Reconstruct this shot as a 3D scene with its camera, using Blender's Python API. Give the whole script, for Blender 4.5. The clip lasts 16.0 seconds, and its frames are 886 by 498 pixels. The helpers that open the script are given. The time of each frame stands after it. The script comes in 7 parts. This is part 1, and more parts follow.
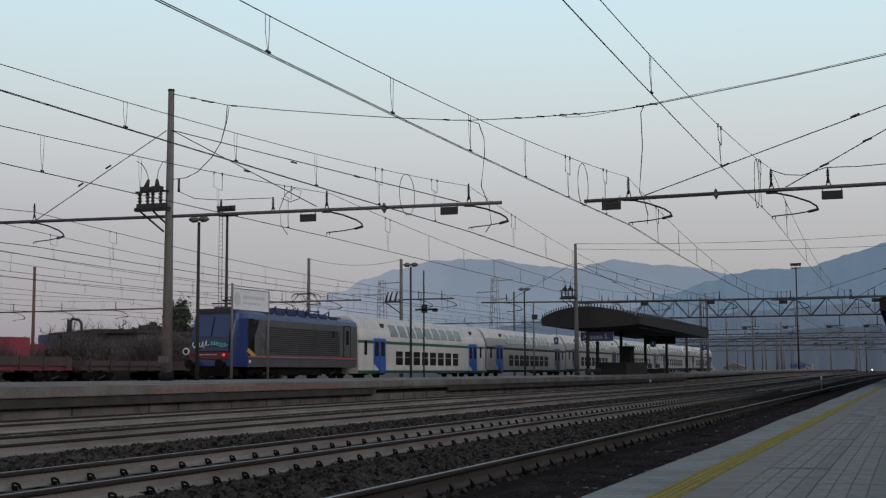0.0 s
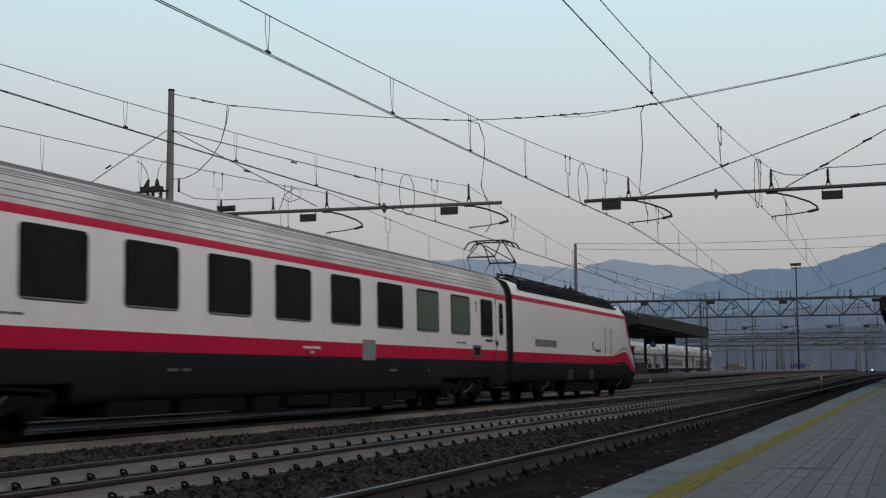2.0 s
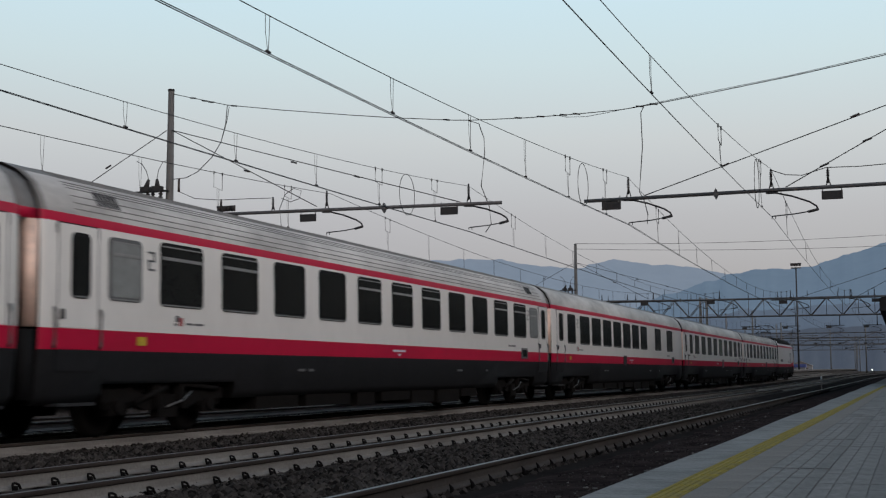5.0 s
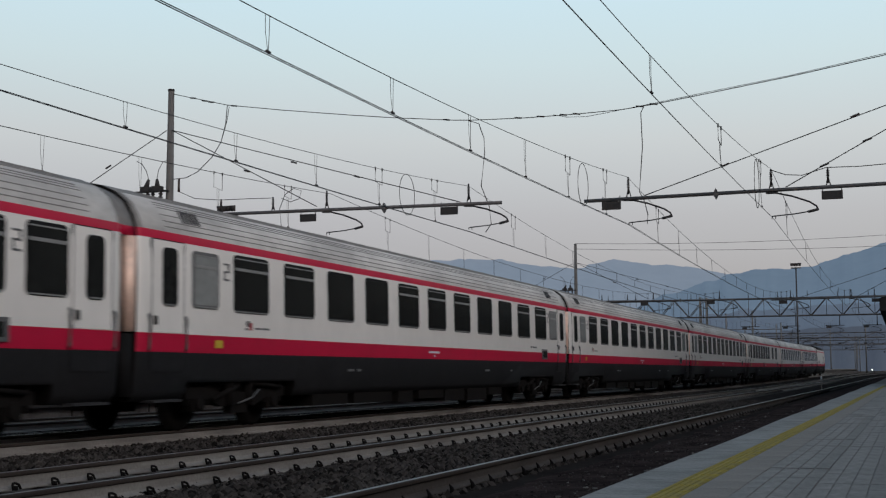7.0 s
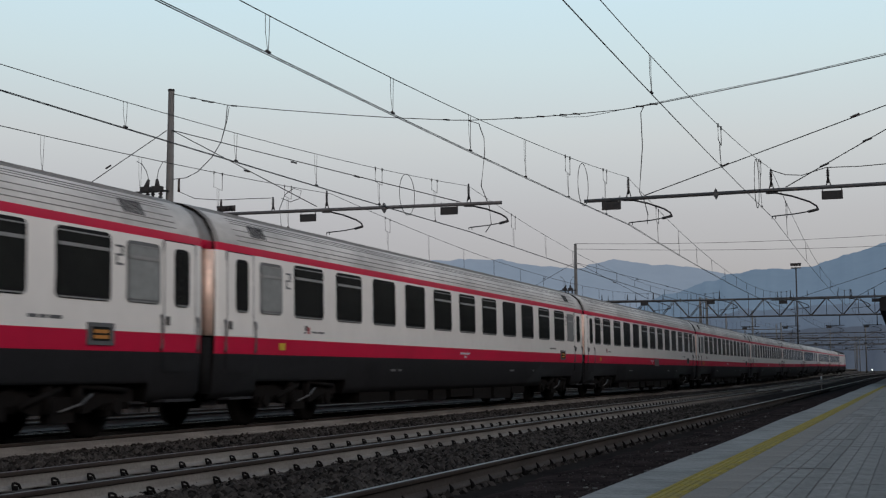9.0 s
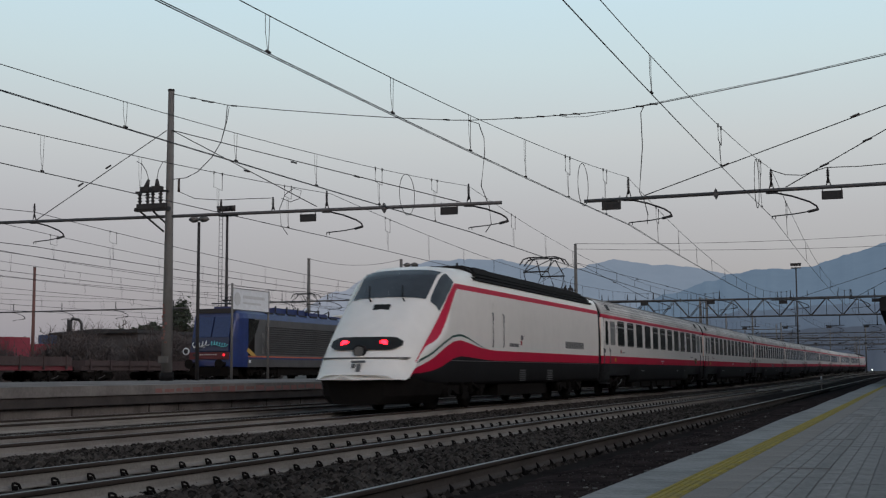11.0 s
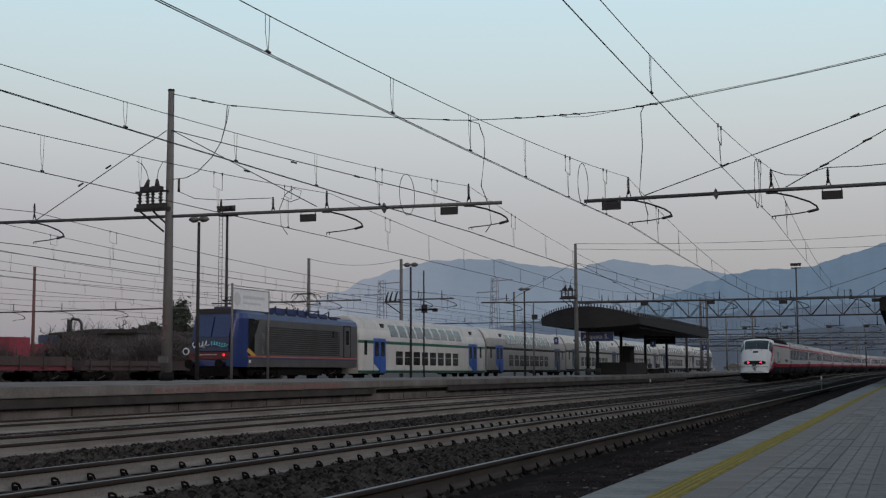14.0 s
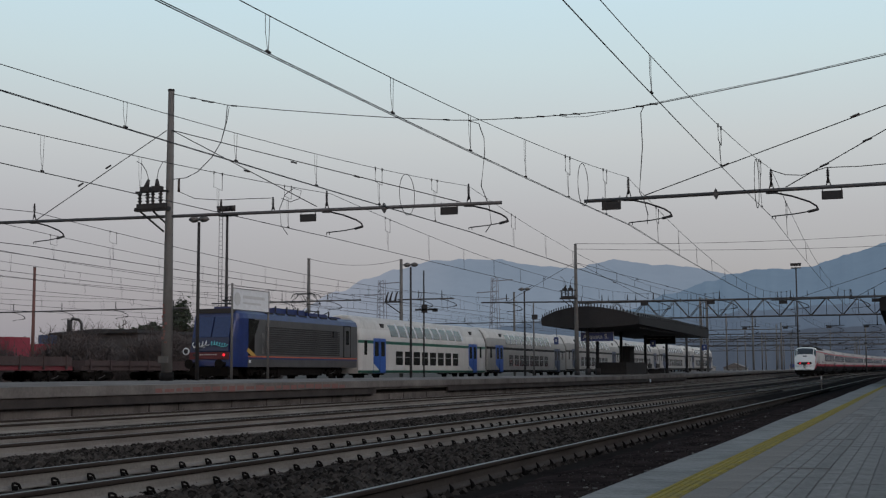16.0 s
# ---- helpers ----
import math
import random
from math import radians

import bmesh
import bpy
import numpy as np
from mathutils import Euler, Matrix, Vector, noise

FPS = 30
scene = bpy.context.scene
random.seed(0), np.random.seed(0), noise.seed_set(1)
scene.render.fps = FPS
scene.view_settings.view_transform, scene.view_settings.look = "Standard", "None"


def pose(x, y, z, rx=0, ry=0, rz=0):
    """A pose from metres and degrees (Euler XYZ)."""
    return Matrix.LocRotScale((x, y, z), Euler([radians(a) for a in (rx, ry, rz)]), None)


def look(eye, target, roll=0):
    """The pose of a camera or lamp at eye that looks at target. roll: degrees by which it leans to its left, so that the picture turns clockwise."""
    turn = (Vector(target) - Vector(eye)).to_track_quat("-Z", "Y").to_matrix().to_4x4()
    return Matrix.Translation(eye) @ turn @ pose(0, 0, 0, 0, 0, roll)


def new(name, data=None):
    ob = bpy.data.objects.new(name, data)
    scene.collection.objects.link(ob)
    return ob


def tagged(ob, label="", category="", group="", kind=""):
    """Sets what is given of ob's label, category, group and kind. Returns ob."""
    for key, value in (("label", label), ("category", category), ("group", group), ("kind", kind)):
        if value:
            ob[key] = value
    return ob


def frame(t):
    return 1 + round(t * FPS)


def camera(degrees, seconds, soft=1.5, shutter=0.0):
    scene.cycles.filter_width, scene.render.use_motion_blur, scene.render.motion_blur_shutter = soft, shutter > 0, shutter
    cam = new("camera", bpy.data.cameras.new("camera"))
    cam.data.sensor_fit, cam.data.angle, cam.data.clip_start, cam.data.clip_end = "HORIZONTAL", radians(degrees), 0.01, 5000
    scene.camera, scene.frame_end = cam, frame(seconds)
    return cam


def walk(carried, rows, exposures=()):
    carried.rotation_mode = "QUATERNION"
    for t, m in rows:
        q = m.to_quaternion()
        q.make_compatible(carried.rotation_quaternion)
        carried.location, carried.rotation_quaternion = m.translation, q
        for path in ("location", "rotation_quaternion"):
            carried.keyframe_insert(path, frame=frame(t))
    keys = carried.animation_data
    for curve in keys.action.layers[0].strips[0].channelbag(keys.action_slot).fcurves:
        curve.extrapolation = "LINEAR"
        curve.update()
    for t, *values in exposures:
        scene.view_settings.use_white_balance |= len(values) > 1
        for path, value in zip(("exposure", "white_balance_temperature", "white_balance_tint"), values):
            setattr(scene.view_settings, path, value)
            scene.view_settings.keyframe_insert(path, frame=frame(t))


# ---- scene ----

# ---------------------------------------------------------------- camera
CAM_H = 0.937
cam = camera(38.44, 16.0, soft=1.25, shutter=0.14)
CAM_POSE = Matrix.Translation((0, 0, CAM_H)) @ Euler((radians(90), 0, radians(19.895))).to_matrix().to_4x4() \
    @ pose(0, 0, 0, 5.575) @ pose(0, 0, 0, 0, 0, -0.238)
walk(cam, [(0.0, CAM_POSE), (16.0, CAM_POSE)], [(0.0, 0.05), (1.5, 0.03), (9.0, 0.03), (11.3, -0.04), (16.0, -0.05)])

# ---------------------------------------------------------------- plan (metres, tracks run along +y)
TRACK_N, TRACK_M, TRACK_P, TRACK_Q = -3.40, -7.46, -12.30, -16.90
TRACK_L = -34.0           # the siding with the blue engine
LIFT_L = 0.50             # that siding lies higher
GAUGE = 0.7535
SUPPORTS = [-19.5, 36.3, 92.0, 150.0, 206.0, 262.0]


def lift(y, x=-12.0):
    """The running lines climb gently towards the far end of the station, the platform line hardly at all."""
    if y < 70:
        return 0.0
    k = 1.0 - 0.8 * min(max((x + 8.0) / 4.0, 0.0), 1.0)
    if y < 170:
        return k * 3.4e-5 * (y - 70) ** 2
    return k * (0.34 + 0.003 * (min(y, 500) - 170))


def bend(y):
    """Past the platforms the running lines swing to the right."""
    return 2.4e-4 * max(0.0, min(y, 520.0) - 200.0) ** 2 + 0.1536 * max(0.0, y - 520.0)


# ---------------------------------------------------------------- sky and light
world = bpy.data.worlds.new("dusk_sky")
scene.world = world
world.use_nodes = True
wn, wl = world.node_tree.nodes, world.node_tree.links
wn.clear()
w_out = wn.new("ShaderNodeOutputWorld")
w_bg = wn.new("ShaderNodeBackground")
w_tc = wn.new("ShaderNodeTexCoord")
w_sep = wn.new("ShaderNodeSeparateXYZ")
w_ramp = wn.new("ShaderNodeValToRGB")
wl.new(w_tc.outputs["Generated"], w_sep.inputs[0])
wl.new(w_sep.outputs["Z"], w_ramp.inputs[0])
els = w_ramp.color_ramp.elements
els[0].position, els[0].color = 0.0, (0.236, 0.250, 0.318, 1)
els[1].position, els[1].color = 1.0, (0.085, 0.13, 0.21, 1)
for pos, col in ((0.06, (0.315, 0.305, 0.360)), (0.12, (0.420, 0.410, 0.452)), (0.18, (0.54, 0.56, 0.58)), (0.24, (0.57, 0.68, 0.715)), (0.30, (0.57, 0.745, 0.83)), (0.36, (0.50, 0.66, 0.76)), (0.5, (0.27, 0.37, 0.46))):
    e = els.new(pos)
    e.color = (*col, 1)
w_sky = wn.new("ShaderNodeTexSky")
w_sky.sky_type = "NISHITA"
w_sky.sun_disc = False
w_sky.sun_elevation = radians(4)
w_sky.sun_rotation = radians(205)
# the warm afterglow low in the sky behind the camera
w_dot = wn.new("ShaderNodeVectorMath")
w_dot.operation = "DOT_PRODUCT"
w_dot.inputs[1].default_value = (0.86, -0.50, 0.10)
wl.new(w_tc.outputs["Generated"], w_dot.inputs[0])
w_glow = wn.new("ShaderNodeValToRGB")
w_glow.color_ramp.elements[0].position, w_glow.color_ramp.elements[0].color = 0.70, (0, 0, 0, 1)
w_glow.color_ramp.elements[1].position, w_glow.color_ramp.elements[1].color = 1.0, (1.1, 0.70, 0.50, 1)
wl.new(w_dot.outputs["Value"], w_glow.inputs[0])
w_add = wn.new("ShaderNodeMix")
w_add.data_type, w_add.blend_type = "RGBA", "ADD"
w_add.inputs["Factor"].default_value = 1.0
w_mix = wn.new("ShaderNodeMix")
w_mix.data_type = "RGBA"
w_mix.inputs["Factor"].default_value = 0.03
wl.new(w_ramp.outputs[0], w_mix.inputs["A"])
wl.new(w_sky.outputs[0], w_mix.inputs["B"])
wl.new(w_mix.outputs["Result"], w_add.inputs["A"])
wl.new(w_glow.outputs[0], w_add.inputs["B"])
wl.new(w_add.outputs["Result"], w_bg.inputs[0])
w_bg.inputs[1].default_value = 1.0
wl.new(w_bg.outputs[0], w_out.inputs[0])

# the last glow of the sunset, low behind the camera
sun_data = bpy.data.lights.new("sunset_glow", "SUN")
sun_data.energy, sun_data.angle, sun_data.color = 0.88, radians(42), (1.0, 0.95, 0.92)
sun = new("sunset_glow", sun_data)
sun.matrix_world = look((92, -34, 56), (0, 0, 0))

# ---------------------------------------------------------------- materials
MATS = {}


def mat(name, col, rough=0.6, metal=0.0, col2=None, scale=8.0, fine=60.0, bump=0.0, streak=None, rnd=0.0, emit=None, estr=0.0, spec=0.5, amount=0.6, coat=0.0, grain=0.5):
    """Principled surface with blotches at one scale, grain at another, and optional vertical or lengthwise streaks."""
    if name in MATS:
        return MATS[name]
    m = bpy.data.materials.new(name)
    m.use_nodes = True
    nt = m.node_tree
    n, l = nt.nodes, nt.links
    b = n["Principled BSDF"]
    b.inputs["Roughness"].default_value = rough
    b.inputs["Metallic"].default_value = metal
    b.inputs["Specular IOR Level"].default_value = spec
    b.inputs["Coat Weight"].default_value = coat
    if emit:
        b.inputs["Emission Color"].default_value = (*emit, 1)
        b.inputs["Emission Strength"].default_value = estr
    c2 = col2 or tuple(c * 0.7 for c in col)
    tc = n.new("ShaderNodeTexCoord")
    mp = n.new("ShaderNodeMapping")
    l.new(tc.outputs["Object"], mp.inputs[0])
    if streak:
        mp.inputs["Scale"].default_value = streak
    big = n.new("ShaderNodeTexNoise")
    big.inputs["Scale"].default_value = scale
    big.inputs["Detail"].default_value = 6
    big.inputs["Roughness"].default_value = 0.65
    l.new(mp.outputs[0], big.inputs["Vector"])
    small = n.new("ShaderNodeTexNoise")
    small.inputs["Scale"].default_value = fine
    small.inputs["Detail"].default_value = 3
    l.new(tc.outputs["Object"], small.inputs["Vector"])
    ramp = n.new("ShaderNodeValToRGB")
    ramp.color_ramp.elements[0].position = 0.35
    ramp.color_ramp.elements[1].position = 0.68
    l.new(big.outputs["Fac"], ramp.inputs[0])
    mx = n.new("ShaderNodeMix")
    mx.data_type = "RGBA"
    mx.inputs["A"].default_value = (*col, 1)
    mx.inputs["B"].default_value = (*c2, 1)
    sc = n.new("ShaderNodeMath")
    sc.operation = "MULTIPLY"
    sc.inputs[1].default_value = amount
    l.new(ramp.outputs[0], sc.inputs[0])
    l.new(sc.outputs[0], mx.inputs["Factor"])
    hsv = n.new("ShaderNodeHueSaturation")
    l.new(mx.outputs["Result"], hsv.inputs["Color"])
    ma = n.new("ShaderNodeMath")
    ma.operation = "MULTIPLY_ADD"
    ma.inputs[1].default_value = grain
    ma.inputs[2].default_value = 1 - grain / 2
    l.new(small.outputs["Fac"], ma.inputs[0])
    last = ma
    if rnd:
        oi = n.new("ShaderNodeObjectInfo")
        ge = n.new("ShaderNodeNewGeometry")
        ad = n.new("ShaderNodeMath")
        ad.operation = "ADD"
        l.new(oi.outputs["Random"], ad.inputs[0])
        l.new(ge.outputs["Random Per Island"], ad.inputs[1])
        fr = n.new("ShaderNodeMath")
        fr.operation = "FRACT"
        l.new(ad.outputs[0], fr.inputs[0])
        mr = n.new("ShaderNodeMath")
        mr.operation = "MULTIPLY_ADD"
        mr.inputs[1].default_value = rnd
        mr.inputs[2].default_value = -rnd / 2
        l.new(fr.outputs[0], mr.inputs[0])
        a2 = n.new("ShaderNodeMath")
        a2.operation = "ADD"
        l.new(ma.outputs[0], a2.inputs[0])
        l.new(mr.outputs[0], a2.inputs[1])
        last = a2
    l.new(last.outputs[0], hsv.inputs["Value"])
    l.new(hsv.outputs[0], b.inputs["Base Color"])
    if bump:
        bp = n.new("ShaderNodeBump")
        bp.inputs["Strength"].default_value = bump
        bp.inputs["Distance"].default_value = 0.02
        l.new(small.outputs["Fac"], bp.inputs["Height"])
        l.new(bp.outputs[0], b.inputs["Normal"])
    MATS[name] = m
    return m


BALLAST = mat("ballast_stone", (0.042, 0.037, 0.034), 0.95, col2=(0.019, 0.0165, 0.016), scale=0.9, fine=14, bump=0.6, rnd=1.7, spec=0.05)
BALLAST_BED = mat("ballast_bed", (0.028, 0.025, 0.024), 1.0, col2=(0.015, 0.013, 0.013), scale=0.8, fine=22, bump=1.0, spec=0.0)
OIL_DIRT = mat("oily_dirt", (0.044, 0.034, 0.033), 1.0, col2=(0.015, 0.012, 0.012), scale=1.8, fine=26, bump=0.9, spec=0.0, amount=0.95, grain=0.9)
RAIL_TOP = mat("polished_rail_steel", (0.16, 0.16, 0.165), 0.5, 0.6, fine=9)
RAIL_SIDE = mat("brown_rail_steel", (0.050, 0.040, 0.035), 0.9, col2=(0.03, 0.023, 0.02), scale=3, fine=30, streak=(1, 0.2, 3), bump=0.2, spec=0.15)
ROOFBLACK = mat("soot_black_louvre", (0.012, 0.011, 0.012), 0.8, spec=0.2)
PLAT_BROWN = mat("brown_paving", (0.238, 0.218, 0.203), 0.9, col2=(0.165, 0.151, 0.141), scale=2.2, fine=60, bump=0.25, rnd=0.08, spec=0.15)
DDGREY = mat("grimy_coach_paint", (0.25, 0.245, 0.24), 0.6, col2=(0.17, 0.165, 0.16), scale=0.6, fine=5, streak=(1, 1, 0.3))
RUSTMAST = mat("rusty_mast_paint", (0.13, 0.055, 0.05), 0.8, col2=(0.09, 0.06, 0.055), scale=2, fine=20)
BOARDPALE = mat("pale_board", (0.62, 0.64, 0.68), 0.6, col2=(0.5, 0.52, 0.55), scale=5, fine=20)
PALEMARK = mat("faint_print", (0.50, 0.51, 0.53), 0.7)
RAIL_WEB = mat("dusty_rail_web", (0.26, 0.247, 0.232), 0.95, col2=(0.12, 0.106, 0.098), scale=2.2, fine=30, streak=(1, 0.25, 2), bump=0.2, spec=0.1, amount=0.8)
SLEEPER = mat("sleeper_concrete", (0.075, 0.070, 0.066), 0.95, col2=(0.034, 0.031, 0.029), scale=4, fine=40, bump=0.3, rnd=0.3, spec=0.05)
CLIP = mat("clip_steel", (0.010, 0.009, 0.009), 0.9, spec=0.05)
PLAT_EDGE = mat("platform_edge_stone", (0.262, 0.262, 0.257), 0.9, col2=(0.160, 0.161, 0.158), scale=2.6, fine=42, bump=0.4, rnd=0.10, spec=0.12, amount=0.9, grain=0.7)
PLAT_TILE = mat("platform_paving", (0.262, 0.252, 0.243), 0.9, col2=(0.146, 0.142, 0.137), scale=1.9, fine=38, bump=0.4, rnd=0.10, spec=0.10, streak=(2.2, 0.7, 1), amount=0.85, grain=0.7)
PLAT_DARK = mat("paving_joint", (0.165, 0.155, 0.147), 0.95, scale=3, fine=60, spec=0.1)
YELLOW = mat("worn_yellow_paint", (0.36, 0.285, 0.045), 0.9, col2=(0.19, 0.160, 0.080), scale=5, fine=55, bump=0.4, rnd=0.16, spec=0.15, amount=0.9, grain=0.7)
CONCRETE = mat("weathered_concrete", (0.20, 0.185, 0.178), 0.95, col2=(0.085, 0.077, 0.074), scale=0.55, fine=14, bump=0.25, streak=(1, 1, 0.5), amount=0.9, spec=0.1)
CONC_WALL = mat("stained_wall_concrete", (0.150, 0.132, 0.126), 0.95, col2=(0.046, 0.040, 0.038), scale=1.1, fine=16, bump=0.4, streak=(1, 0.9, 0.6), amount=0.95)
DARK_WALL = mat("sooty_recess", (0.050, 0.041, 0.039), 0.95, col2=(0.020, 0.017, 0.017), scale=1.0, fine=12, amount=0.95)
GROUND = mat("yard_ground", (0.045, 0.040, 0.038), 0.95, col2=(0.026, 0.024, 0.022), scale=0.15, fine=6, bump=0.5)
GALV = mat("galvanised_steel", (0.085, 0.085, 0.092), 0.65, 0.3, col2=(0.055, 0.055, 0.06), scale=3, fine=40)
POLE = mat("mast_paint", (0.150, 0.148, 0.148), 0.8, 0.1, col2=(0.085, 0.081, 0.080), scale=1.6, fine=24, streak=(1, 1, 0.3), spec=0.3, amount=0.85)
DARK = mat("dark_steel", (0.028, 0.027, 0.030), 0.7, 0.2)
WIRE = mat("copper_wire", (0.035, 0.032, 0.035), 0.6, 0.5)
INSUL = mat("insulator_brown", (0.05, 0.035, 0.03), 0.3)
SCREEN = mat("windscreen_glass", (0.045, 0.05, 0.055), 0.08, col2=(0.03, 0.034, 0.038), scale=0.6, fine=3, spec=0.6)
DEEPGREEN = mat("deep_green_line", (0.008, 0.055, 0.045), 0.5)
RAIL_MID = mat("dim_rail_web", (0.26, 0.243, 0.230), 0.95, col2=(0.12, 0.107, 0.10), scale=2.2, fine=30, streak=(1, 0.25, 2), bump=0.2, spec=0.1, amount=0.8)
RAIL_DULL = mat("grimy_rail_web", (0.090, 0.080, 0.074), 0.95, col2=(0.04, 0.034, 0.032), scale=2.2, fine=30, streak=(1, 0.25, 2), bump=0.2, spec=0.1, amount=0.9)
WHITE = mat("train_white", (0.76, 0.735, 0.71), 0.42, col2=(0.62, 0.595, 0.57), scale=0.5, fine=3, streak=(1, 0.6, 0.25), coat=0.3, amount=0.5, grain=0.12)
ROOFG = mat("train_roof_grey", (0.60, 0.58, 0.56), 0.6, col2=(0.25, 0.24, 0.235), scale=0.9, fine=7, streak=(0.7, 0.35, 0.9), amount=0.85, spec=0.3, grain=0.3)
ROOFT = mat("train_roof_soot", (0.20, 0.19, 0.185), 0.7, col2=(0.10, 0.095, 0.09), scale=1.2, fine=8)
RED = mat("train_red", (0.48, 0.007, 0.045), 0.5, col2=(0.35, 0.006, 0.034), scale=0.6, fine=4, amount=0.5, spec=0.25, grain=0.15)
SKIRT = mat("train_dark_grey", (0.0145, 0.0145, 0.0165), 0.8, col2=(0.009, 0.009, 0.010), scale=1.0, fine=8, streak=(1, 1, 0.4), spec=0.2)
BLACKM = mat("underframe_black", (0.007, 0.006, 0.006), 0.95, col2=(0.012, 0.010, 0.009), scale=3, fine=20, spec=0.1)
RUBBER = mat("black_rubber", (0.009, 0.009, 0.010), 0.8, spec=0.15)
GLASS = mat("dark_window_glass", (0.014, 0.015, 0.015), 0.12, col2=(0.026, 0.027, 0.025), scale=1.3, fine=3, spec=0.2)
GLASSG = mat("blind_behind_glass", (0.115, 0.145, 0.112), 0.15, col2=(0.085, 0.11, 0.09), scale=0.5, fine=2, spec=0.35)
FROST = mat("frosted_glass", (0.24, 0.25, 0.25), 0.25, col2=(0.20, 0.21, 0.21), scale=1, fine=6)
# peach base colour carries the sunset's reflection on the coach corners
SUNSET_PANEL = mat("pale_corner_panel", (0.93, 0.66, 0.54), 0.55, 0.35, fine=6)
LETTER = mat("lettering_grey", (0.10, 0.10, 0.105), 0.5)
LETTER_R = mat("lettering_red", (0.36, 0.03, 0.04), 0.5)
BRIGHT = mat("bright_bracket", (0.22, 0.22, 0.22), 0.7)
TAIL_DIM = mat("dim_tail_light_glow", (0.5, 0.01, 0.015), 0.4, emit=(1.0, 0.02, 0.04), estr=1.1)
TAIL = mat("tail_light_glow", (0.9, 0.02, 0.03), 0.3, emit=(1.0, 0.006, 0.016), estr=11.0)
AMBER = mat("yellow_sign", (0.50, 0.36, 0.03), 0.6)
BLUE = mat("engine_blue", (0.014, 0.030, 0.135), 0.42, col2=(0.008, 0.015, 0.060), scale=1.2, fine=6, amount=0.8)
ENGSIDE = mat("engine_side_grey", (0.080, 0.079, 0.082), 0.5, col2=(0.045, 0.043, 0.045), scale=0.9, fine=6, streak=(1, 1, 0.35), amount=0.8)
ENGREY = mat("engine_grey", (0.100, 0.100, 0.104), 0.5, col2=(0.07, 0.068, 0.07), scale=1.0, fine=6)
ORANGE = mat("engine_orange_line", (0.42, 0.11, 0.05), 0.5)
DDWHITE = mat("double_deck_white", (0.55, 0.535, 0.525), 0.45, col2=(0.40, 0.385, 0.375), scale=0.7, fine=5, streak=(1, 1, 0.3), grain=0.15, amount=0.8)
DDROOF = mat("double_deck_roof", (0.50, 0.485, 0.47), 0.6, col2=(0.31, 0.30, 0.285), scale=0.8, fine=5, streak=(1, 1, 0.4))
GREEN = mat("coach_green", (0.012, 0.095, 0.065), 0.45)
DOORBLUE = mat("coach_door_blue", (0.030, 0.095, 0.36), 0.4, col2=(0.022, 0.07, 0.27), scale=2)
SHELTER = mat("shelter_brown_metal", (0.034, 0.033, 0.036), 0.75, col2=(0.023, 0.022, 0.024), scale=1.2, fine=12, spec=0.2)
SIGNBLUE = mat("station_sign_blue", (0.035, 0.06, 0.22), 0.45)
SIGNWHITE = mat("sign_white", (0.62, 0.65, 0.7), 0.5)
RUSTRED = mat("faded_red_wagon", (0.13, 0.018, 0.028), 0.7, col2=(0.08, 0.02, 0.02), scale=1, fine=8)
WAGON = mat("dark_brown_wagon", (0.075, 0.056, 0.057), 0.9, col2=(0.042, 0.033, 0.034), scale=0.8, fine=8, spec=0.1, streak=(1, 1, 0.4))
LEAF = mat("dark_leaf", (0.035, 0.05, 0.030), 0.7, col2=(0.025, 0.034, 0.024), scale=1, fine=4, rnd=0.6)
TWIG = mat("winter_twigs", (0.075, 0.063, 0.064), 0.95, fine=12)
STRAW = mat("dull_litter", (0.11, 0.105, 0.10), 0.9, rnd=0.8)
BARK = mat("bark", (0.07, 0.055, 0.045), 0.9, fine=12, bump=0.4)
PAINT_W = mat("spray_paint_white", (0.55, 0.58, 0.62), 0.6)
PAINT_C = mat("spray_paint_cyan", (0.10, 0.42, 0.50), 0.6)
PAINT_R = mat("red_spray_on_concrete", (0.20, 0.085, 0.078), 0.9, col2=(0.16, 0.11, 0.105), scale=2, fine=20)
HOUSE = mat("pale_render", (0.24, 0.24, 0.25), 0.85, col2=(0.18, 0.18, 0.19), scale=0.4)
ROOFTILE = mat("roof_tiles", (0.13, 0.12, 0.12), 0.85, fine=5)
AMBERGLOW = mat("amber_display_glow", (0.2, 0.09, 0.02), 0.5, emit=(1.0, 0.4, 0.08), estr=0.10)
LAMPGLOW = mat("signal_white_glow", (0.9, 0.9, 0.85), 0.3, emit=(1.0, 0.97, 0.9), estr=12.0)


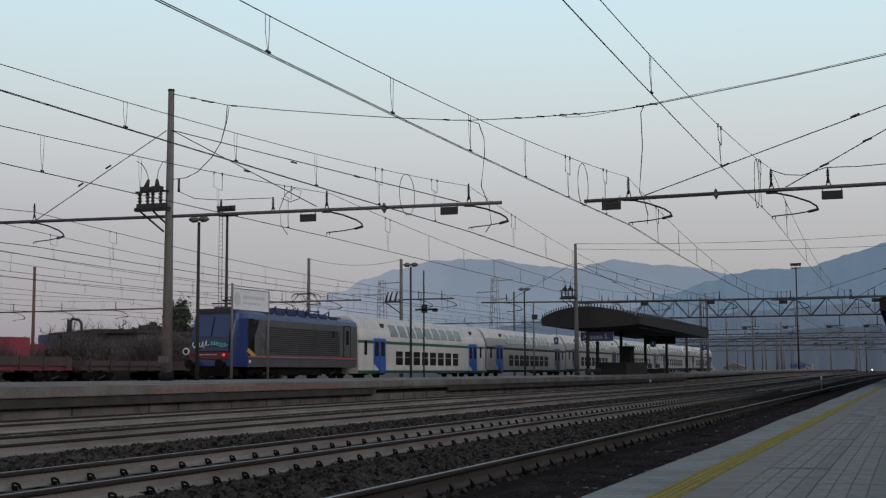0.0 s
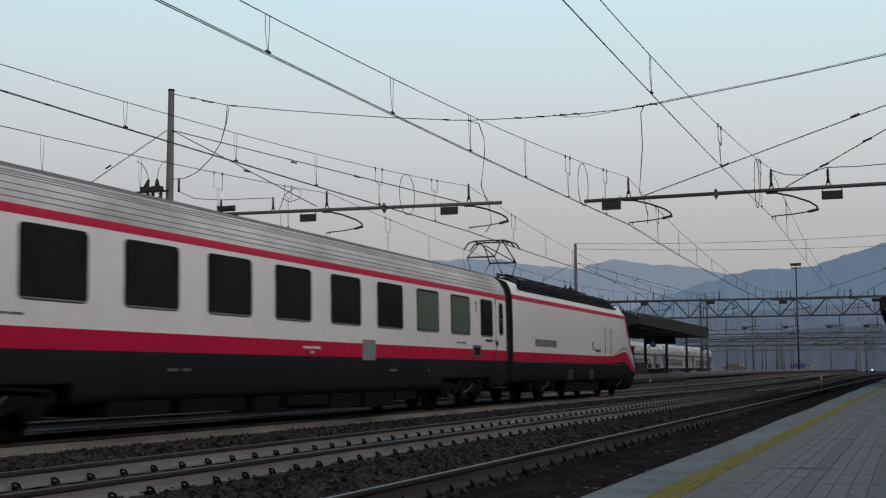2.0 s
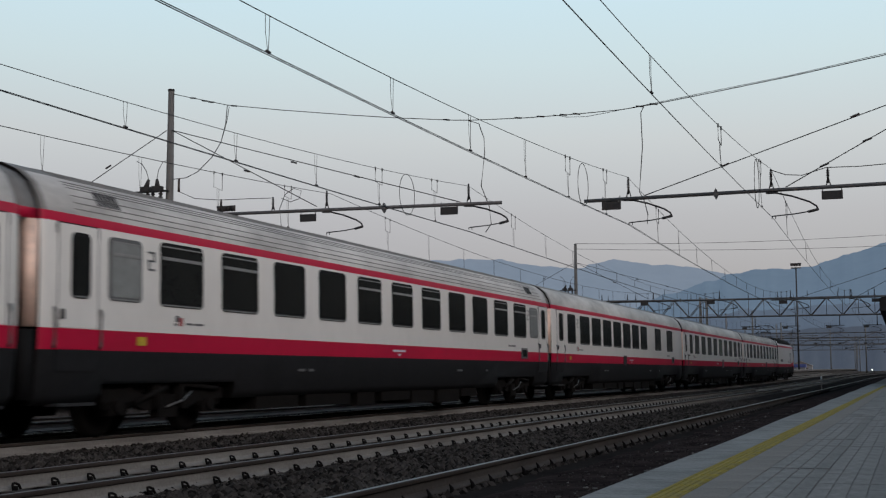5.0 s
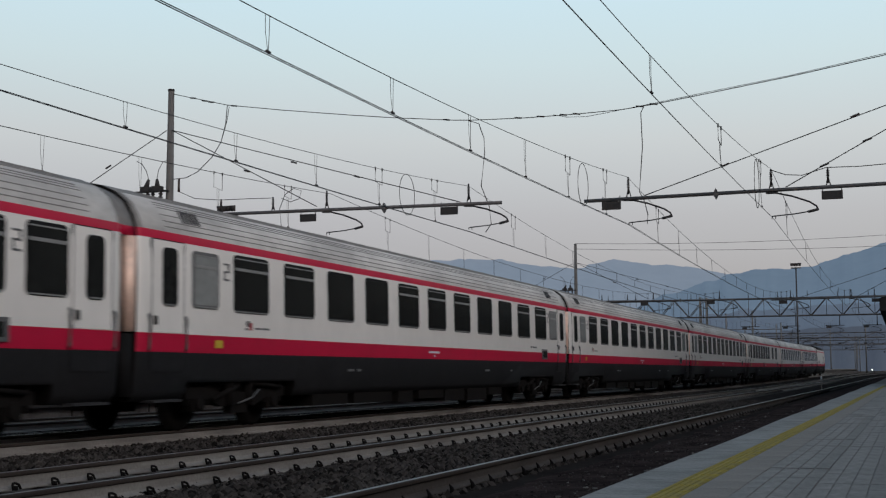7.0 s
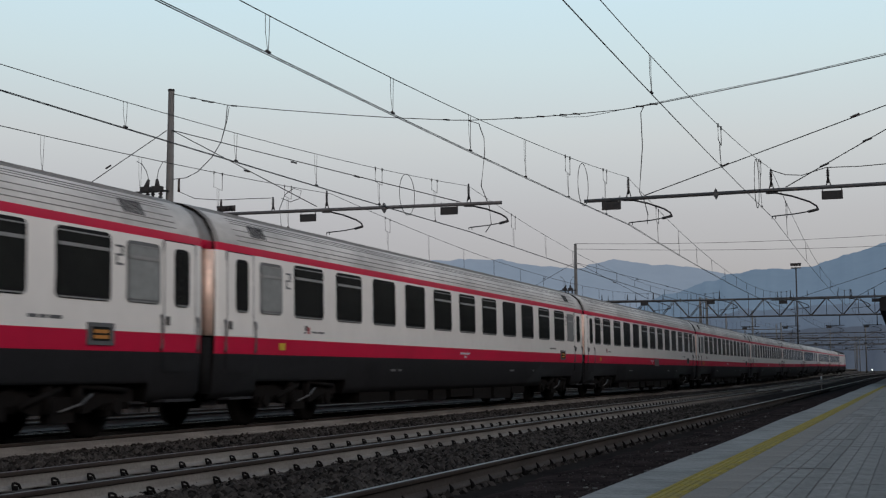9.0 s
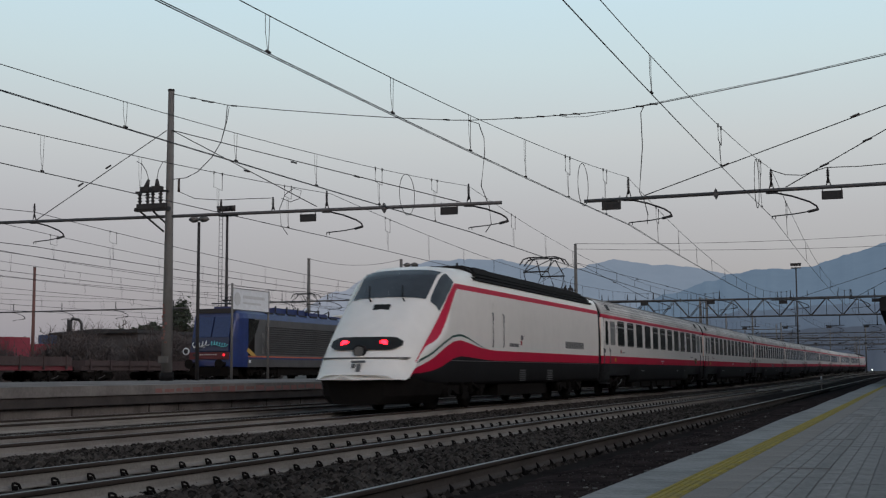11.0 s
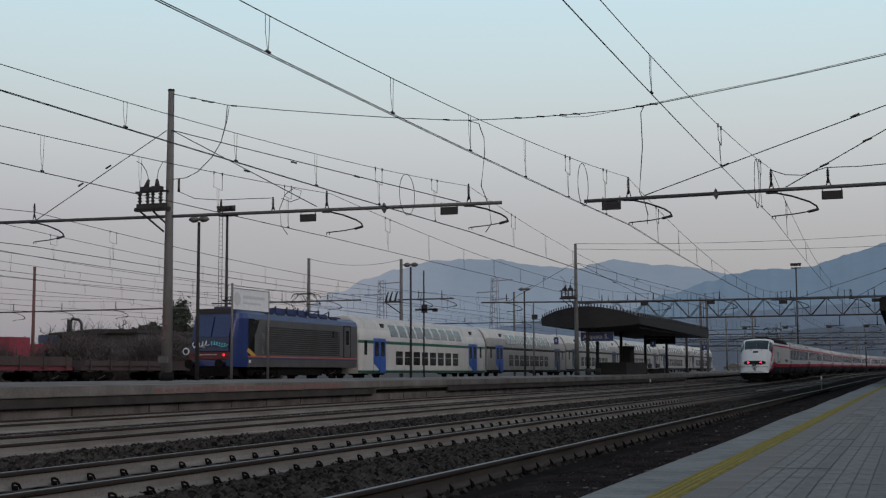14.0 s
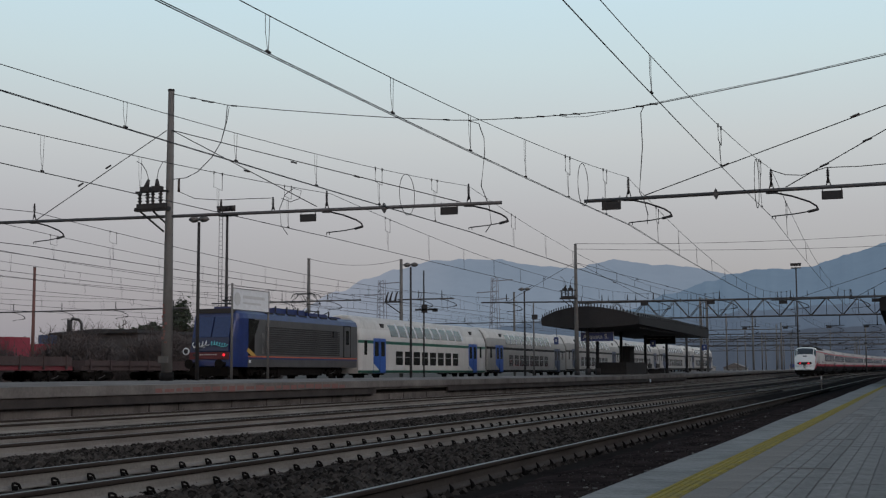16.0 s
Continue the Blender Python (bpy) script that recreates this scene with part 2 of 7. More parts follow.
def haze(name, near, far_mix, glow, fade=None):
    """Far surface with blue evening haze painted in as a glow; fade is the paler colour it takes on towards the hazier
    west.
    """
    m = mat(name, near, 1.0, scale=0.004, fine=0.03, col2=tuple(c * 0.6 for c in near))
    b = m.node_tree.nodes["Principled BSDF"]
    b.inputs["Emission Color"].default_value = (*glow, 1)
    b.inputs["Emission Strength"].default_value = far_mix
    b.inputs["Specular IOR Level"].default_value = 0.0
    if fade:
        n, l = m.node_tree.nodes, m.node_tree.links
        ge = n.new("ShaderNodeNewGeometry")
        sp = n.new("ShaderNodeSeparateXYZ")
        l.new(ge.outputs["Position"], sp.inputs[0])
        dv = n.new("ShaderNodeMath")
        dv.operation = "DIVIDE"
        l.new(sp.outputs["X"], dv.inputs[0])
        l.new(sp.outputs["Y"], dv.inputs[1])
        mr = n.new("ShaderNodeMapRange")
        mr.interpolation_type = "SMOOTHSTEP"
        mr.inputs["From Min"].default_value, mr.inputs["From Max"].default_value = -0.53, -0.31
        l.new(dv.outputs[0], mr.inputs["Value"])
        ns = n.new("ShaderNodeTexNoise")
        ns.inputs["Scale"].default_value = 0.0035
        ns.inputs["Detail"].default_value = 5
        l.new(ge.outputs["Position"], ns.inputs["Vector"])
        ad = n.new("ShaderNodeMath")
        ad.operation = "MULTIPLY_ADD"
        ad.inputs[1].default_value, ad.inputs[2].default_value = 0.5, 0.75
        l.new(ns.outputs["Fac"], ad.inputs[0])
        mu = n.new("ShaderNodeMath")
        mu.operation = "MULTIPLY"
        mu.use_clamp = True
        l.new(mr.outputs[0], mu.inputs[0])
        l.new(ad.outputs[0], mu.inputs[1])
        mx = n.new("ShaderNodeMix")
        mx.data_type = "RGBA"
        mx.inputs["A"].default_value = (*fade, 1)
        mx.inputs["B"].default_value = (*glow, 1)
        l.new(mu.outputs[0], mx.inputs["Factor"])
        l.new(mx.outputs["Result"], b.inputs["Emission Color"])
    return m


# ---------------------------------------------------------------- mesh tools
def box(bm, x0, x1, y0, y1, z0, z1, mi=0, m=None):
    vs = [bm.verts.new(c) for c in ((x0, y0, z0), (x1, y0, z0), (x1, y1, z0), (x0, y1, z0), (x0, y0, z1), (x1, y0, z1), (x1, y1, z1), (x0, y1, z1))]
    if m:
        for v in vs:
            v.co = m @ v.co
    for f in ((0, 3, 2, 1), (4, 5, 6, 7), (0, 1, 5, 4), (1, 2, 6, 5), (2, 3, 7, 6), (3, 0, 4, 7)):
        fa = bm.faces.new([vs[i] for i in f])
        fa.material_index = mi
    return vs


def tube(bm, pts, r, seg=6, r2=None, mi=0, cap=True):
    """A round bar along a line of points."""
    pts = [Vector(p) for p in pts]
    rings = []
    for i, p in enumerate(pts):
        d = (pts[min(i + 1, len(pts) - 1)] - pts[max(i - 1, 0)]).normalized()
        a = d.cross(Vector((0, 0, 1)))
        if a.length < 1e-3:
            a = d.cross(Vector((1, 0, 0)))
        a.normalize()
        b = d.cross(a)
        rr = r if r2 is None else r + (r2 - r) * i / (len(pts) - 1)
        rings.append([bm.verts.new(p + (a * math.cos(t) + b * math.sin(t)) * rr) for t in [2 * math.pi * k / seg for k in range(seg)]])
    for i in range(len(rings) - 1):
        for k in range(seg):
            f = bm.faces.new((rings[i][k], rings[i][(k + 1) % seg], rings[i + 1][(k + 1) % seg], rings[i + 1][k]))
            f.material_index = mi
            f.smooth = True
    if cap:
        bm.faces.new(rings[0][::-1]).material_index = mi
        bm.faces.new(rings[-1]).material_index = mi
    return rings


def loft(bm, rings, mis=None, close=True, cap=True, smooth=True, capmi=0):
    """Skin a row of equal rings of points; mis gives a material for each strip round the ring."""
    vr = [[bm.verts.new(p) for p in ring] for ring in rings]
    n = len(vr[0])
    for i in range(len(vr) - 1):
        for k in range(n if close else n - 1):
            q = (vr[i][k], vr[i][(k + 1) % n], vr[i + 1][(k + 1) % n], vr[i + 1][k])
            f = bm.faces.new(q)
            f.material_index = mis[k] if mis else 0
            f.smooth = smooth
    if cap and close:
        bm.faces.new(vr[0][::-1]).material_index = capmi
        bm.faces.new(vr[-1]).material_index = capmi
    return vr


def part(name, bm, material, parent=None, label="", at=None, fix=True):
    """One mesh object under a thing or a part."""
    if fix:
        bmesh.ops.recalc_face_normals(bm, faces=bm.faces)
    me = bpy.data.meshes.new(name)
    bm.to_mesh(me)
    bm.free()
    for mm in (material if isinstance(material, (list, tuple)) else [material]):
        me.materials.append(mm)
    ob = new(name, me)
    if parent:
        ob.parent = parent
    if at is not None:
        ob.matrix_basis = at
    if label:
        ob["label"] = label
    return ob


def again(ob, parent, m, label=""):
    """Another piece on the same mesh."""
    o = new(ob.name.split(".")[0], ob.data)
    o.parent = parent
    o.matrix_basis = m
    if label:
        o["label"] = label
    return o


def thing(name, m=None, label="", category="", group="", kind=""):
    e = new(name)
    e.empty_display_size = 0.3
    if m is not None:
        e.matrix_basis = m
    return tagged(e, label, category, group, kind)


def bx(*a, m=None):
    bm = bmesh.new()
    box(bm, *a, m=m)
    return bm


def tb(pts, r, seg=6, r2=None):
    bm = bmesh.new()
    tube(bm, pts, r, seg, r2)
    return bm


# ---------------------------------------------------------------- ground
def strip(name, x_of, ys, material, label, category, kind="structure", curve=0):
    """A long sheet: x_of(y) gives the (x, z) points across at y; the climb of the line is added."""
    bm = bmesh.new()
    rows = []
    for y in ys:
        rows.append([bm.verts.new((x + curve * bend(y), y, z + lift(y, x))) for x, z in x_of(y)])
    for a, b in zip(rows, rows[1:]):
        for k in range(len(a) - 1):
            bm.faces.new((a[k], a[k + 1], b[k + 1], b[k])).smooth = True
    return tagged(part(name, bm, material), label, category, "", kind)


YS = [-40 + 4 * i for i in range(40)] + [124 + 12 * i for i in range(20)] + [364 + 60 * i for i in range(8)]


def bed_profile(y):
    pts = [(-17.95, -0.34), (-17.7, -0.24), (-15.8, -0.22), (-14.7, -0.30), (-13.8, -0.19), (-10.9, -0.19), (-10.2, -0.22), (-9.9, -0.25), (-8.9, -0.19), (-6.1, -0.19), (-5.5, -0.25), (-5.1, -0.2), (-4.3, -0.19), (-3.85, -0.21), (-3.4, -0.24), (-1.4, -0.26)]
    return pts


strip("ground", lambda y: [(x, -0.42 if -60 < x < 5 else -0.5) for x in (-1400, -400, -150, -60, -19, -10, 0, 5, 60, 400, 1400)], [-60, -20, 20, 60, 100, 130, 165, 250, 400, 600, 1500, 3500], GROUND, "dark bare ground of the railway yard", "ground")
strip("ballast_bed", bed_profile, YS, BALLAST_BED, "dark grey ballast bed under the running lines", "ballast", curve=1)
strip("oily_dirt_strip", lambda y: [(-3.92 + 0.1 * math.sin(y * 1.7), -0.235), (-3.45 + 0.06 * math.sin(y * 2.9 + 1), -0.165), (-2.6, -0.155), (-1.5, -0.155)], [y * 0.5 for y in range(8, 120)] + YS[26:], OIL_DIRT, "blackened oily dirt filling the space beside the platform", "dirt", curve=1)


# ---------------------------------------------------------------- tracks
RAIL_PROFILE = [(-0.075, -0.172), (0.075, -0.172), (0.075, -0.160), (0.020, -0.140), (0.009, -0.125), (0.009, -0.050), (0.034, -0.036), (0.036, -0.012), (0.028, 0.0), (-0.028, 0.0), (-0.036, -0.012), (-0.034, -0.036), (-0.009, -0.050), (-0.009, -0.125), (-0.020, -0.140), (-0.075, -0.160)]
RAIL_MIS = [2, 2, 2, 2, 2, 1, 1, 1, 0, 1, 1, 1, 2, 2, 2, 2]


def rail(parent, x, ys, z0=0.0, web=None):
    bm = bmesh.new()
    loft(bm, [[(x + px + (bend(y) if x > -20 else 0.0), y, z0 + pz + lift(y, x)) for px, pz in RAIL_PROFILE] for y in ys], RAIL_MIS, smooth=False)
    return part("rail", bm, [RAIL_TOP, RAIL_SIDE, web or RAIL_WEB], parent)


def sleeper_mesh():
    bm = bmesh.new()
    prof = [(-1.15, -0.172, 0.13), (-0.45, -0.172, 0.13), (-0.30, -0.20, 0.11), (0.30, -0.20, 0.11), (0.45, -0.172, 0.13), (1.15, -0.172, 0.13)]
    loft(bm, [[(x, -w - 0.02, z - 0.16), (x, w + 0.02, z - 0.16), (x, w, z), (x, -w, z)] for x, z, w in prof], smooth=False)
    return bm


def clip_mesh(bm, x, y, z, s, spike=False):
    """A spring clip with its bolt on the rail's foot; s is the side of the rail."""
    pts = [(x + s * 0.12, y - 0.055, z + 0.0), (x + s * 0.10, y - 0.045, z + 0.045), (x + s * 0.08, y - 0.018, z + 0.060), (x + s * 0.08, y + 0.018, z + 0.060), (x + s * 0.10, y + 0.045, z + 0.045), (x + s * 0.12, y + 0.055, z + 0.0)]
    if spike:
        tube(bm, [(x + s * 0.11, y, z - 0.04), (x + s * 0.095, y, z + 0.02), (x + s * 0.07, y, z + 0.062)], 0.033, 5, 0.006)
        return
    tube(bm, pts, 0.013, 5)
    tube(bm, [(x + s * 0.105, y, z - 0.02), (x + s * 0.105, y, z + 0.035)], 0.026, 6, 0.02)


SLEEPER_MESH = None
CLIPS = {}


def track(cx, y0, y1, phase, label, z0=0.0, near=(True, True), pieces=0, sleepers=True, web=None, bare=True):
    global SLEEPER_MESH
    tr = thing("railway_track", None, label, "railway track", "tracks of the station")
    ys = [y for y in YS if y0 <= y <= y1]
    if near[0]:
        rail(tr, cx - GAUGE, ys, z0, web)
    if near[1]:
        rail(tr, cx + GAUGE, ys, z0, web)
    rest = bmesh.new()
    clips = bmesh.new()
    n = int((min(y1, 170) - 3) / 0.602)
    for i in range(n):
        y = 3.0 + phase + i * 0.602
        z = z0 + lift(y, cx)
        if not sleepers:
            pass
        elif i < pieces:
            if SLEEPER_MESH is None:
                ob = part("sleeper", sleeper_mesh(), SLEEPER, tr, at=pose(cx, y, z))
                SLEEPER_MESH = ob
            else:
                again(SLEEPER_MESH, tr, pose(cx, y, z))
        else:
            box(rest, cx - 1.15, cx + 1.15, y - 0.12, y + 0.12, z - 0.33, z - 0.174)
        if y < 75 and bare:
            for sx, on in ((-GAUGE, near[0]), (GAUGE, near[1])):
                if on and sleepers and y < 26:
                    clip = CLIPS.get("rail_clip")
                    if clip is None:
                        b = bmesh.new()
                        clip_mesh(b, 0, 0, 0, 1)
                        CLIPS["rail_clip"] = part("rail_clip", b, CLIP, tr, at=pose(cx + sx, y, z - 0.165))
                    else:
                        again(clip, tr, pose(cx + sx, y, z - 0.165))
                    again(CLIPS["rail_clip"], tr, pose(cx + sx, y, z - 0.165, 0, 0, 180))
                elif on:
                    clip_mesh(clips, cx + sx, y, z - 0.165, 1, not sleepers)
                    if y < 30:
                        clip_mesh(clips, cx + sx, y, z - 0.165, -1)
    if len(rest.verts):
        tagged(part("sleepers_beyond", rest, SLEEPER, tr, fix=False), kind="stuff")
    if len(clips.verts):
        tagged(part("fastening", clips, CLIP, tr, fix=False), kind="stuff")
    return tr


track(TRACK_M, -40, 800, 0.05, "running line on concrete sleepers with bolted clips", pieces=150)
track(TRACK_N, -40, 800, 0.0, "platform line with one shining rail above oily dirt", near=(True, False), sleepers=False, web=RAIL_DULL)
track(TRACK_P, -40, 800, 0.2, "running line of the express, bright rail heads", pieces=90, web=RAIL_MID, bare=False)
track(TRACK_Q, -40, 800, 0.1, "little used line at the foot of the island platform", bare=False)


# ---------------------------------------------------------------- platform under the camera
PZ = 0.27
def near_edge(y):
    return -1.66 + 0.016 * math.sin(y * 0.55 + 0.6) - 0.001 * max(0, y - 8)


def drift(y):
    return 0.006 * max(0.0, y - 8.0)


def near_platform():
    bm = bmesh.new()
    ys = [y for y in range(-12, 60)] + [60 + 10 * i for i in range(15)]
    loft(bm, [[(near_edge(y) + 0.05, y, -0.4 + lift(y, 0)), (9, y, -0.4 + lift(y, 0)), (9, y, PZ - 0.008 + lift(y, 0)), (near_edge(y) + 0.05, y, PZ - 0.008 + lift(y, 0))] for y in ys], smooth=False)
    pf = tagged(part("platform", bm, PLAT_DARK), "grey paved station platform with a yellow safety line", "platform", "", "structure")
    # edge stones, one by one
    for i in range(82):
        y = -10.0 + i * 1.0
        b = bmesh.new()
        x0, x1 = near_edge(y), near_edge(y + 1)
        zz = lift(y, 0)
        vs = box(b, 0, 1, y + 0.004, y + 0.996, PZ - 0.16 + zz, PZ + zz)
        for v in vs:
            ya = x0 if v.co.y < y + 0.5 else x1
            v.co.x = ya if v.co.x < 0.5 else -1.332 + drift(v.co.y)
        bmesh.ops.bevel(b, geom=[e for e in b.edges], offset=0.008, segments=1, affect="EDGES")
        part("edge_stone", b, PLAT_EDGE, pf)
    # safety line in raised tactile blocks
    first = None
    for i in range(180):
        y = -10.0 + i * 0.4
        m = pose(-1.245 + drift(y), y, PZ - 0.03 + lift(y, 0))
        if first is None:
            b = bmesh.new()
            box(b, -0.082, 0.082, 0.002, 0.398, 0.0, 0.032)
            for k in range(4):
                box(b, -0.074 + k * 0.04, -0.052 + k * 0.04, 0.01, 0.39, 0.032, 0.036)
            first = part("yellow_block", b, YELLOW, pf, at=m)
        else:
            again(first, pf, m)
    # smooth brown row beside the safety line
    first = None
    for i in range(134):
        y = -10.0 + i * 0.5
        m = pose(-1.158 + drift(y), y, PZ - 0.03 + lift(y, 0))
        if first is None:
            b = bmesh.new()
            box(b, 0.0, 0.235, 0.003, 0.497, 0.0, 0.030)
            first = part("brown_slab", b, PLAT_BROWN, pf, at=m)
        else:
            again(first, pf, m)
    # paving slabs
    random.seed(4)
    first = None
    rest = bmesh.new()
    count = 0
    for i in range(-30, 130):
        y = 2.0 + i * 0.4
        for k in range(26):
            x = -0.92 + k * 0.4 + drift(y)
            wide = x - 0.06 * y > 0.9
            zz = PZ - 0.03 + lift(y, 0) + random.uniform(-0.002, 0.002)
            if count < 300 and 2 <= y < 32 and not wide:
                m = pose(x, y, zz, random.uniform(-0.2, 0.2), random.uniform(-0.2, 0.2), 0)
                if first is None:
                    b = bmesh.new()
                    box(b, 0.0005, 0.3995, 0.0005, 0.3995, 0.0, 0.0255)
                    for g in range(4):
                        for h in range(2):
                            box(b, 0.005 + g * 0.1, 0.095 + g * 0.1, 0.0008 + h * 0.2, 0.1992 + h * 0.2, 0.0255, 0.0315)
                    first = part("paving_slab", b, PLAT_TILE, pf, at=m)
                else:
                    again(first, pf, m)
                count += 1
            else:
                if 2 <= y < 20 and not wide:
                    for g in range(4):
                        box(rest, x + 0.004 + g * 0.1, x + 0.096 + g * 0.1, y + 0.0008, y + 0.3992, zz, zz + 0.03)
                else:
                    box(rest, x + 0.003, x + 0.397, y + 0.003, y + 0.397, zz, zz + 0.03)
    tagged(part("paving_beyond", rest, PLAT_TILE, pf, fix=False), kind="stuff")
    return pf


# ---------------------------------------------------------------- island platform across the tracks
def island_platform():
    bm = bmesh.new()
    ys = [y for y in YS if -20 <= y <= 364]
    prof = [(-18.55, 0.66), (-18.55, 0.42), (-18.62, 0.42), (-18.62, 0.34), (-26.9, 0.33), (-26.9, 0.66), (-25.0, 0.72), (-21.5, 0.72)]
    loft(bm, [[(x + bend(y), y, z + lift(y)) for x, z in prof] for y in ys], smooth=False)
    ip = tagged(part("island_platform", bm, CONCRETE), "pale concrete island platform with an overhanging lip", "platform", "", "structure")
    # the wall's top strip takes the dark colour painted for the recess shade
    b = bmesh.new()
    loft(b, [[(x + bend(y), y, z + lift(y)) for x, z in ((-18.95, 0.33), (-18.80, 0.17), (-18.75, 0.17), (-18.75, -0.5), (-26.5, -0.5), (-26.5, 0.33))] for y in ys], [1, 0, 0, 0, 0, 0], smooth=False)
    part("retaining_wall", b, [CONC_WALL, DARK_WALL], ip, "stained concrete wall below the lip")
    # dark board put in for the shade of the recess below the lip
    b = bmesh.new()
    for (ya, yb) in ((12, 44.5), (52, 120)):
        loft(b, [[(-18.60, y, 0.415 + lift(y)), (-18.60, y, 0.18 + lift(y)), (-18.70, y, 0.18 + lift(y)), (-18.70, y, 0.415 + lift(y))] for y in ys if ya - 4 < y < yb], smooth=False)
    part("shadow_board", b, DARK_WALL, ip, "dark board painted as the shade of the recess under the lip")
    b = bmesh.new()
    random.seed(8)
    for k in range(16):
        y = 14 + k * 2.4 + random.uniform(-0.6, 0.6)
        box(b, -18.745, -18.735, y, y + 0.05, -0.05, 0.16)
    part("wall_joint", b, DARK_WALL, ip)
    # faded red lettering, illegible: plain bars
    b = bmesh.new()
    random.seed(3)
    y = 29.0
    while y < 41:
        w = random.uniform(0.25, 0.6)
        box(b, -18.548, -18.545, y, y + w, 0.45 + random.uniform(-0.03, 0.03), 0.58 + random.uniform(-0.04, 0.02))
        y += w + 0.12
    part("faded_red_marking", b, PAINT_R, ip, "faded red painted marks on the lip")
    return ip


near_platform()
island_platform()

# scraps and pale streaks lying in the oily dirt
b = bmesh.new()
random.seed(21)
for k in range(110):
    y = 6 + 34 * random.random() ** 1.5
    x = random.uniform(-3.55, -1.85)
    w, l = random.uniform(0.004, 0.016), random.uniform(0.008, 0.05) * (3 if k % 12 == 0 else 1)
    box(b, -w, w, -l, l, -0.152, -0.140, m=pose(x, y, 0, 0, 0, random.uniform(-30, 30)))
tagged(part("litter", b, STRAW), "pale scraps and splinters in the oily dirt", "litter", "", "stuff")


def weeds(n, seed):
    """Dry tufts along the foot of the island platform and between its lines."""
    rr = random.Random(seed)
    vs, fs = [], []
    for k in range(n):
        cy = 22 + 74 * rr.random()
        cx = rr.choice((-18.45, -18.3, -14.7, -14.5)) + rr.gauss(0, 0.12)
        h = rr.uniform(0.10, 0.32) * (1.3 if cx < -17 else 0.8)
        for q in range(22):
            p = Vector((cx + rr.gauss(0, 0.10), cy + rr.gauss(0, 0.16), -0.30 + lift(cy)))
            d = Vector((rr.gauss(0, 0.10), rr.gauss(0, 0.12), h * rr.uniform(0.5, 1.1)))
            w = Vector((rr.uniform(-1, 1), rr.uniform(-1, 1), 0)).normalized() * 0.010
            n0 = len(vs)
            vs += [p - w, p + w, p + d]
            fs.append((n0, n0 + 1, n0 + 2))
    me = bpy.data.meshes.new("dry_weeds")
    me.from_pydata([tuple(v) for v in vs], [], fs)
    me.materials.append(mat("dry_weed", (0.060, 0.052, 0.036), 0.95, col2=(0.03, 0.028, 0.02), scale=3, fine=20, rnd=0.6))
    return tagged(new("dry_weeds", me), "dry brown weeds at the foot of the island platform", "weeds", "", "stuff")


weeds(150, 12)
b = bmesh.new()
random.seed(31)
for k in range(90):
    y = 24 + 60 * random.random()
    x = random.choice((-18.2, -17.9, -14.8, -14.4)) + random.uniform(-0.3, 0.3)
    w, l = random.uniform(0.02, 0.05), random.uniform(0.04, 0.16) * (4 if k % 14 == 0 else 1)
    box(b, -w, w, -l, l, -0.01, 0.02, m=pose(x, y, -0.20 + lift(y), random.uniform(-15, 15), random.uniform(-20, 20), random.uniform(-40, 40)))
tagged(part("trackside_litter", b, mat("pale_rubbish", (0.30, 0.29, 0.28), 0.9, rnd=1.0)), "pale scraps of rubbish beside the island platform", "litter", "", "stuff")


# ---------------------------------------------------------------- hills
def hills(name, az0, az1, dist, heights, material, label, depth=900):
    """A ridge: heights are (azimuth, elevation angle) knots in degrees, joined with fractal noise."""
    bm = bmesh.new()
    rows = []
    n = 260
    for i in range(n + 1):
        az = az0 + (az1 - az0) * i / n
        e = 0.0
        for (a, ea), (b, eb) in zip(heights, heights[1:]):
            if a <= az <= b:
                t = (az - a) / (b - a)
                t = t * t * (3 - 2 * t)
                e = ea + (eb - ea) * t
        e += 0.10 * noise.noise((az * 1.3, dist * 0.01, 0)) + 0.05 * noise.noise((az * 4.1, dist * 0.01, 3)) + 0.03 * noise.noise((az * 14, 1, dist * 0.01)) + 0.025 * noise.noise((az * 37, 2, dist * 0.01))
        a = radians(az)
        col = []
        for k, s in enumerate((0.0, 0.35, 0.7, 1.0)):
            d = dist - depth * (1 - s)
            h = CAM_H + d * math.tan(radians(max(e, 0.02))) * s ** 0.8 - (1 - s) * 30
            h += (0 if s in (0.0, 1.0) else 12 * noise.noise((az * 2, s * 5, dist)))
            col.append(bm.verts.new((math.sin(a) * d, math.cos(a) * d, h)))
        rows.append(col)
    for a, b in zip(rows, rows[1:]):
        for k in range(3):
            bm.faces.new((a[k], b[k], b[k + 1], a[k + 1])).smooth = True
    return tagged(part(name, bm, material, fix=False), label, "mountains", "", "structure")


# air haze painted into the hills as emission colours; nothing here is a lamp
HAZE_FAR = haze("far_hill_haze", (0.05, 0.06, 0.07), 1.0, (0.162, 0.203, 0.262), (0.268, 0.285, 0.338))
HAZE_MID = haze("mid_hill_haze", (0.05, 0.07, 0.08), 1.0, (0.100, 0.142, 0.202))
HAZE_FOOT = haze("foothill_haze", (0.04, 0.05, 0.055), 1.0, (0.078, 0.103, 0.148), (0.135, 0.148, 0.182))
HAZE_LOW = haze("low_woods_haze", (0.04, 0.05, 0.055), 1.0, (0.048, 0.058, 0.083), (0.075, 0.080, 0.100))

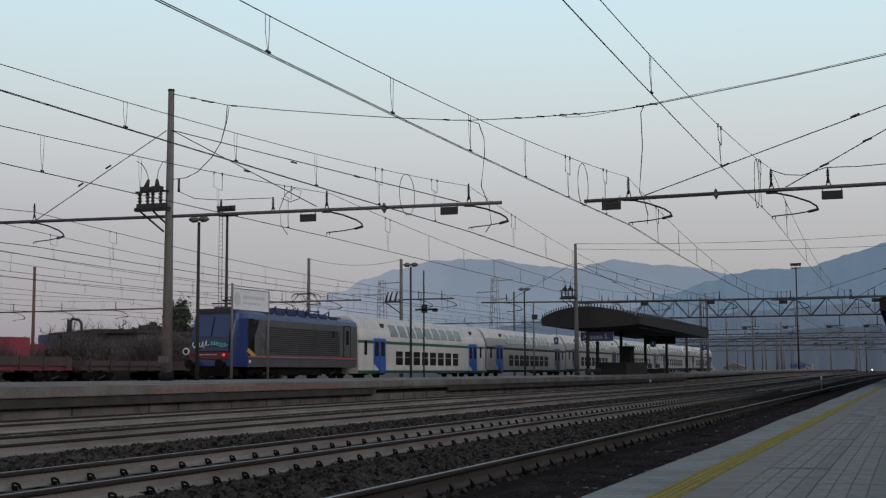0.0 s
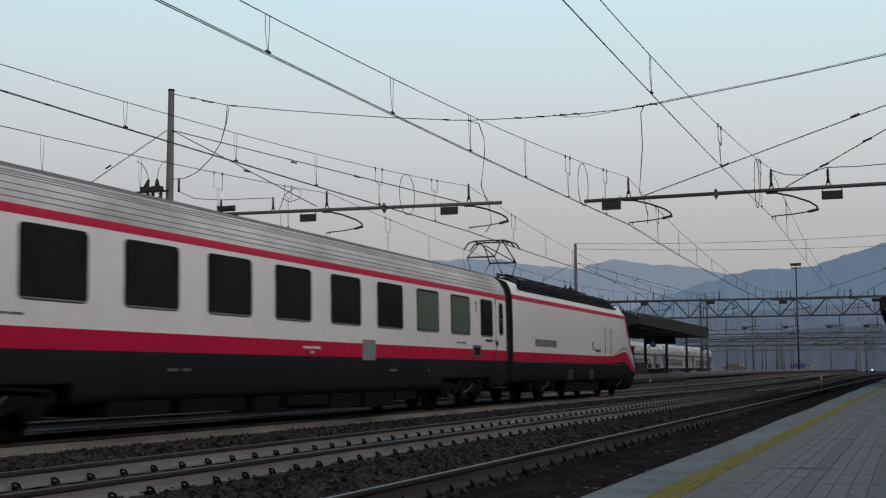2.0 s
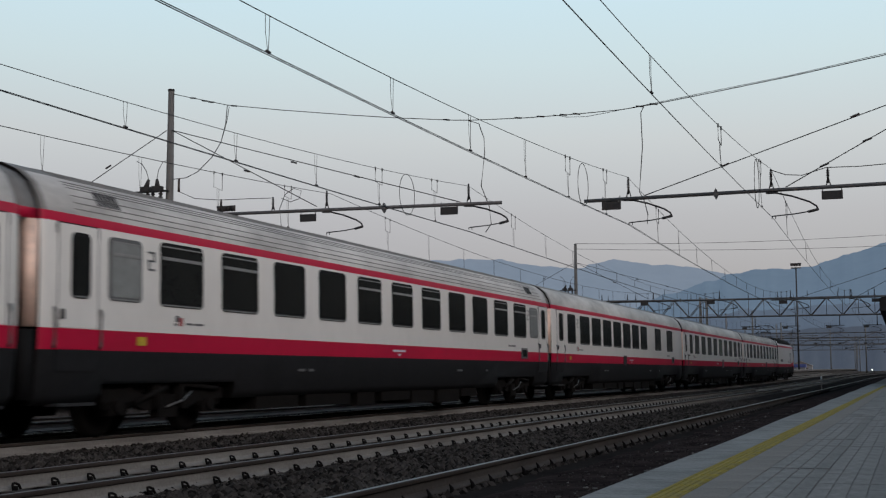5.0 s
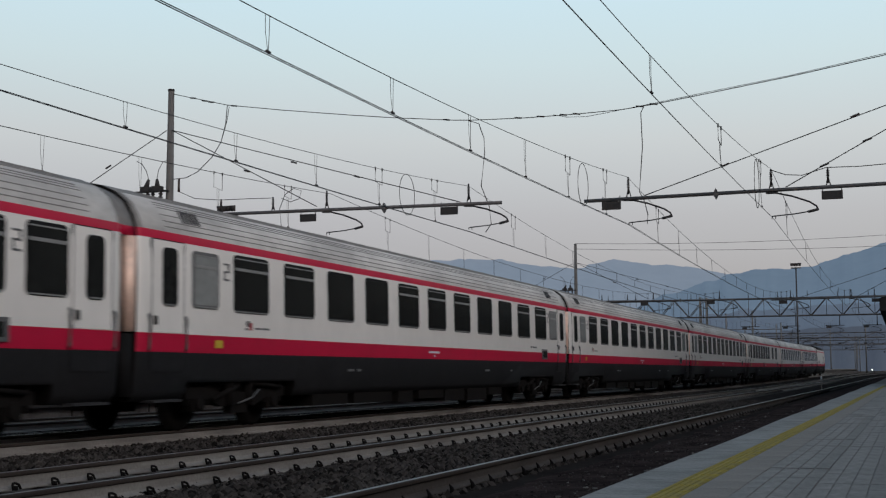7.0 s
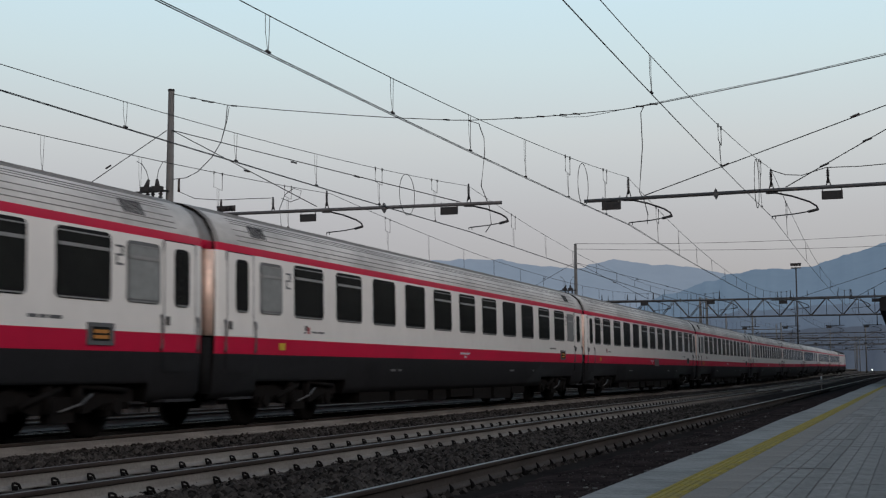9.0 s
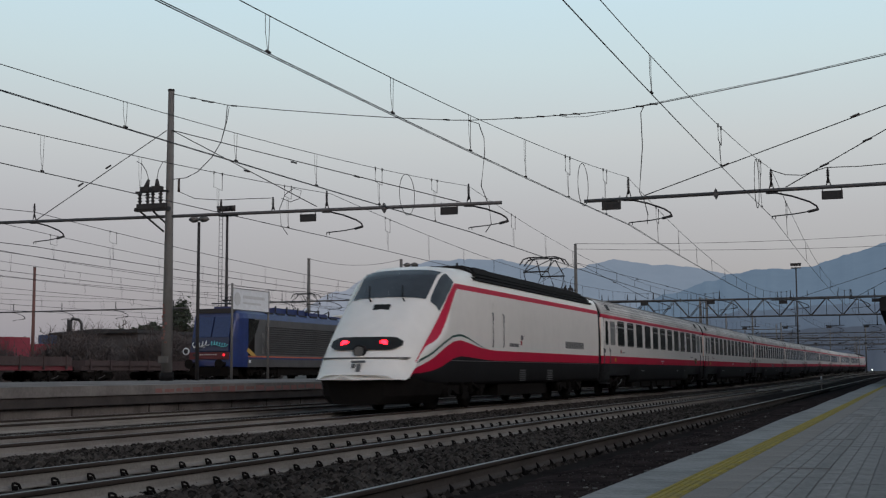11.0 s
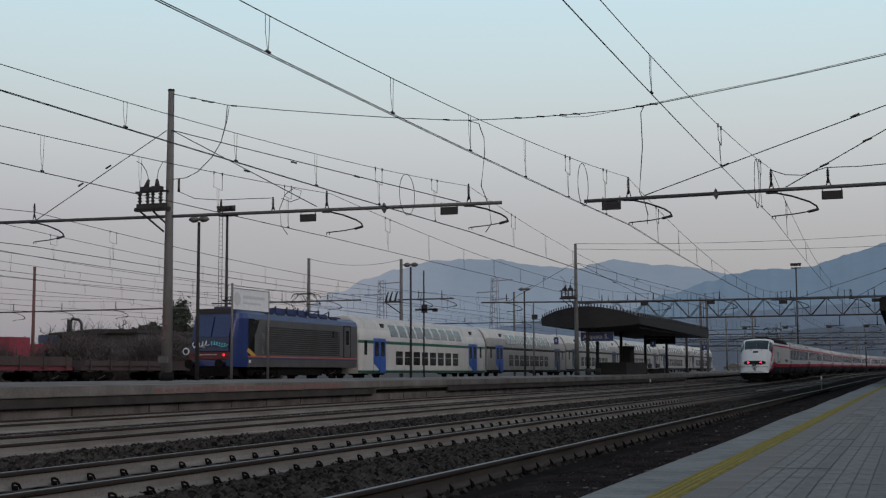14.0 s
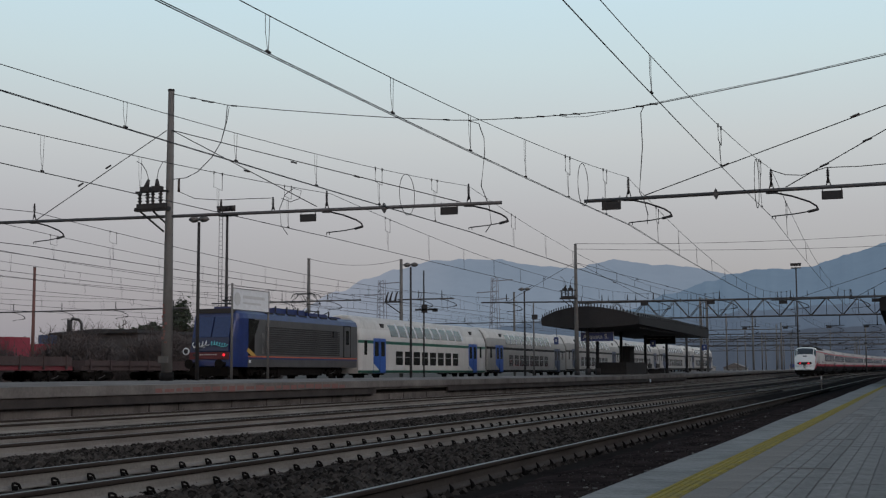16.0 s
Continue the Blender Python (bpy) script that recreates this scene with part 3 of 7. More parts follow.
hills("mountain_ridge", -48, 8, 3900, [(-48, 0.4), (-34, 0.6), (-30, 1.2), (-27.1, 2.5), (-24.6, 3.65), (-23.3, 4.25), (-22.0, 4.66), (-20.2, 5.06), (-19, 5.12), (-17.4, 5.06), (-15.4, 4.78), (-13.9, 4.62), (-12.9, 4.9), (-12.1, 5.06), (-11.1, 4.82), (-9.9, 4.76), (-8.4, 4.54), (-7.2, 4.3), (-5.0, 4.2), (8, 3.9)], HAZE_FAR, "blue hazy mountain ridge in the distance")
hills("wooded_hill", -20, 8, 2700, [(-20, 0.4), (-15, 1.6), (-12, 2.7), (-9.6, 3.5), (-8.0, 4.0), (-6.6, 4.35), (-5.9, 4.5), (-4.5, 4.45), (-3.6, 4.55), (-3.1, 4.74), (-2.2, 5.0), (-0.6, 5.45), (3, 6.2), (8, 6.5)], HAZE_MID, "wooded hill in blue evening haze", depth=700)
# ridge added to darken the lower part of the hills
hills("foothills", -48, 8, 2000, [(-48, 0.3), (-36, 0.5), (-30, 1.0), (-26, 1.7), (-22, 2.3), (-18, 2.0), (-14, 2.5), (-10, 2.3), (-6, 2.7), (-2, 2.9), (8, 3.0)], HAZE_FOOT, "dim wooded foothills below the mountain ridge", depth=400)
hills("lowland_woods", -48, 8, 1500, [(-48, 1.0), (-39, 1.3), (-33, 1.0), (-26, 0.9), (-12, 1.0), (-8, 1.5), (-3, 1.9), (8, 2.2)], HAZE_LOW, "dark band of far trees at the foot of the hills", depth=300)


# ---------------------------------------------------------------- express train
COACH = 26.4
COACH_PROFILE = [(1.24, 0.52), (1.36, 0.66), (1.405, 1.28), (1.415, 1.575), (1.415, 2.4), (1.397, 3.045), (1.383, 3.18), (1.33, 3.36), (1.20, 3.58), (1.0, 3.74), (0.72, 3.86), (0.36, 3.925), (0.0, 3.94)]


def ring_of(half, y):
    return [(x, y, z) for x, z in half] + [(-x, y, z) for x, z in half[-2::-1]]


def side_x(z, prof=COACH_PROFILE):
    for (xa, za), (xb, zb) in zip(prof, prof[1:]):
        if za <= z <= zb:
            return xa + (xb - xa) * (z - za) / (zb - za)
    return prof[-1][0]


def plate(bm, y0, y1, z0, z1, out, thick=0.03, r=0.07, prof=COACH_PROFILE, sx=1):
    """A slab with rounded corners that follows the wall's lean, its face out metres proud of it."""
    pts = []
    for cy, cz, a0 in ((y1 - r, z1 - r, 0), (y0 + r, z1 - r, 90), (y0 + r, z0 + r, 180), (y1 - r, z0 + r, 270)):
        for k in range(4):
            a = radians(a0 + 30 * k)
            pts.append((cy + r * math.cos(a), cz + r * math.sin(a)))
    xs = [(side_x(z, prof)) for _, z in pts]
    loft(bm, [[(sx * (x + out - thick), y, z) for x, (y, z) in zip(xs, pts)], [(sx * (x + out), y, z) for x, (y, z) in zip(xs, pts)]], smooth=False)


def mesh_of(name, bm, material):
    bmesh.ops.recalc_face_normals(bm, faces=bm.faces)
    me = bpy.data.meshes.new(name)
    bm.to_mesh(me)
    bm.free()
    for m in (material if isinstance(material, (list, tuple)) else [material]):
        me.materials.append(m)
    return me


def shared(cache={}):
    return cache


def piece(name, key, make, material, parent, m, label=""):
    """A part on a mesh that alike parts share; make() builds the bmesh the first time."""
    c = shared()
    if key not in c:
        c[key] = mesh_of(name, make(), material)
    o = new(name, c[key])
    o.parent = parent
    o.matrix_basis = m
    if label:
        o["label"] = label
    return o


def add_window(parent, y, w, z0, z1, kind):
    key = (round(w, 2), round(z0, 2), round(z1, 2), kind)
    glass = {"plain": GLASS, "split": GLASS, "blind": GLASSG, "frost": FROST, "door": GLASS}[kind]

    def mk_frame():
        f = bmesh.new()
        plate(f, 0, w, z0, z1, 0.008, r=min(0.10, w * 0.3))
        return f

    def mk_pane():
        g = bmesh.new()
        plate(g, 0.055, w - 0.055, z0 + 0.06, z1 - 0.055, 0.014, r=min(0.07, w * 0.2))
        return g

    def mk_sill():
        s = bmesh.new()
        plate(s, 0.06, w - 0.06, z0 + 0.015, z0 + 0.036, 0.018, r=0.006)
        return s

    def mk_bar():
        s = bmesh.new()
        plate(s, 0.05, w - 0.05, z1 - 0.275, z1 - 0.225, 0.022, r=0.006)
        plate(s, 0.05, w - 0.05, z1 - 0.075, z1 - 0.055, 0.020, r=0.006)
        return s

    fr = piece("window", key + ("f",), mk_frame, RUBBER if kind != "frost" else ENGREY, parent, pose(0, y, 0))
    piece("pane", key + ("g",), mk_pane, glass, fr, Matrix())
    piece("sill_strip", key + ("s",), mk_sill, BRIGHT, fr, Matrix())
    if kind in ("split", "frost"):
        piece("window_bar", key + ("b",), mk_bar, BRIGHT, fr, Matrix())
    return fr


def wheel_mesh(r=0.46):
    bm = bmesh.new()
    prof = [(-0.07, r * 0.2), (-0.07, r * 0.82), (-0.06, r), (0.05, r), (0.055, r + 0.03), (0.075, r + 0.03), (0.075, r * 0.85), (0.03, r * 0.75), (0.03, r * 0.2)]
    rings = []
    for k in range(20):
        a = 2 * math.pi * k / 20
        rings.append([(-x, rr * math.cos(a), rr * math.sin(a)) for x, rr in prof])
    rings.append(rings[0])
    loft(bm, rings, close=True, cap=False)
    box(bm, -0.05, 0.12, -0.12, 0.12, -0.12, 0.12)
    return bm


def bogie(parent, y, wheelbase=2.56):
    b = bmesh.new()
    for s in (-1, 1):
        loft(b, [[(s * 1.10, yy, zz - hh), (s * 1.22, yy, zz - hh), (s * 1.22, yy, zz + hh), (s * 1.10, yy, zz + hh)] for yy, zz, hh in ((-1.75, 0.62, 0.09), (-1.0, 0.62, 0.11), (-0.6, 0.50, 0.12), (0.6, 0.50, 0.12), (1.0, 0.62, 0.11), (1.75, 0.62, 0.09))], smooth=False)
        for yy in (-wheelbase / 2, wheelbase / 2):
            box(b, s * 1.06 - 0.14, s * 1.06 + 0.14, yy - 0.19, yy + 0.19, 0.32, 0.62)
            tube(b, [(s * 1.18, yy, 0.46), (s * 1.26, yy, 0.46)], 0.12, 10)
            for o in (-0.3, 0.3):
                tube(b, [(s * 1.14, yy + o, 0.42), (s * 1.14, yy + o, 0.78)], 0.085, 8)
        tube(b, [(s * 1.20, -0.35, 0.40), (s * 1.20, -0.35, 0.95)], 0.11, 8)
        tube(b, [(s * 1.20, 0.35, 0.40), (s * 1.20, 0.35, 0.95)], 0.11, 8)
    box(b, -1.1, 1.1, -0.3, 0.3, 0.42, 0.70)
    box(b, -1.12, 1.12, -1.7, 1.7, 0.66, 0.84)
    for s in (-1, 1):
        tube(b, [(s * 1.27, -1.0, 0.50), (s * 1.27, -0.1, 0.74)], 0.045, 6)
        tube(b, [(s * 1.27, 0.25, 0.78), (s * 1.27, 1.5, 0.70)], 0.04, 6)
        box(b, s * 1.16 - 0.08, s * 1.16 + 0.08, -0.28, 0.28, 0.26, 0.42)
    c = shared()
    if "bogie" not in c:
        c["bogie"] = mesh_of("bogie", b, BLACKM)
    else:
        b.free()
    o = new("bogie", c["bogie"])
    o.parent = parent
    o.matrix_basis = pose(0, y, 0)
    for yy in (-wheelbase / 2, wheelbase / 2):
        for s in (-1, 1):
            piece("wheel", "wheel", wheel_mesh, BLACKM, o, pose(s * 0.75, yy, 0.46, 0, 0, 0 if s > 0 else 180))
    # damper and bright brake lever at the bogie's outer end
    piece("brake_lever", "lever", lambda: tb([(1.27, -0.1, 0.42), (1.30, 0.35, 0.52), (1.29, 0.62, 0.66)], 0.016, 6), ENGREY, o, Matrix())
    return o


# rows of windows: (start, width, kind), measured from the rear coupling
SECOND = [(1.75, 0.87, "frost")] + [(3.12 + 1.914 * i, 1.30, "split" if i not in (2, 3, 7, 8) else "plain") for i in range(11)] + [(23.96, 0.92, "frost")]
SECOND_B = [(1.75, 0.92, "split")] + SECOND[1:-1] + [(23.96, 0.92, "split")]
FIRST = [(2.48, 0.95, "plain")] + [(4.31 + 2.42 * i, 1.53, "blind" if i in (6, 7) else "plain") for i in range(8)] + [(23.68, 1.08, "plain")]
FIRST2 = [(2.36, 0.95, "plain")] + [(4.19 + 2.42 * i, 1.51, "blind" if i == 4 else "plain") for i in range(8)] + [(23.55, 0.95, "plain")]
DINER = [(2.27, 1.14, "plain")] + [(4.06 + 1.85 * i, 1.48, "plain") for i in range(7)] + [(18.58, 1.51, "plain"), (21.69, 1.6, "plain")]


def coach_body(key, ribbed):
    bm = bmesh.new()
    L0, L1 = 0.22, COACH - 0.22
    mis = [0, 0, 1, 2, 2, 3, 4, 4, 4, 5, 5, 5]
    full = mis + mis[::-1] + [6]
    def sect(y, k=1.0):
        # the skirt is cut away over the bogies
        cut = min(abs(y - 3.68), abs(y - COACH + 3.68)) < 1.98
        lo = [(1.335, 0.80), (1.362, 0.86)] if cut else COACH_PROFILE[:2]
        return ring_of([(x * k, z) for x, z in lo + COACH_PROFILE[2:]], y)
    ys = [L0 + 0.1]
    for c in (3.68, COACH - 3.68):
        ys += [c - 2.0, c - 1.96, c + 1.96, c + 2.0]
    ys = sorted(ys + [7.6 + 2.8 * k for k in range(5)] + [L1 - 0.1])
    rings = [sect(L0, 0.975)] + [sect(y) for y in ys] + [sect(L1, 0.975)]
    loft(bm, rings, full, capmi=6)
    for f in bm.faces:
        c = f.calc_center_median()
        if (c.y < L0 + 0.1 or c.y > L1 - 0.1) and c.z > 3.18:
            f.material_index = 5
    return bm


def roof_ribs():
    bm = bmesh.new()
    for s in (-1, 1):
        for x, z in ((1.357, 3.27), (1.33, 3.36), (1.268, 3.466), (1.20, 3.58), (1.145, 3.626), (1.09, 3.672), (1.0, 3.74), (0.90, 3.785), (0.80, 3.828), (0.62, 3.884)):
            box(bm, s * x - 0.005, s * x + 0.005, 1.0, COACH - 1.0, z - 0.010, z + 0.006)
    return bm


def bar_row(parent, y, z0, z1, n, w, gap, x, seed, material):
    """A row of small upright bars in place of lettering, each a part of its own."""
    rr = random.Random(seed)
    for k in range(n):
        ww = w * rr.uniform(0.7, 1.1)
        piece("letter_bar", ("letter", n, k, w, z0, z1, x > 0), lambda: bx(x, x + 0.006, 0, ww, z0, z1), material, parent, pose(0, y, 0))
        y += ww + gap


def coach(kind, label, lit=False, last=False):
    c = thing("passenger_coach", None, label, "train coach", "coaches of the express")
    plain_ends = kind == "second_b"
    wins = {"second": SECOND, "second_b": SECOND_B, "first": FIRST, "first2": FIRST2, "diner": DINER}[kind]
    kind = "second" if plain_ends else kind
    ribbed = kind in ("second", "first")
    piece("body", ("coach", ribbed), lambda: coach_body(kind, ribbed), [SKIRT, RED, WHITE, RED, ROOFG, ROOFT, BLACKM], c, Matrix())
    if ribbed:
        tagged(piece("roof_ribs", "ribs", roof_ribs, ROOFT, c, Matrix()), kind="stuff")
    z0, z1 = (1.99, 3.0) if kind == "second" else (1.93, 2.96)
    for y, w, k in wins:
        zz0 = z0
        if k == "frost":
            zz0 = z0 + 0.02
        add_window(c, y, w, zz0, z1 - (0.05 if k == "frost" else 0), k)
    # doors at both ends
    for y in ((0.56, {"first": 25.05, "second": 24.98}.get(kind, 24.88)) if kind != "diner" else (0.80,)):
        def mk_door():
            b = bmesh.new()
            plate(b, 0, 0.95, 1.585, 3.03, 0.012, r=0.05)
            return b

        def mk_gap():
            b = bmesh.new()
            plate(b, -0.03, 0.98, 0.95, 3.05, 0.004, r=0.06)
            return b

        def mk_low():
            b = bmesh.new()
            plate(b, 0.0, 0.95, 1.285, 1.572, 0.0155, r=0.004)
            return b

        piece("door_seal", "dgap", mk_gap, SKIRT, c, pose(0, y, 0))
        d = piece("door", "door", mk_door, WHITE, c, pose(0, y, 0), "white folding door")
        piece("door_red_band", "dlow", mk_low, RED, d, Matrix())
        piece("door_foot", "dfoot", lambda: (lambda b: (plate(b, 0.0, 0.95, 0.98, 1.28, 0.0155, r=0.004), b)[1])(bmesh.new()), SKIRT, d, Matrix())
        dw = {"second": 0.44, "diner": 0.52}.get(kind, 0.36)
        win = add_window(d, 0.30, dw, 2.0, 2.93, "door")
        win.matrix_basis = pose(0.012, 0.30, 0)
        if kind in ("first", "first2"):
            piece("window_bar", ("dbar", dw), lambda: (lambda b: (plate(b, 0.05, dw - 0.05, 2.44, 2.475, 0.022, r=0.006), b)[1])(bmesh.new()), BRIGHT, win, Matrix())
        for yy in (-0.07, 1.0):
            piece("grab_rail", "dgrab", lambda: tb([(1.425, 0, 1.30), (1.45, 0, 1.36), (1.45, 0, 1.80), (1.425, 0, 1.86)], 0.022, 6), ENGREY, d, pose(0, yy, 0))
        piece("handle", "dhandle", lambda: bx(1.428, 1.452, 0.06, 0.14, 1.70, 1.84), DARK, d, Matrix())
        piece("door_edge", "dedge", lambda: (lambda b: ([plate(b, q, q + 0.018, 1.585, 3.03, 0.0145, r=0.004) for q in (0.0, 0.932)], b)[1])(bmesh.new()), ENGREY, d, Matrix())
        if kind in ("first", "first2"):
            piece("indicator_bar", "dind", lambda: bx(1.40, 1.436, 0, 0.62, 1.80, 1.86), DARK, c, pose(0, y - 0.95 if y > 12 else y + 1.15, 0), "dark bar beside the door")
        piece("foot_step", "dstep", lambda: bx(1.20, 1.44, 0.05, 0.9, 0.50, 0.54), DARK, c, pose(0, y, 0))
    # gangway between the coaches, with the pale end panel
    for y in (0.0, COACH - 0.22):
        def mk_bellows():
            b = bmesh.new()
            for k in range(4):
                loft(b, [[(x * 0.60, yy, z) for x, z in ((1.25, 1.0), (1.3, 3.2), (0.9, 3.55), (-0.9, 3.55), (-1.3, 3.2), (-1.25, 1.0))] for yy in (0.055 * k + 0.003, 0.055 * k + 0.027, 0.055 * k + 0.05)], smooth=False)
            return b
        piece("gangway_bellows", "bellows", mk_bellows, RUBBER, c, pose(0, y, 0))
    # corner panel, its warm glow painted into the colour
    piece("end_panel", "endpanel", lambda: tb([(1.27, 0.12, 1.58), (1.27, 0.12, 3.03)], 0.125, 12), SUNSET_PANEL, c, Matrix(), "pale corner panel with sunset glow painted in")
    piece("end_panel_base", "endpanelb", lambda: tb([(1.22, 0.12, 0.6), (1.22, 0.12, 1.55)], 0.13, 10), RUBBER, c, Matrix())
    if not last:
        def mk_fair():
            b = bmesh.new()
            top = [(1.33, 3.03), (1.315, 3.18), (1.255, 3.35), (1.13, 3.56), (0.95, 3.70), (0.68, 3.82), (0.34, 3.88), (0.0, 3.895)]
            loft(b, [ring_of(top, yy) for yy in (-0.215, 0.0, 0.215)], [0] + [1] * 12 + [0, 1])
            return b
        piece("roof_fairing", "rfair", mk_fair, [RED, ROOFT], c, Matrix(), "grey rubber hood over the gangway")
    bogie(c, 3.68)
    bogie(c, COACH - 3.68)
    # boxes under the floor

    rr = random.Random(5)
    y = 6.6
    k = 0
    while y < 19:
        w, zl = rr.uniform(0.9, 2.2), rr.uniform(0.20, 0.34)
        piece("underfloor_box", ("ubox", k), lambda: bx(-1.15, 1.25, 0, w, zl, 0.72), BLACKM, c, pose(0, y, 0))
        y += w + rr.uniform(0.1, 0.4)
        k += 1
    piece("destination_display", "display", lambda: bx(1.418, 1.432, 23.0, 23.65, 1.36, 1.68), LETTER, c, Matrix(), "small dark destination display")
    piece("display_glass", "displayg", lambda: bx(1.428, 1.438, 23.10, 23.55, 1.42, 1.62), GLASS, c, Matrix())
    if lit:
        for k in range(2):
            piece("display_text", "dtext", lambda: bx(1.436, 1.440, 23.14, 23.50, 0.0, 0.05), AMBERGLOW, c, pose(0, 0, 1.45 + 0.08 * k), "glowing amber display text")
    if kind == "diner":
        piece("flap", "flap_d", lambda: bx(1.40, 1.424, 11.5, 12.1, 1.22, 1.62), DARK, c, Matrix(), "dark service flap")
    if kind == "first":
        piece("flap", "flap_a", lambda: bx(1.414, 1.428, 15.6, 16.3, 1.22, 1.66), FROST, c, Matrix(), "pale service flap")
    if kind == "first2":
        piece("flap", "flap", lambda: bx(1.414, 1.428, 15.15, 15.85, 1.20, 1.70), ENGREY, c, Matrix(), "grey service flap")

    for k, (y, za, zb, w) in enumerate(((3.55, 1.70, 1.74, 0.09), (3.58, 1.76, 1.86, 0.13), (3.90, 1.72, 1.755, 0.22), (4.15, 1.72, 1.755, 0.30), (21.7, 1.70, 1.75, 0.20), (21.94, 1.70, 1.75, 0.16), (22.14, 1.70, 1.75, 0.28))):
        piece("lettering_bar", ("mark", k), lambda: bx(1.410, 1.4185, 0, w, za, zb), LETTER, c, pose(0, y, 0))
    piece("red_emblem_bar", "remblem", lambda: bx(1.411, 1.4195, 0, 0.10, 1.70, 1.83), LETTER_R, c, pose(0, 3.70, 0))
    for k, (y, w) in enumerate(((8.0, 0.3), (8.45, 0.22), (17.2, 0.4), (19.6, 0.16))):
        piece("stencil_bar", ("stencil", k), lambda: bx(1.37, 1.402, 0, w, 0.98, 1.03), ENGREY, c, pose(0, y, 0))
    piece("yellow_plate", "yplate", lambda: bx(1.409, 1.420, 2.52, 2.76, 1.37, 1.50), AMBER, c, Matrix(), "small yellow plate")
    bar_row(c, 12.75, 1.42, 1.47, 8, 0.09, 0.02, 1.4125, 4, SIGNWHITE)
    bar_row(c, 13.1, 1.33, 1.38, 2, 0.07, 0.02, 1.408, 4, SIGNWHITE)
    if True:
        cl = {"second": 2, "diner": 2}.get(kind, 1)
        fy = 2.95 if kind == "second" else 3.55

        def mk_class():
            b = bmesh.new()
            x = 1.402
            if cl == 2:
                for a in ((0, 0.2, 0.27, 0.30), (0.15, 0.2, 0.16, 0.30), (0, 0.2, 0.14, 0.17), (0, 0.05, 0.0, 0.17), (0, 0.2, 0.0, 0.035)):
                    box(b, x, x + 0.01, a[0], a[1], a[2], a[3])
            else:
                box(b, x, x + 0.01, 0.06, 0.13, 0.0, 0.32)
                box(b, x, x + 0.01, 0.0, 0.07, 0.25, 0.30)
            return b
        piece("class_figure", ("class", cl), mk_class, LETTER, c, pose(0, 2.78 if kind == "second" else 3.6, 2.52))
        if kind != "diner":
            piece("class_figure", ("class", cl), mk_class, LETTER, c, pose(0, 23.68 if kind == "second" else 23.22, 2.55))
    if plain_ends:
        piece("flap", "flap_b", lambda: bx(1.41, 1.424, 13.72, 14.82, 1.22, 1.54), ENGREY, c, Matrix(), "grey service flap")
    elif kind == "second":
        for y in (1.6, 24.0):
            piece("roof_grille", "grille", lambda: (lambda b: ([loft(b, [[(1.325, k * 0.1, 3.385), (1.325, k * 0.1 + 0.055, 3.385), (1.28, k * 0.1 + 0.055, 3.36), (1.28, k * 0.1, 3.36)], [(1.205, k * 0.1, 3.60), (1.205, k * 0.1 + 0.055, 3.60), (1.16, k * 0.1 + 0.055, 3.56), (1.16, k * 0.1, 3.56)]], smooth=False) for k in range(6)], b)[1])(bmesh.new()), DARK, c, pose(0, y, 0))
    return c


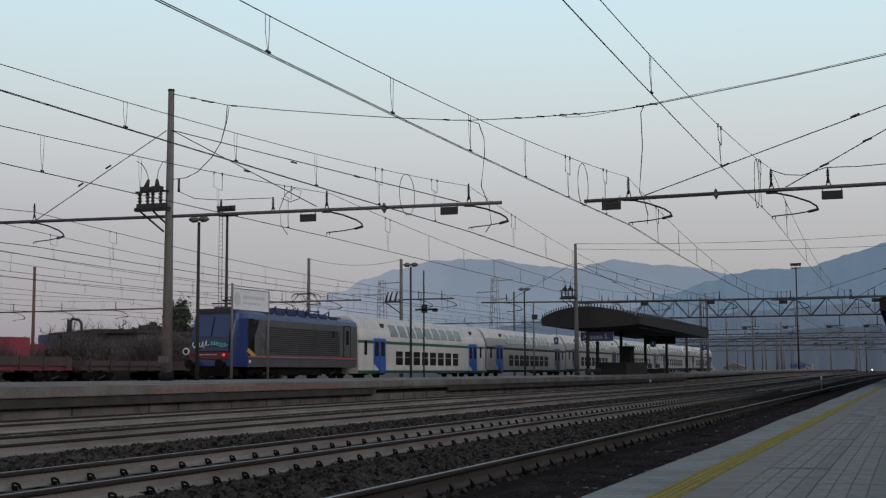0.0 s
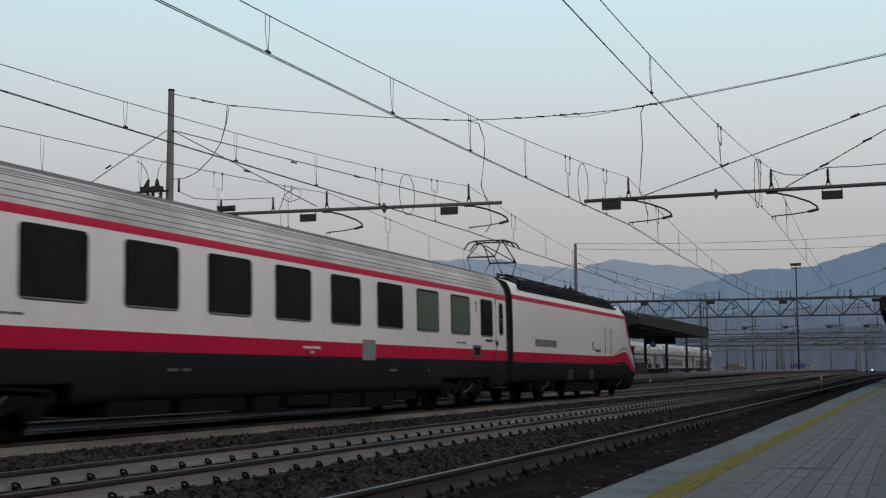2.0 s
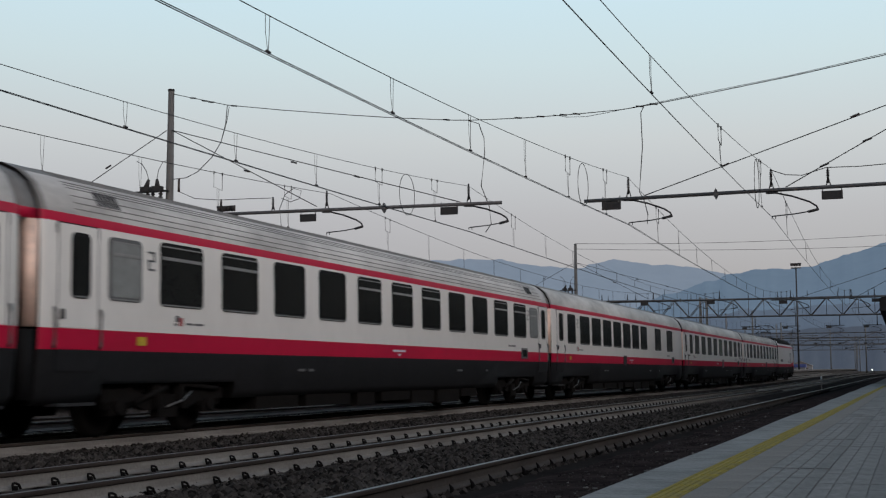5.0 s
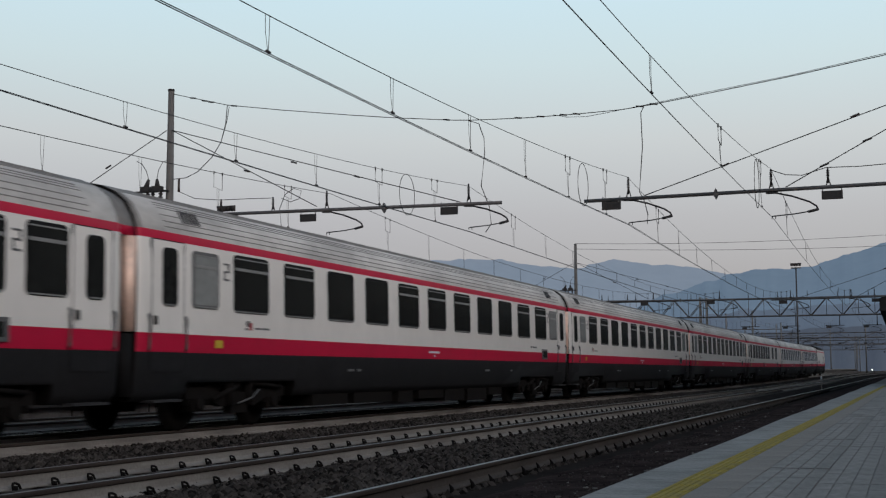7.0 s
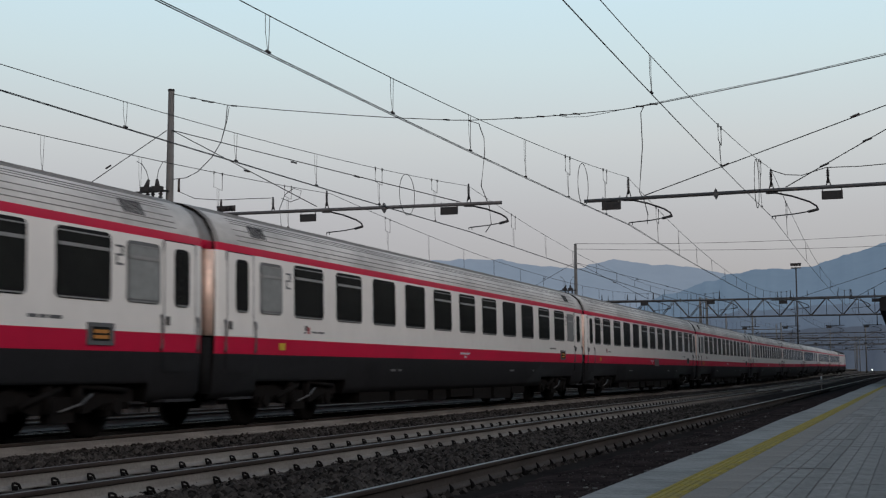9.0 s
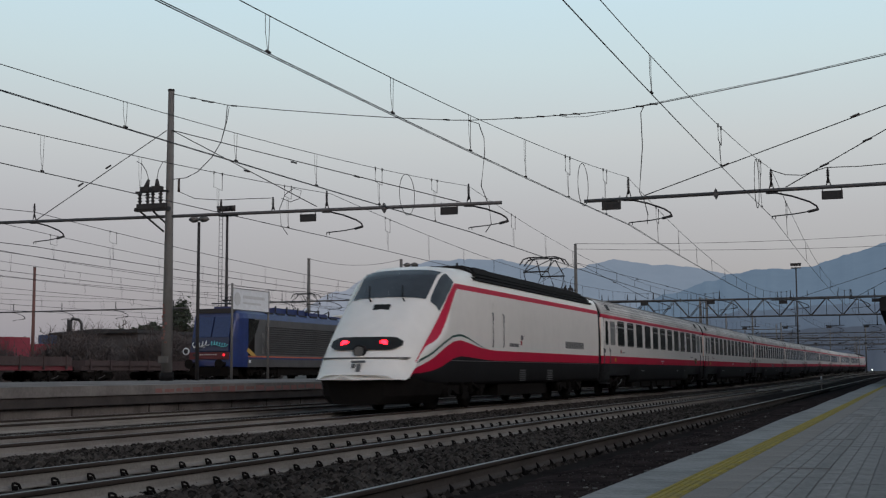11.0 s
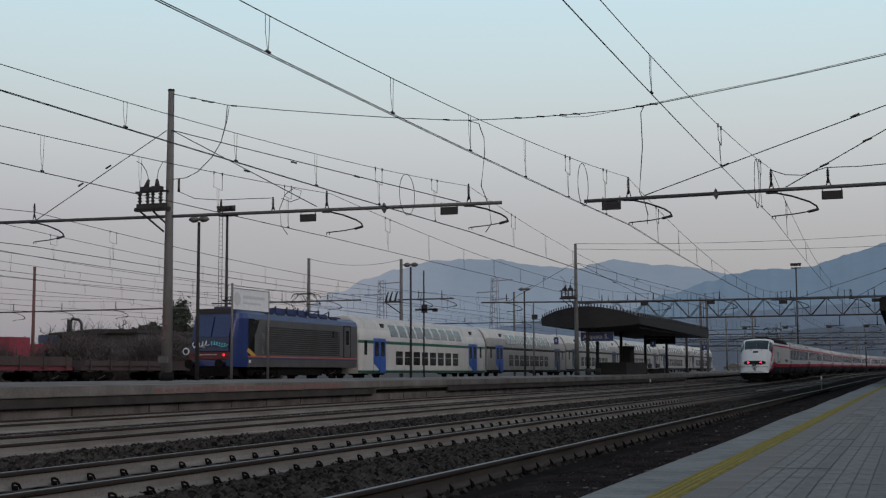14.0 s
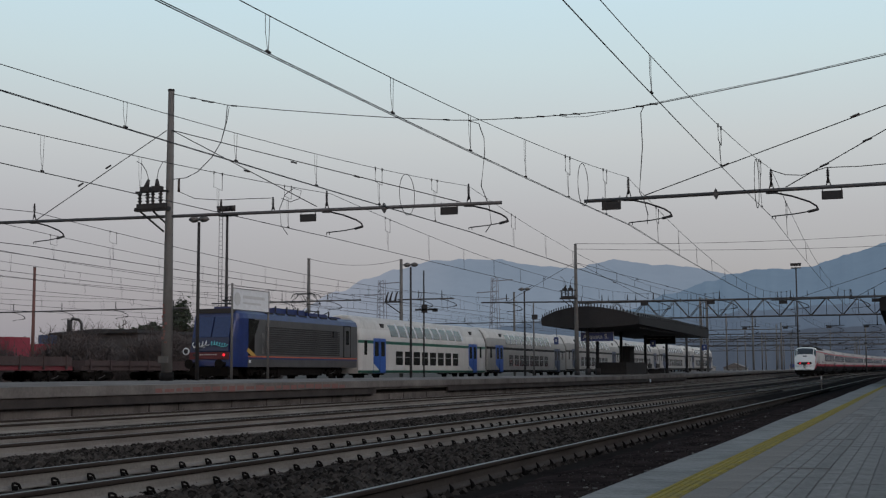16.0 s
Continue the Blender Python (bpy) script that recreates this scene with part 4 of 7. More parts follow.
# ---------------------------------------------------------------- power car of the express
def power_profile(y):
    """Half cross-section of the power car at y, from the coupling (0) to the tip of the nose (20)."""
    t = min(max((y - 15.2) / 4.9, 0.0), 1.0)
    zt = 3.80
    knots = [(15.2, 3.80), (16.2, 3.76), (16.75, 3.64), (17.1, 3.48), (18.0, 2.80), (18.75, 2.27), (19.3, 1.83), (19.68, 1.46), (19.92, 1.17), (20.1, 0.94)]
    for (a, za), (b, zb) in zip(knots, knots[1:]):
        if a <= y <= b:
            zt = za + (zb - za) * (y - a) / (b - a)
    W = 1.415 * (1 - 0.10 * t ** 2 - 0.07 * t ** 8)
    zb = 0.62 + 0.15 * min(max((y - 18.0) / 2.1, 0), 1)
    # red wave on the side, with the green line rising off it
    k = [(0, 1.28, 1.56), (13.4, 1.28, 1.56), (14.6, 1.31, 1.62), (15.6, 1.36, 1.73), (16.3, 1.37, 1.79), (17.0, 1.30, 1.74), (17.8, 1.12, 1.54), (18.6, 1.00, 1.30), (19.4, 0.94, 1.12), (19.9, 0.925, 1.03), (20.1, 0.92, 0.98)]
    for (a, p, q), (b, p2, q2) in zip(k, k[1:]):
        if a <= y <= b:
            u = (y - a) / (b - a)
            r1, r2 = p + (p2 - p) * u, q + (q2 - q) * u
    u = min(max((y - 13.9) / 2.2, 0.0), 1.0)
    gap = 0.004 + 0.10 * u * u * (3 - 2 * u)
    lev = [zb, zb + 0.10, r1, r2, r2 + gap, r2 + gap + 0.004 + 0.055 * u, 2.45, 3.12, 3.26]
    wid = [0.86, 0.95, 0.995, 1.0, 1.0, 1.0, 1.0, 0.985, 0.975]
    nose = 1 - 0.45 * t ** 5
    cab = min(max((y - 16.2) / 0.8, 0.0), 1.0)
    pts = []
    for i, (z, w) in enumerate(zip(lev, wid)):
        v = min(max((y - 16.5) / 2.9, 0.0), 1.0)
        blade = 0.45 + 0.36 * math.sin(math.pi * min(v * 1.15, 1.0)) - 0.12 * v ** 4
        cap = zt - (0.30 + 0.14 * cab if i == 8 else 0.14 * cab + blade + 0.006 * (len(lev) - i)) * nose
        pts.append((W * w, min(z, cap)))
    drop = [p + (q - p) * cab for p, q in ((0.33, 0.26), (0.17, 0.075), (0.05, 0.025), (0.0, 0.008))]
    wide = [p + (q - p) * cab for p, q in ((0.93, 0.905), (0.86, 0.76), (0.66, 0.54), (0.33, 0.27))]
    pts += [(W * f, zt - d * nose) for f, d in zip(wide, drop)] + [(0.0, zt)]
    pts = [(0.0, zb), (W * 0.45, zb)] + pts
    out = []
    last = -9
    for x, z in pts:
        z = max(z, last + 0.0015)
        out.append((x, z))
        last = z
    return out


def nose_y(y):
    return y - 0.05 * max(0.0, y - 15.4)


def nose_bow(x, y):
    """How far the rounded nose falls back from its middle, at x across."""
    return 0.45 * min(max((y - 16.4) / 3.4, 0.0), 1.0) * ((abs(x) / 1.25) ** 2.2 - 0.22)


def skin(y, r):
    """A point of the power car's right-hand skin at y; r counts along the half section's points."""
    p = power_profile(y)
    i = min(int(r), len(p) - 2)
    x = p[i][0] + (p[i + 1][0] - p[i][0]) * (r - i)
    z = p[i][1] + (p[i + 1][1] - p[i][1]) * (r - i)
    return x, nose_y(y) - nose_bow(x, y), z


def skin_patch(rows, out=0.012, sx=1):
    """A thin pane lying on the skin; rows are (y, first r, last r)."""
    bm = bmesh.new()
    for o in (out, out - 0.02):
        grid = []
        for y, ra, rb in rows:
            line = []
            for k in range(9):
                r = ra + (rb - ra) * k / 8
                x, yy, z = skin(y, r)
                a, b = Vector(skin(y, min(r + 0.2, 14.9))), Vector(skin(y, max(r - 0.2, 0.0)))
                c, d = Vector(skin(y + 0.1, r)), Vector(skin(y - 0.1, r))
                nrm = (c - d).cross(a - b).normalized()
                if nrm.x + nrm.z < 0:
                    nrm = -nrm
                p = Vector((x, yy, z)) + nrm * o
                line.append(bm.verts.new((sx * p.x, p.y, p.z)))
            grid.append(line)
        for p, q in zip(grid, grid[1:]):
            for k in range(8):
                bm.faces.new((p[k], p[k + 1], q[k + 1], q[k])).smooth = True
    return bm


def mirrored(bm):
    """The same pane on both sides."""
    geom = bmesh.ops.duplicate(bm, geom=bm.verts[:] + bm.edges[:] + bm.faces[:])["geom"]
    for v in [g for g in geom if isinstance(g, bmesh.types.BMVert)]:
        v.co.x = -v.co.x
    return bm


def power_body():
    bm = bmesh.new()
    ys = [0.18, 0.35] + [0.35 + 0.95 * k for k in range(1, 14)] + [13.3 + 0.3 * k for k in range(7)] + [15.35 + 0.17 * k for k in range(29)]
    ys = [y for y in ys if y <= 20.1] + [20.1]
    rings = [[(x, yy - nose_bow(x, y), z) for x, yy, z in ring_of(power_profile(y), nose_y(y))] for y in ys]
    # the tip is rounded off
    tip = power_profile(20.1)
    mid = 0.5 * (tip[0][1] + tip[-1][1])
    for dy, kx, kz in ((0.05, 0.985, 0.93), (0.09, 0.95, 0.80), (0.11, 0.88, 0.55)):
        rings.append([(x, yy - nose_bow(x, 20.1), z) for x, yy, z in ring_of([(x * kx, mid + (z - mid) * (kz if z > mid else 0.6 + 0.4 * kz)) for x, z in tip], nose_y(20.1) + dy)])
    mis = [0, 0, 0, 0, 1, 2, 5, 2, 2, 3, 4, 4, 4, 4, 4]
    loft(bm, rings, mis + mis[::-1] + [0], capmi=2)
    for f in bm.faces:
        c = f.calc_center_median()
        c.y = c.y if c.y < 15.4 else 15.4 + (c.y - 15.4) / 0.95
        ax = abs(c.x)
        if c.y < 0.3:
            f.material_index = 0
        elif c.y > 20.0:
            f.material_index = 2
        elif f.material_index == 4 and c.y >= 16.6:
            f.material_index = 2
        elif f.material_index == 3 and c.y > 19.35:
            f.material_index = 2
        elif f.material_index == 5 and c.y < 14.0:
            f.material_index = 2
    return bm


def power_car(label):
    c = thing("express_power_car", None, label, "locomotive", "power cars of the express")
    piece("body", "pbody", power_body, [SKIRT, RED, WHITE, RED, WHITE, DEEPGREEN], c, Matrix())
    piece("windscreen", "pscreen", lambda: mirrored(skin_patch([(16.78 + 0.115 * k, 12.15, 15.0) for k in range(11)])), SCREEN, c, Matrix(), "wide dark windscreen")
    for q in (1, -1):
        piece("quarter_window", ("pquarter", q), lambda: skin_patch([(16.74, 10.3, 11.88), (16.95, 10.12, 11.88), (17.2, 10.12, 11.88), (17.5, 10.15, 11.88), (17.8, 10.25, 11.85), (17.93, 10.3, 11.7)], sx=q), SCREEN, c, Matrix(), "dark three-cornered cab side window")

    def mk_roof():
        b = bmesh.new()
        for s in (-1, 1):
            loft(b, [[(s * 1.0, y, 3.5), (s * 1.335, y, 3.44), (s * 1.20, y, 3.68), (s * 0.95, y, 3.84)] for y in (1.3, 8, 14.6)], smooth=False)
            for k, (x, z) in enumerate(((1.325, 3.47), (1.275, 3.57), (1.215, 3.67), (1.10, 3.76))):
                loft(b, [[(s * (x - 0.05), y, z - 0.02), (s * (x + 0.05), y, z - 0.01), (s * (x + 0.035), y, z + 0.05), (s * (x - 0.05), y, z + 0.07)] for y in (1.2 + 0.25 * k, 8, 15.0 - 0.2 * k)], smooth=False)
        box(b, -0.95, 0.95, 1.8, 14.8, 3.76, 3.88)
        for k in range(5):
            box(b, -0.6, 0.7, 4.4 + 1.5 * k, 5.3 + 1.5 * k, 3.86, 3.96)
        box(b, -0.5, 0.5, 11.2, 12.4, 3.85, 4.02)
        box(b, -0.7, 0.6, 5.8, 8.2, 3.85, 3.95)
        for k in range(9):
            tube(b, [(0.55, 2.5 + k * 1.2, 3.85), (0.55, 2.5 + k * 1.2, 4.02)], 0.03, 5)
        tube(b, [(0.55, 2.4, 4.02), (0.55, 13.2, 4.02)], 0.025, 5)
        tube(b, [(0.6, 14.2, 3.8), (0.6, 14.2, 4.0)], 0.03, 5)
        tube(b, [(-0.6, 14.2, 3.8), (-0.6, 14.2, 4.0)], 0.03, 5)
        return b
    piece("roof_equipment", "proof", mk_roof, ROOFBLACK, c, Matrix(), "black roof ducts and resistors")

    def mk_bellows():
        b = bmesh.new()
        loft(b, [[(x, y, z) for x, z in ((1.30, 0.62), (1.38, 1.3), (1.39, 2.4), (1.36, 3.1), (1.18, 3.56), (0.8, 3.82), (-0.8, 3.82), (-1.18, 3.56), (-1.36, 3.1), (-1.39, 2.4), (-1.38, 1.3), (-1.30, 0.62))] for y in (-0.16, -0.08, 0.0, 0.09, 0.17)], smooth=False)
        return b
    piece("rear_fairing", "pbellows", mk_bellows, RUBBER, c, Matrix(), "black rubber fairing to the next coach")
    # line below the red band
    for s in (1, -1):
        def side(x0, x1):
            return (x0, x1) if s > 0 else (-x1, -x0)
        piece("waist_groove", ("pgroove", s), lambda: bx(*side(1.404, 1.418), 0.4, 17.0, 1.245, 1.262), ENGREY, c, Matrix())
        piece("cab_door", ("pdoor", s), lambda: (lambda b: (plate(b, 12.68, 13.42, 1.68, 2.95, 0.008, r=0.05, sx=s), b)[1])(bmesh.new()), WHITE, c, Matrix())
        for y in (12.55, 13.56):
            piece("handrail", ("phrail", s), lambda: tb([(s * 1.43, 0, 1.66), (s * 1.45, 0, 1.72), (s * 1.45, 0, 2.55), (s * 1.43, 0, 2.62)], 0.016, 6), ENGREY, c, pose(0, y, 0))
        bar_row(c, 2.75, 1.76, 1.99, 13, 0.17, 0.055, 1.4145 if s > 0 else -1.4205, 9, LETTER)
        bar_row(c, 10.48, 1.92, 2.06, 1, 0.32, 0.03, 1.4145 if s > 0 else -1.4205, 1, LETTER)
        bar_row(c, 10.95, 1.70, 1.80, 8, 0.10, 0.025, 1.4145 if s > 0 else -1.4205, 2, LETTER)
        for y in (7.0, 10.15):
            piece("louvred_vent", ("ppanel", s), lambda: (lambda b: ([box(b, *side(1.30, 1.392), 0, 0.62, 0.70 + 0.06 * k, 0.728 + 0.06 * k) for k in range(6)], b)[1])(bmesh.new()), ENGREY, c, pose(0, y, 0))
        piece("red_emblem_bar", ("predmark", s), lambda: bx(*side(1.413, 1.4200), 10.60, 10.76, 1.76, 1.90), LETTER_R, c, Matrix())
    # lamp band, lamps, badge and trim on the nose

    def nose_at(z):
        lo, hi = 16.0, 20.1
        for _ in range(40):
            m = (lo + hi) / 2
            if power_profile(m)[-1][1] > z:
                lo = m
            else:
                hi = m
        return nose_y(m) - nose_bow(0.0, m)

    def mk_band():
        b = bmesh.new()
        z0, z1 = 1.50, 1.82
        rings = []
        for i in range(13):
            u = -1 + 2 * i / 12
            x = u * 0.93
            k = 0.10 * max(0, abs(u) - 0.8) / 0.2
            bow = nose_bow(x, 19.4) - nose_bow(0.0, 19.4)
            rings.append([(x, nose_at(z0 + k) + 0.03 - bow, z0 + k), (x, nose_at(z1 - k) + 0.03 - bow, z1 - k), (x, nose_at(z1 - k) - 0.25 - bow, z1 - k - 0.05), (x, nose_at(z0 + k) - 0.25 - bow, z0 + k)])
        loft(b, rings, smooth=False)
        return b
    piece("lamp_band", "pband", mk_band, GLASS, c, Matrix(), "dark glass band across the nose")
    for s in (-1, 1):
        piece("tail_light", "ptail", lambda: tb([(0, -0.1, 0), (0, 0.05, 0.0)], 0.095, 14), TAIL, c, pose(s * 0.51, nose_at(1.66) - 0.06, 1.645), "glowing red tail light")
    piece("round_coupling_cover", "pcover", lambda: (lambda b: (tube(b, [(0, -0.3, 0), (0, 0.07, 0)], 0.16, 18), tube(b, [(0, 0.08, 0), (0, 0.10, 0)], 0.12, 14, mi=1), b)[2])(bmesh.new()), [SKIRT, ENGREY], c, pose(0, nose_at(1.50) + 0.05, 1.46), "round grey coupling cover")
    piece("nose_trim", "ptrim", lambda: (lambda b: (loft(b, [[(u * 1.14, nose_at(1.30) + 0.016 - nose_bow(u * 1.14, 19.8) + nose_bow(0.0, 19.8) - 0.05 * abs(u) ** 6 + o, 1.28 + dz) for o, dz in ((0, 0), (0, 0.04), (-0.2, 0.04), (-0.2, 0))] for u in [-1 + k / 8 for k in range(17)]], smooth=False), b)[1])(bmesh.new()), LETTER, c, Matrix())
    piece("badge", "pbadge", lambda: (lambda b: (box(b, -0.20, 0.16, 0, 0.02, 0.12, 0.17), box(b, -0.10, 0.0, 0, 0.02, -0.12, 0.08), box(b, 0.04, 0.13, 0, 0.02, -0.02, 0.08), b)[3])(bmesh.new()), LETTER, c, pose(-0.04, nose_at(1.10) + 0.03, 1.08, 25))
    piece("front_hatch", "phatch", lambda: bx(-0.22, 0.22, -0.1, 0.02, -0.11, 0.11), GLASS, c, pose(0, nose_at(2.55) - 0.02, 2.56, 35))
    for s in (-1, 1):
        piece("wiper", "pwiper", lambda: tb([(0, 0.06, 0), (0.1, -0.05, 0.12), (0.22, -0.38, 0.42)], 0.02, 5), RUBBER, c, pose(s * 0.45 - 0.1, nose_at(2.72) + 0.0, 2.74))
    b = bmesh.new()
    loft(b, [[(x, y, z) for x, z in ((0.92 * k, 0.20), (1.12 * k, 0.40), (1.20 * k, zt), (-1.20 * k, zt), (-1.12 * k, 0.40), (-0.92 * k, 0.20))] for y, k, zt in ((17.3, 1.1, 0.66), (18.6, 1.08, 0.74), (19.28, 0.98, 0.86), (19.62, 0.84, 0.88), (19.80, 0.62, 0.88))], smooth=False)
    c2 = shared()
    if "plough" not in c2:
        c2["plough"] = mesh_of("snow_plough", b, BLACKM)
    else:
        b.free()
    o = new("snow_plough", c2["plough"])
    o.parent = c
    bogie(c, 4.1, 2.65)
    bogie(c, 15.4, 2.65)
    piece("transformer_box", "ptrafo", lambda: bx(-1.2, 1.22, 7.2, 12.4, 0.28, 0.7), BLACKM, c, Matrix())
    pantograph(c, 2.8, 5.12, "raised")
    return c


def pantograph(parent, y, top, state, z0=3.88, s=1):
    """A diamond-armed current collector; top is the height of its strips."""
    def mk():
        b = bmesh.new()
        for dx in (-0.45, 0.45):
            tube(b, [(dx, -0.9, 0.12), (dx, 0.9, 0.12)], 0.035, 6)
            for yy in (-0.8, 0.8):
                tube(b, [(dx, yy, -0.1), (dx, yy, 0.12)], 0.06, 7)
        h = top - z0
        for dx in (-0.5, 0.5):
            tube(b, [(dx, -0.55, 0.15), (dx * 0.9, -1.15, h * 0.52), (dx * 0.7, -0.25, h - 0.08)], 0.022, 6)
            tube(b, [(dx, 0.55, 0.15), (dx * 0.9, 1.15, h * 0.52), (dx * 0.7, 0.25, h - 0.08)], 0.022, 6)
        tube(b, [(0.45, -1.15, h * 0.52), (-0.45, -1.15, h * 0.52)], 0.03, 6)
        tube(b, [(0.45, 1.15, h * 0.52), (-0.45, 1.15, h * 0.52)], 0.03, 6)
        tube(b, [(0.45, -1.15, h * 0.52), (-0.3, -0.25, h - 0.1)], 0.018, 5)
        tube(b, [(0.45, 1.15, h * 0.52), (-0.3, 0.25, h - 0.1)], 0.018, 5)
        for yy in (-0.3, 0.3):
            tube(b, [(-0.85, yy, h - 0.26), (-0.7, yy, h - 0.06), (-0.5, yy, h), (0.5, yy, h), (0.7, yy, h - 0.06), (0.85, yy, h - 0.26)], 0.026, 6)
        for dx in (-0.45, 0.45):
            tube(b, [(dx, -0.3, h - 0.04), (dx, 0.3, h - 0.04)], 0.025, 5)
        return b
    return piece("pantograph", ("panto", top, z0), mk, DARK, parent, pose(0, y, z0), "raised diamond-shaped current collector")


KINDS = ["first", "first2", "diner", "second", "second", "second", "second_b", "second", "second"]
LABELS = {"first": "white first-class coach with red bands and ribbed roof", "first2": "white first-class coach with red bands and smooth roof", "diner": "white dining coach with red bands and few windows", "second_b": "white second-class coach with clear end windows and red bands", "second": "white second-class coach with red bands, half-open windows"}
TRAIN = []            # (object, offset of its origin behind the front coupling, turned)


def build_train():
    TRAIN.append((power_car("white and red express power car at the head of the train"), 0.0, False))
    for i, k in enumerate(KINDS):
        TRAIN.append((coach(k, LABELS[k], i >= 7, i == 8), -COACH * (i + 1), False))
    TRAIN.append((power_car("white and red power car at the rear, red tail lights on"), -COACH * 9, True))


build_train()

# place of the front coupling along the line, second by second
FRONT = [(0.0, -18.9), (0.5, -4.7), (1.0, 8.8), (1.5, 22.45), (2.0, 35.8), (2.5, 50.4), (3.0, 63.85), (3.5, 78.3), (4.0, 91.7), (6.5, 161.4), (7.0, 174.7), (7.5, 189.05), (8.0, 202.32), (8.5, 216.65), (9.0, 229.83), (11.3, 293.6),
         (11.5, 299.2), (12.0, 312.9), (12.5, 327.4), (13.0, 341.2), (13.5, 355.8), (14.0, 370.2), (14.5, 384.7), (15.0, 399.0), (15.5, 413.6), (16.0, 428.6)]


def front_at(t):
    for (a, ya), (b, yb) in zip(FRONT, FRONT[1:]):
        if a <= t <= b:
            return ya + (yb - ya) * (t - a) / (b - a)


def motions():
    """The express runs through the station, each vehicle following the climb of the line."""
    for ob, off, turned in TRAIN:
        rows = []
        long = COACH if ob.name.startswith("passenger") else 20.0
        for i in range(33):
            t = i * 0.5
            y = front_at(t) + off
            far = y + (-long if turned else long)
            za, zb = lift(y), lift(far)
            xa, xb = TRACK_P + bend(y), TRACK_P + bend(far)
            heading = -math.degrees(math.atan2(xb - xa, far - y))
            tilt = math.degrees(math.atan2(zb - za, long))
            rows.append((t, pose(xa, y, za) @ pose(0, 0, 0, 0, 0, heading) @ pose(0, 0, 0, tilt)))
        walk(ob, rows)


# ---------------------------------------------------------------- overhead line
def sag(y, a, b, za, zb, s):
    t = (y - a) / (b - a)
    return za + (zb - za) * t - 4 * s * t * (1 - t)


def overhead_line(cx, spans, label, mess_s=1.2, double=False, z_c=5.2, z_m=6.6, r=0.009, skip=1, c_sag=0.2, mess_dx=0.0, cont_dx=0.0):
    """Messenger wire, contact wire and droppers over one track."""
    oh = thing("overhead_line", None, label, "catenary wire", "overhead wires of the tracks")
    far_dr = bmesh.new()
    cpts, mpts = [], []
    for i, (a, b) in enumerate(zip(spans, spans[1:])):
        n = 28 if i < 2 else 12
        st0, st1 = (0.18 if i % 2 else -0.05), (-0.05 if i % 2 else 0.18)

        def f(y):
            return cx + bend(y) + mess_dx + cont_dx + (st0 + (st1 - st0) * (y - a) / (b - a)) * 0.15

        def zc(y):
            return sag(y, a, b, z_c + lift(a), z_c + lift(b), c_sag)

        def zm(y):
            return sag(y, a, b, z_m + lift(a), z_m + lift(b), mess_s)

        def mx(y):
            return cx + mess_dx + bend(y)

        ys = [a + (b - a) * k / n for k in range(n + (1 if i == len(spans) - 2 else 0))]
        cpts += [(f(y), y, zc(y)) for y in ys]
        mpts += [(mx(y), y, zm(y)) for y in ys]
        if i < 3:
            for k in range(0, 15, skip):
                y = b - (3.0, 7.05, 10.7, 14.35, 18.15, 22.3)[k] if k < 6 else b - 22.3 - 4.1 * (k - 5)
                if y < a + 1.0:
                    break
                u = min(y - a, b - y)
                near = i < 2 and cx > -20
                dr = bmesh.new() if near else far_dr
                if i < 2 and u < (8.5 if skip < 2 else 11.5):
                    w = 0.22
                    z1 = (zm(y) * 0.62 + zc(y) * 0.38) if u > 3 else (zm(y) * 0.75 + zc(y) * 0.25)
                    tube(dr, [(mx(y), y - w, zm(y - w)), (mx(y), y - w, z1), (mx(y), y + w, z1 - 0.04), (mx(y), y + w, zm(y + w))], 0.008, 4, cap=False)
                    for o in (-0.05, 0.05):
                        tube(dr, [(mx(y), y + o, z1 - 0.02), (mx(y), y + o * 0.9, z1 * 0.5 + zc(y) * 0.5), (f(y), y, zc(y))], 0.0045, 4, cap=False)
                    for o in (-w, w):
                        tube(dr, [(mx(y), y + o, zm(y + o) - 0.05), (mx(y), y + o, zm(y + o) + 0.03)], 0.018, 5)
                else:
                    for o in (-0.06, 0.06):
                        tube(dr, [(mx(y), y + o, zm(y + o)), (mx(y), y + o * 0.8, (zm(y) + zc(y)) / 2), (f(y), y, zc(y))], 0.0045, 4, cap=False)
                if i < 1:
                    tube(dr, [(f(y), y - 0.05, zc(y) + 0.03), (f(y), y + 0.05, zc(y) + 0.03)], 0.02, 5)
                if near:
                    part("dropper", dr, WIRE, oh, fix=False)
    for o in ((-0.022, 0.022) if double else (0.0,)):
        part("contact_wire", tb([(x + o, y, z) for x, y, z in cpts], r * (1.0 if not double else 0.85), 5), WIRE, oh, fix=False)
    part("messenger_wire", tb(mpts, r * 0.85, 5), WIRE, oh, fix=False)
    tagged(part("thin_dropper", far_dr, WIRE, oh, fix=False), kind="stuff")
    return oh


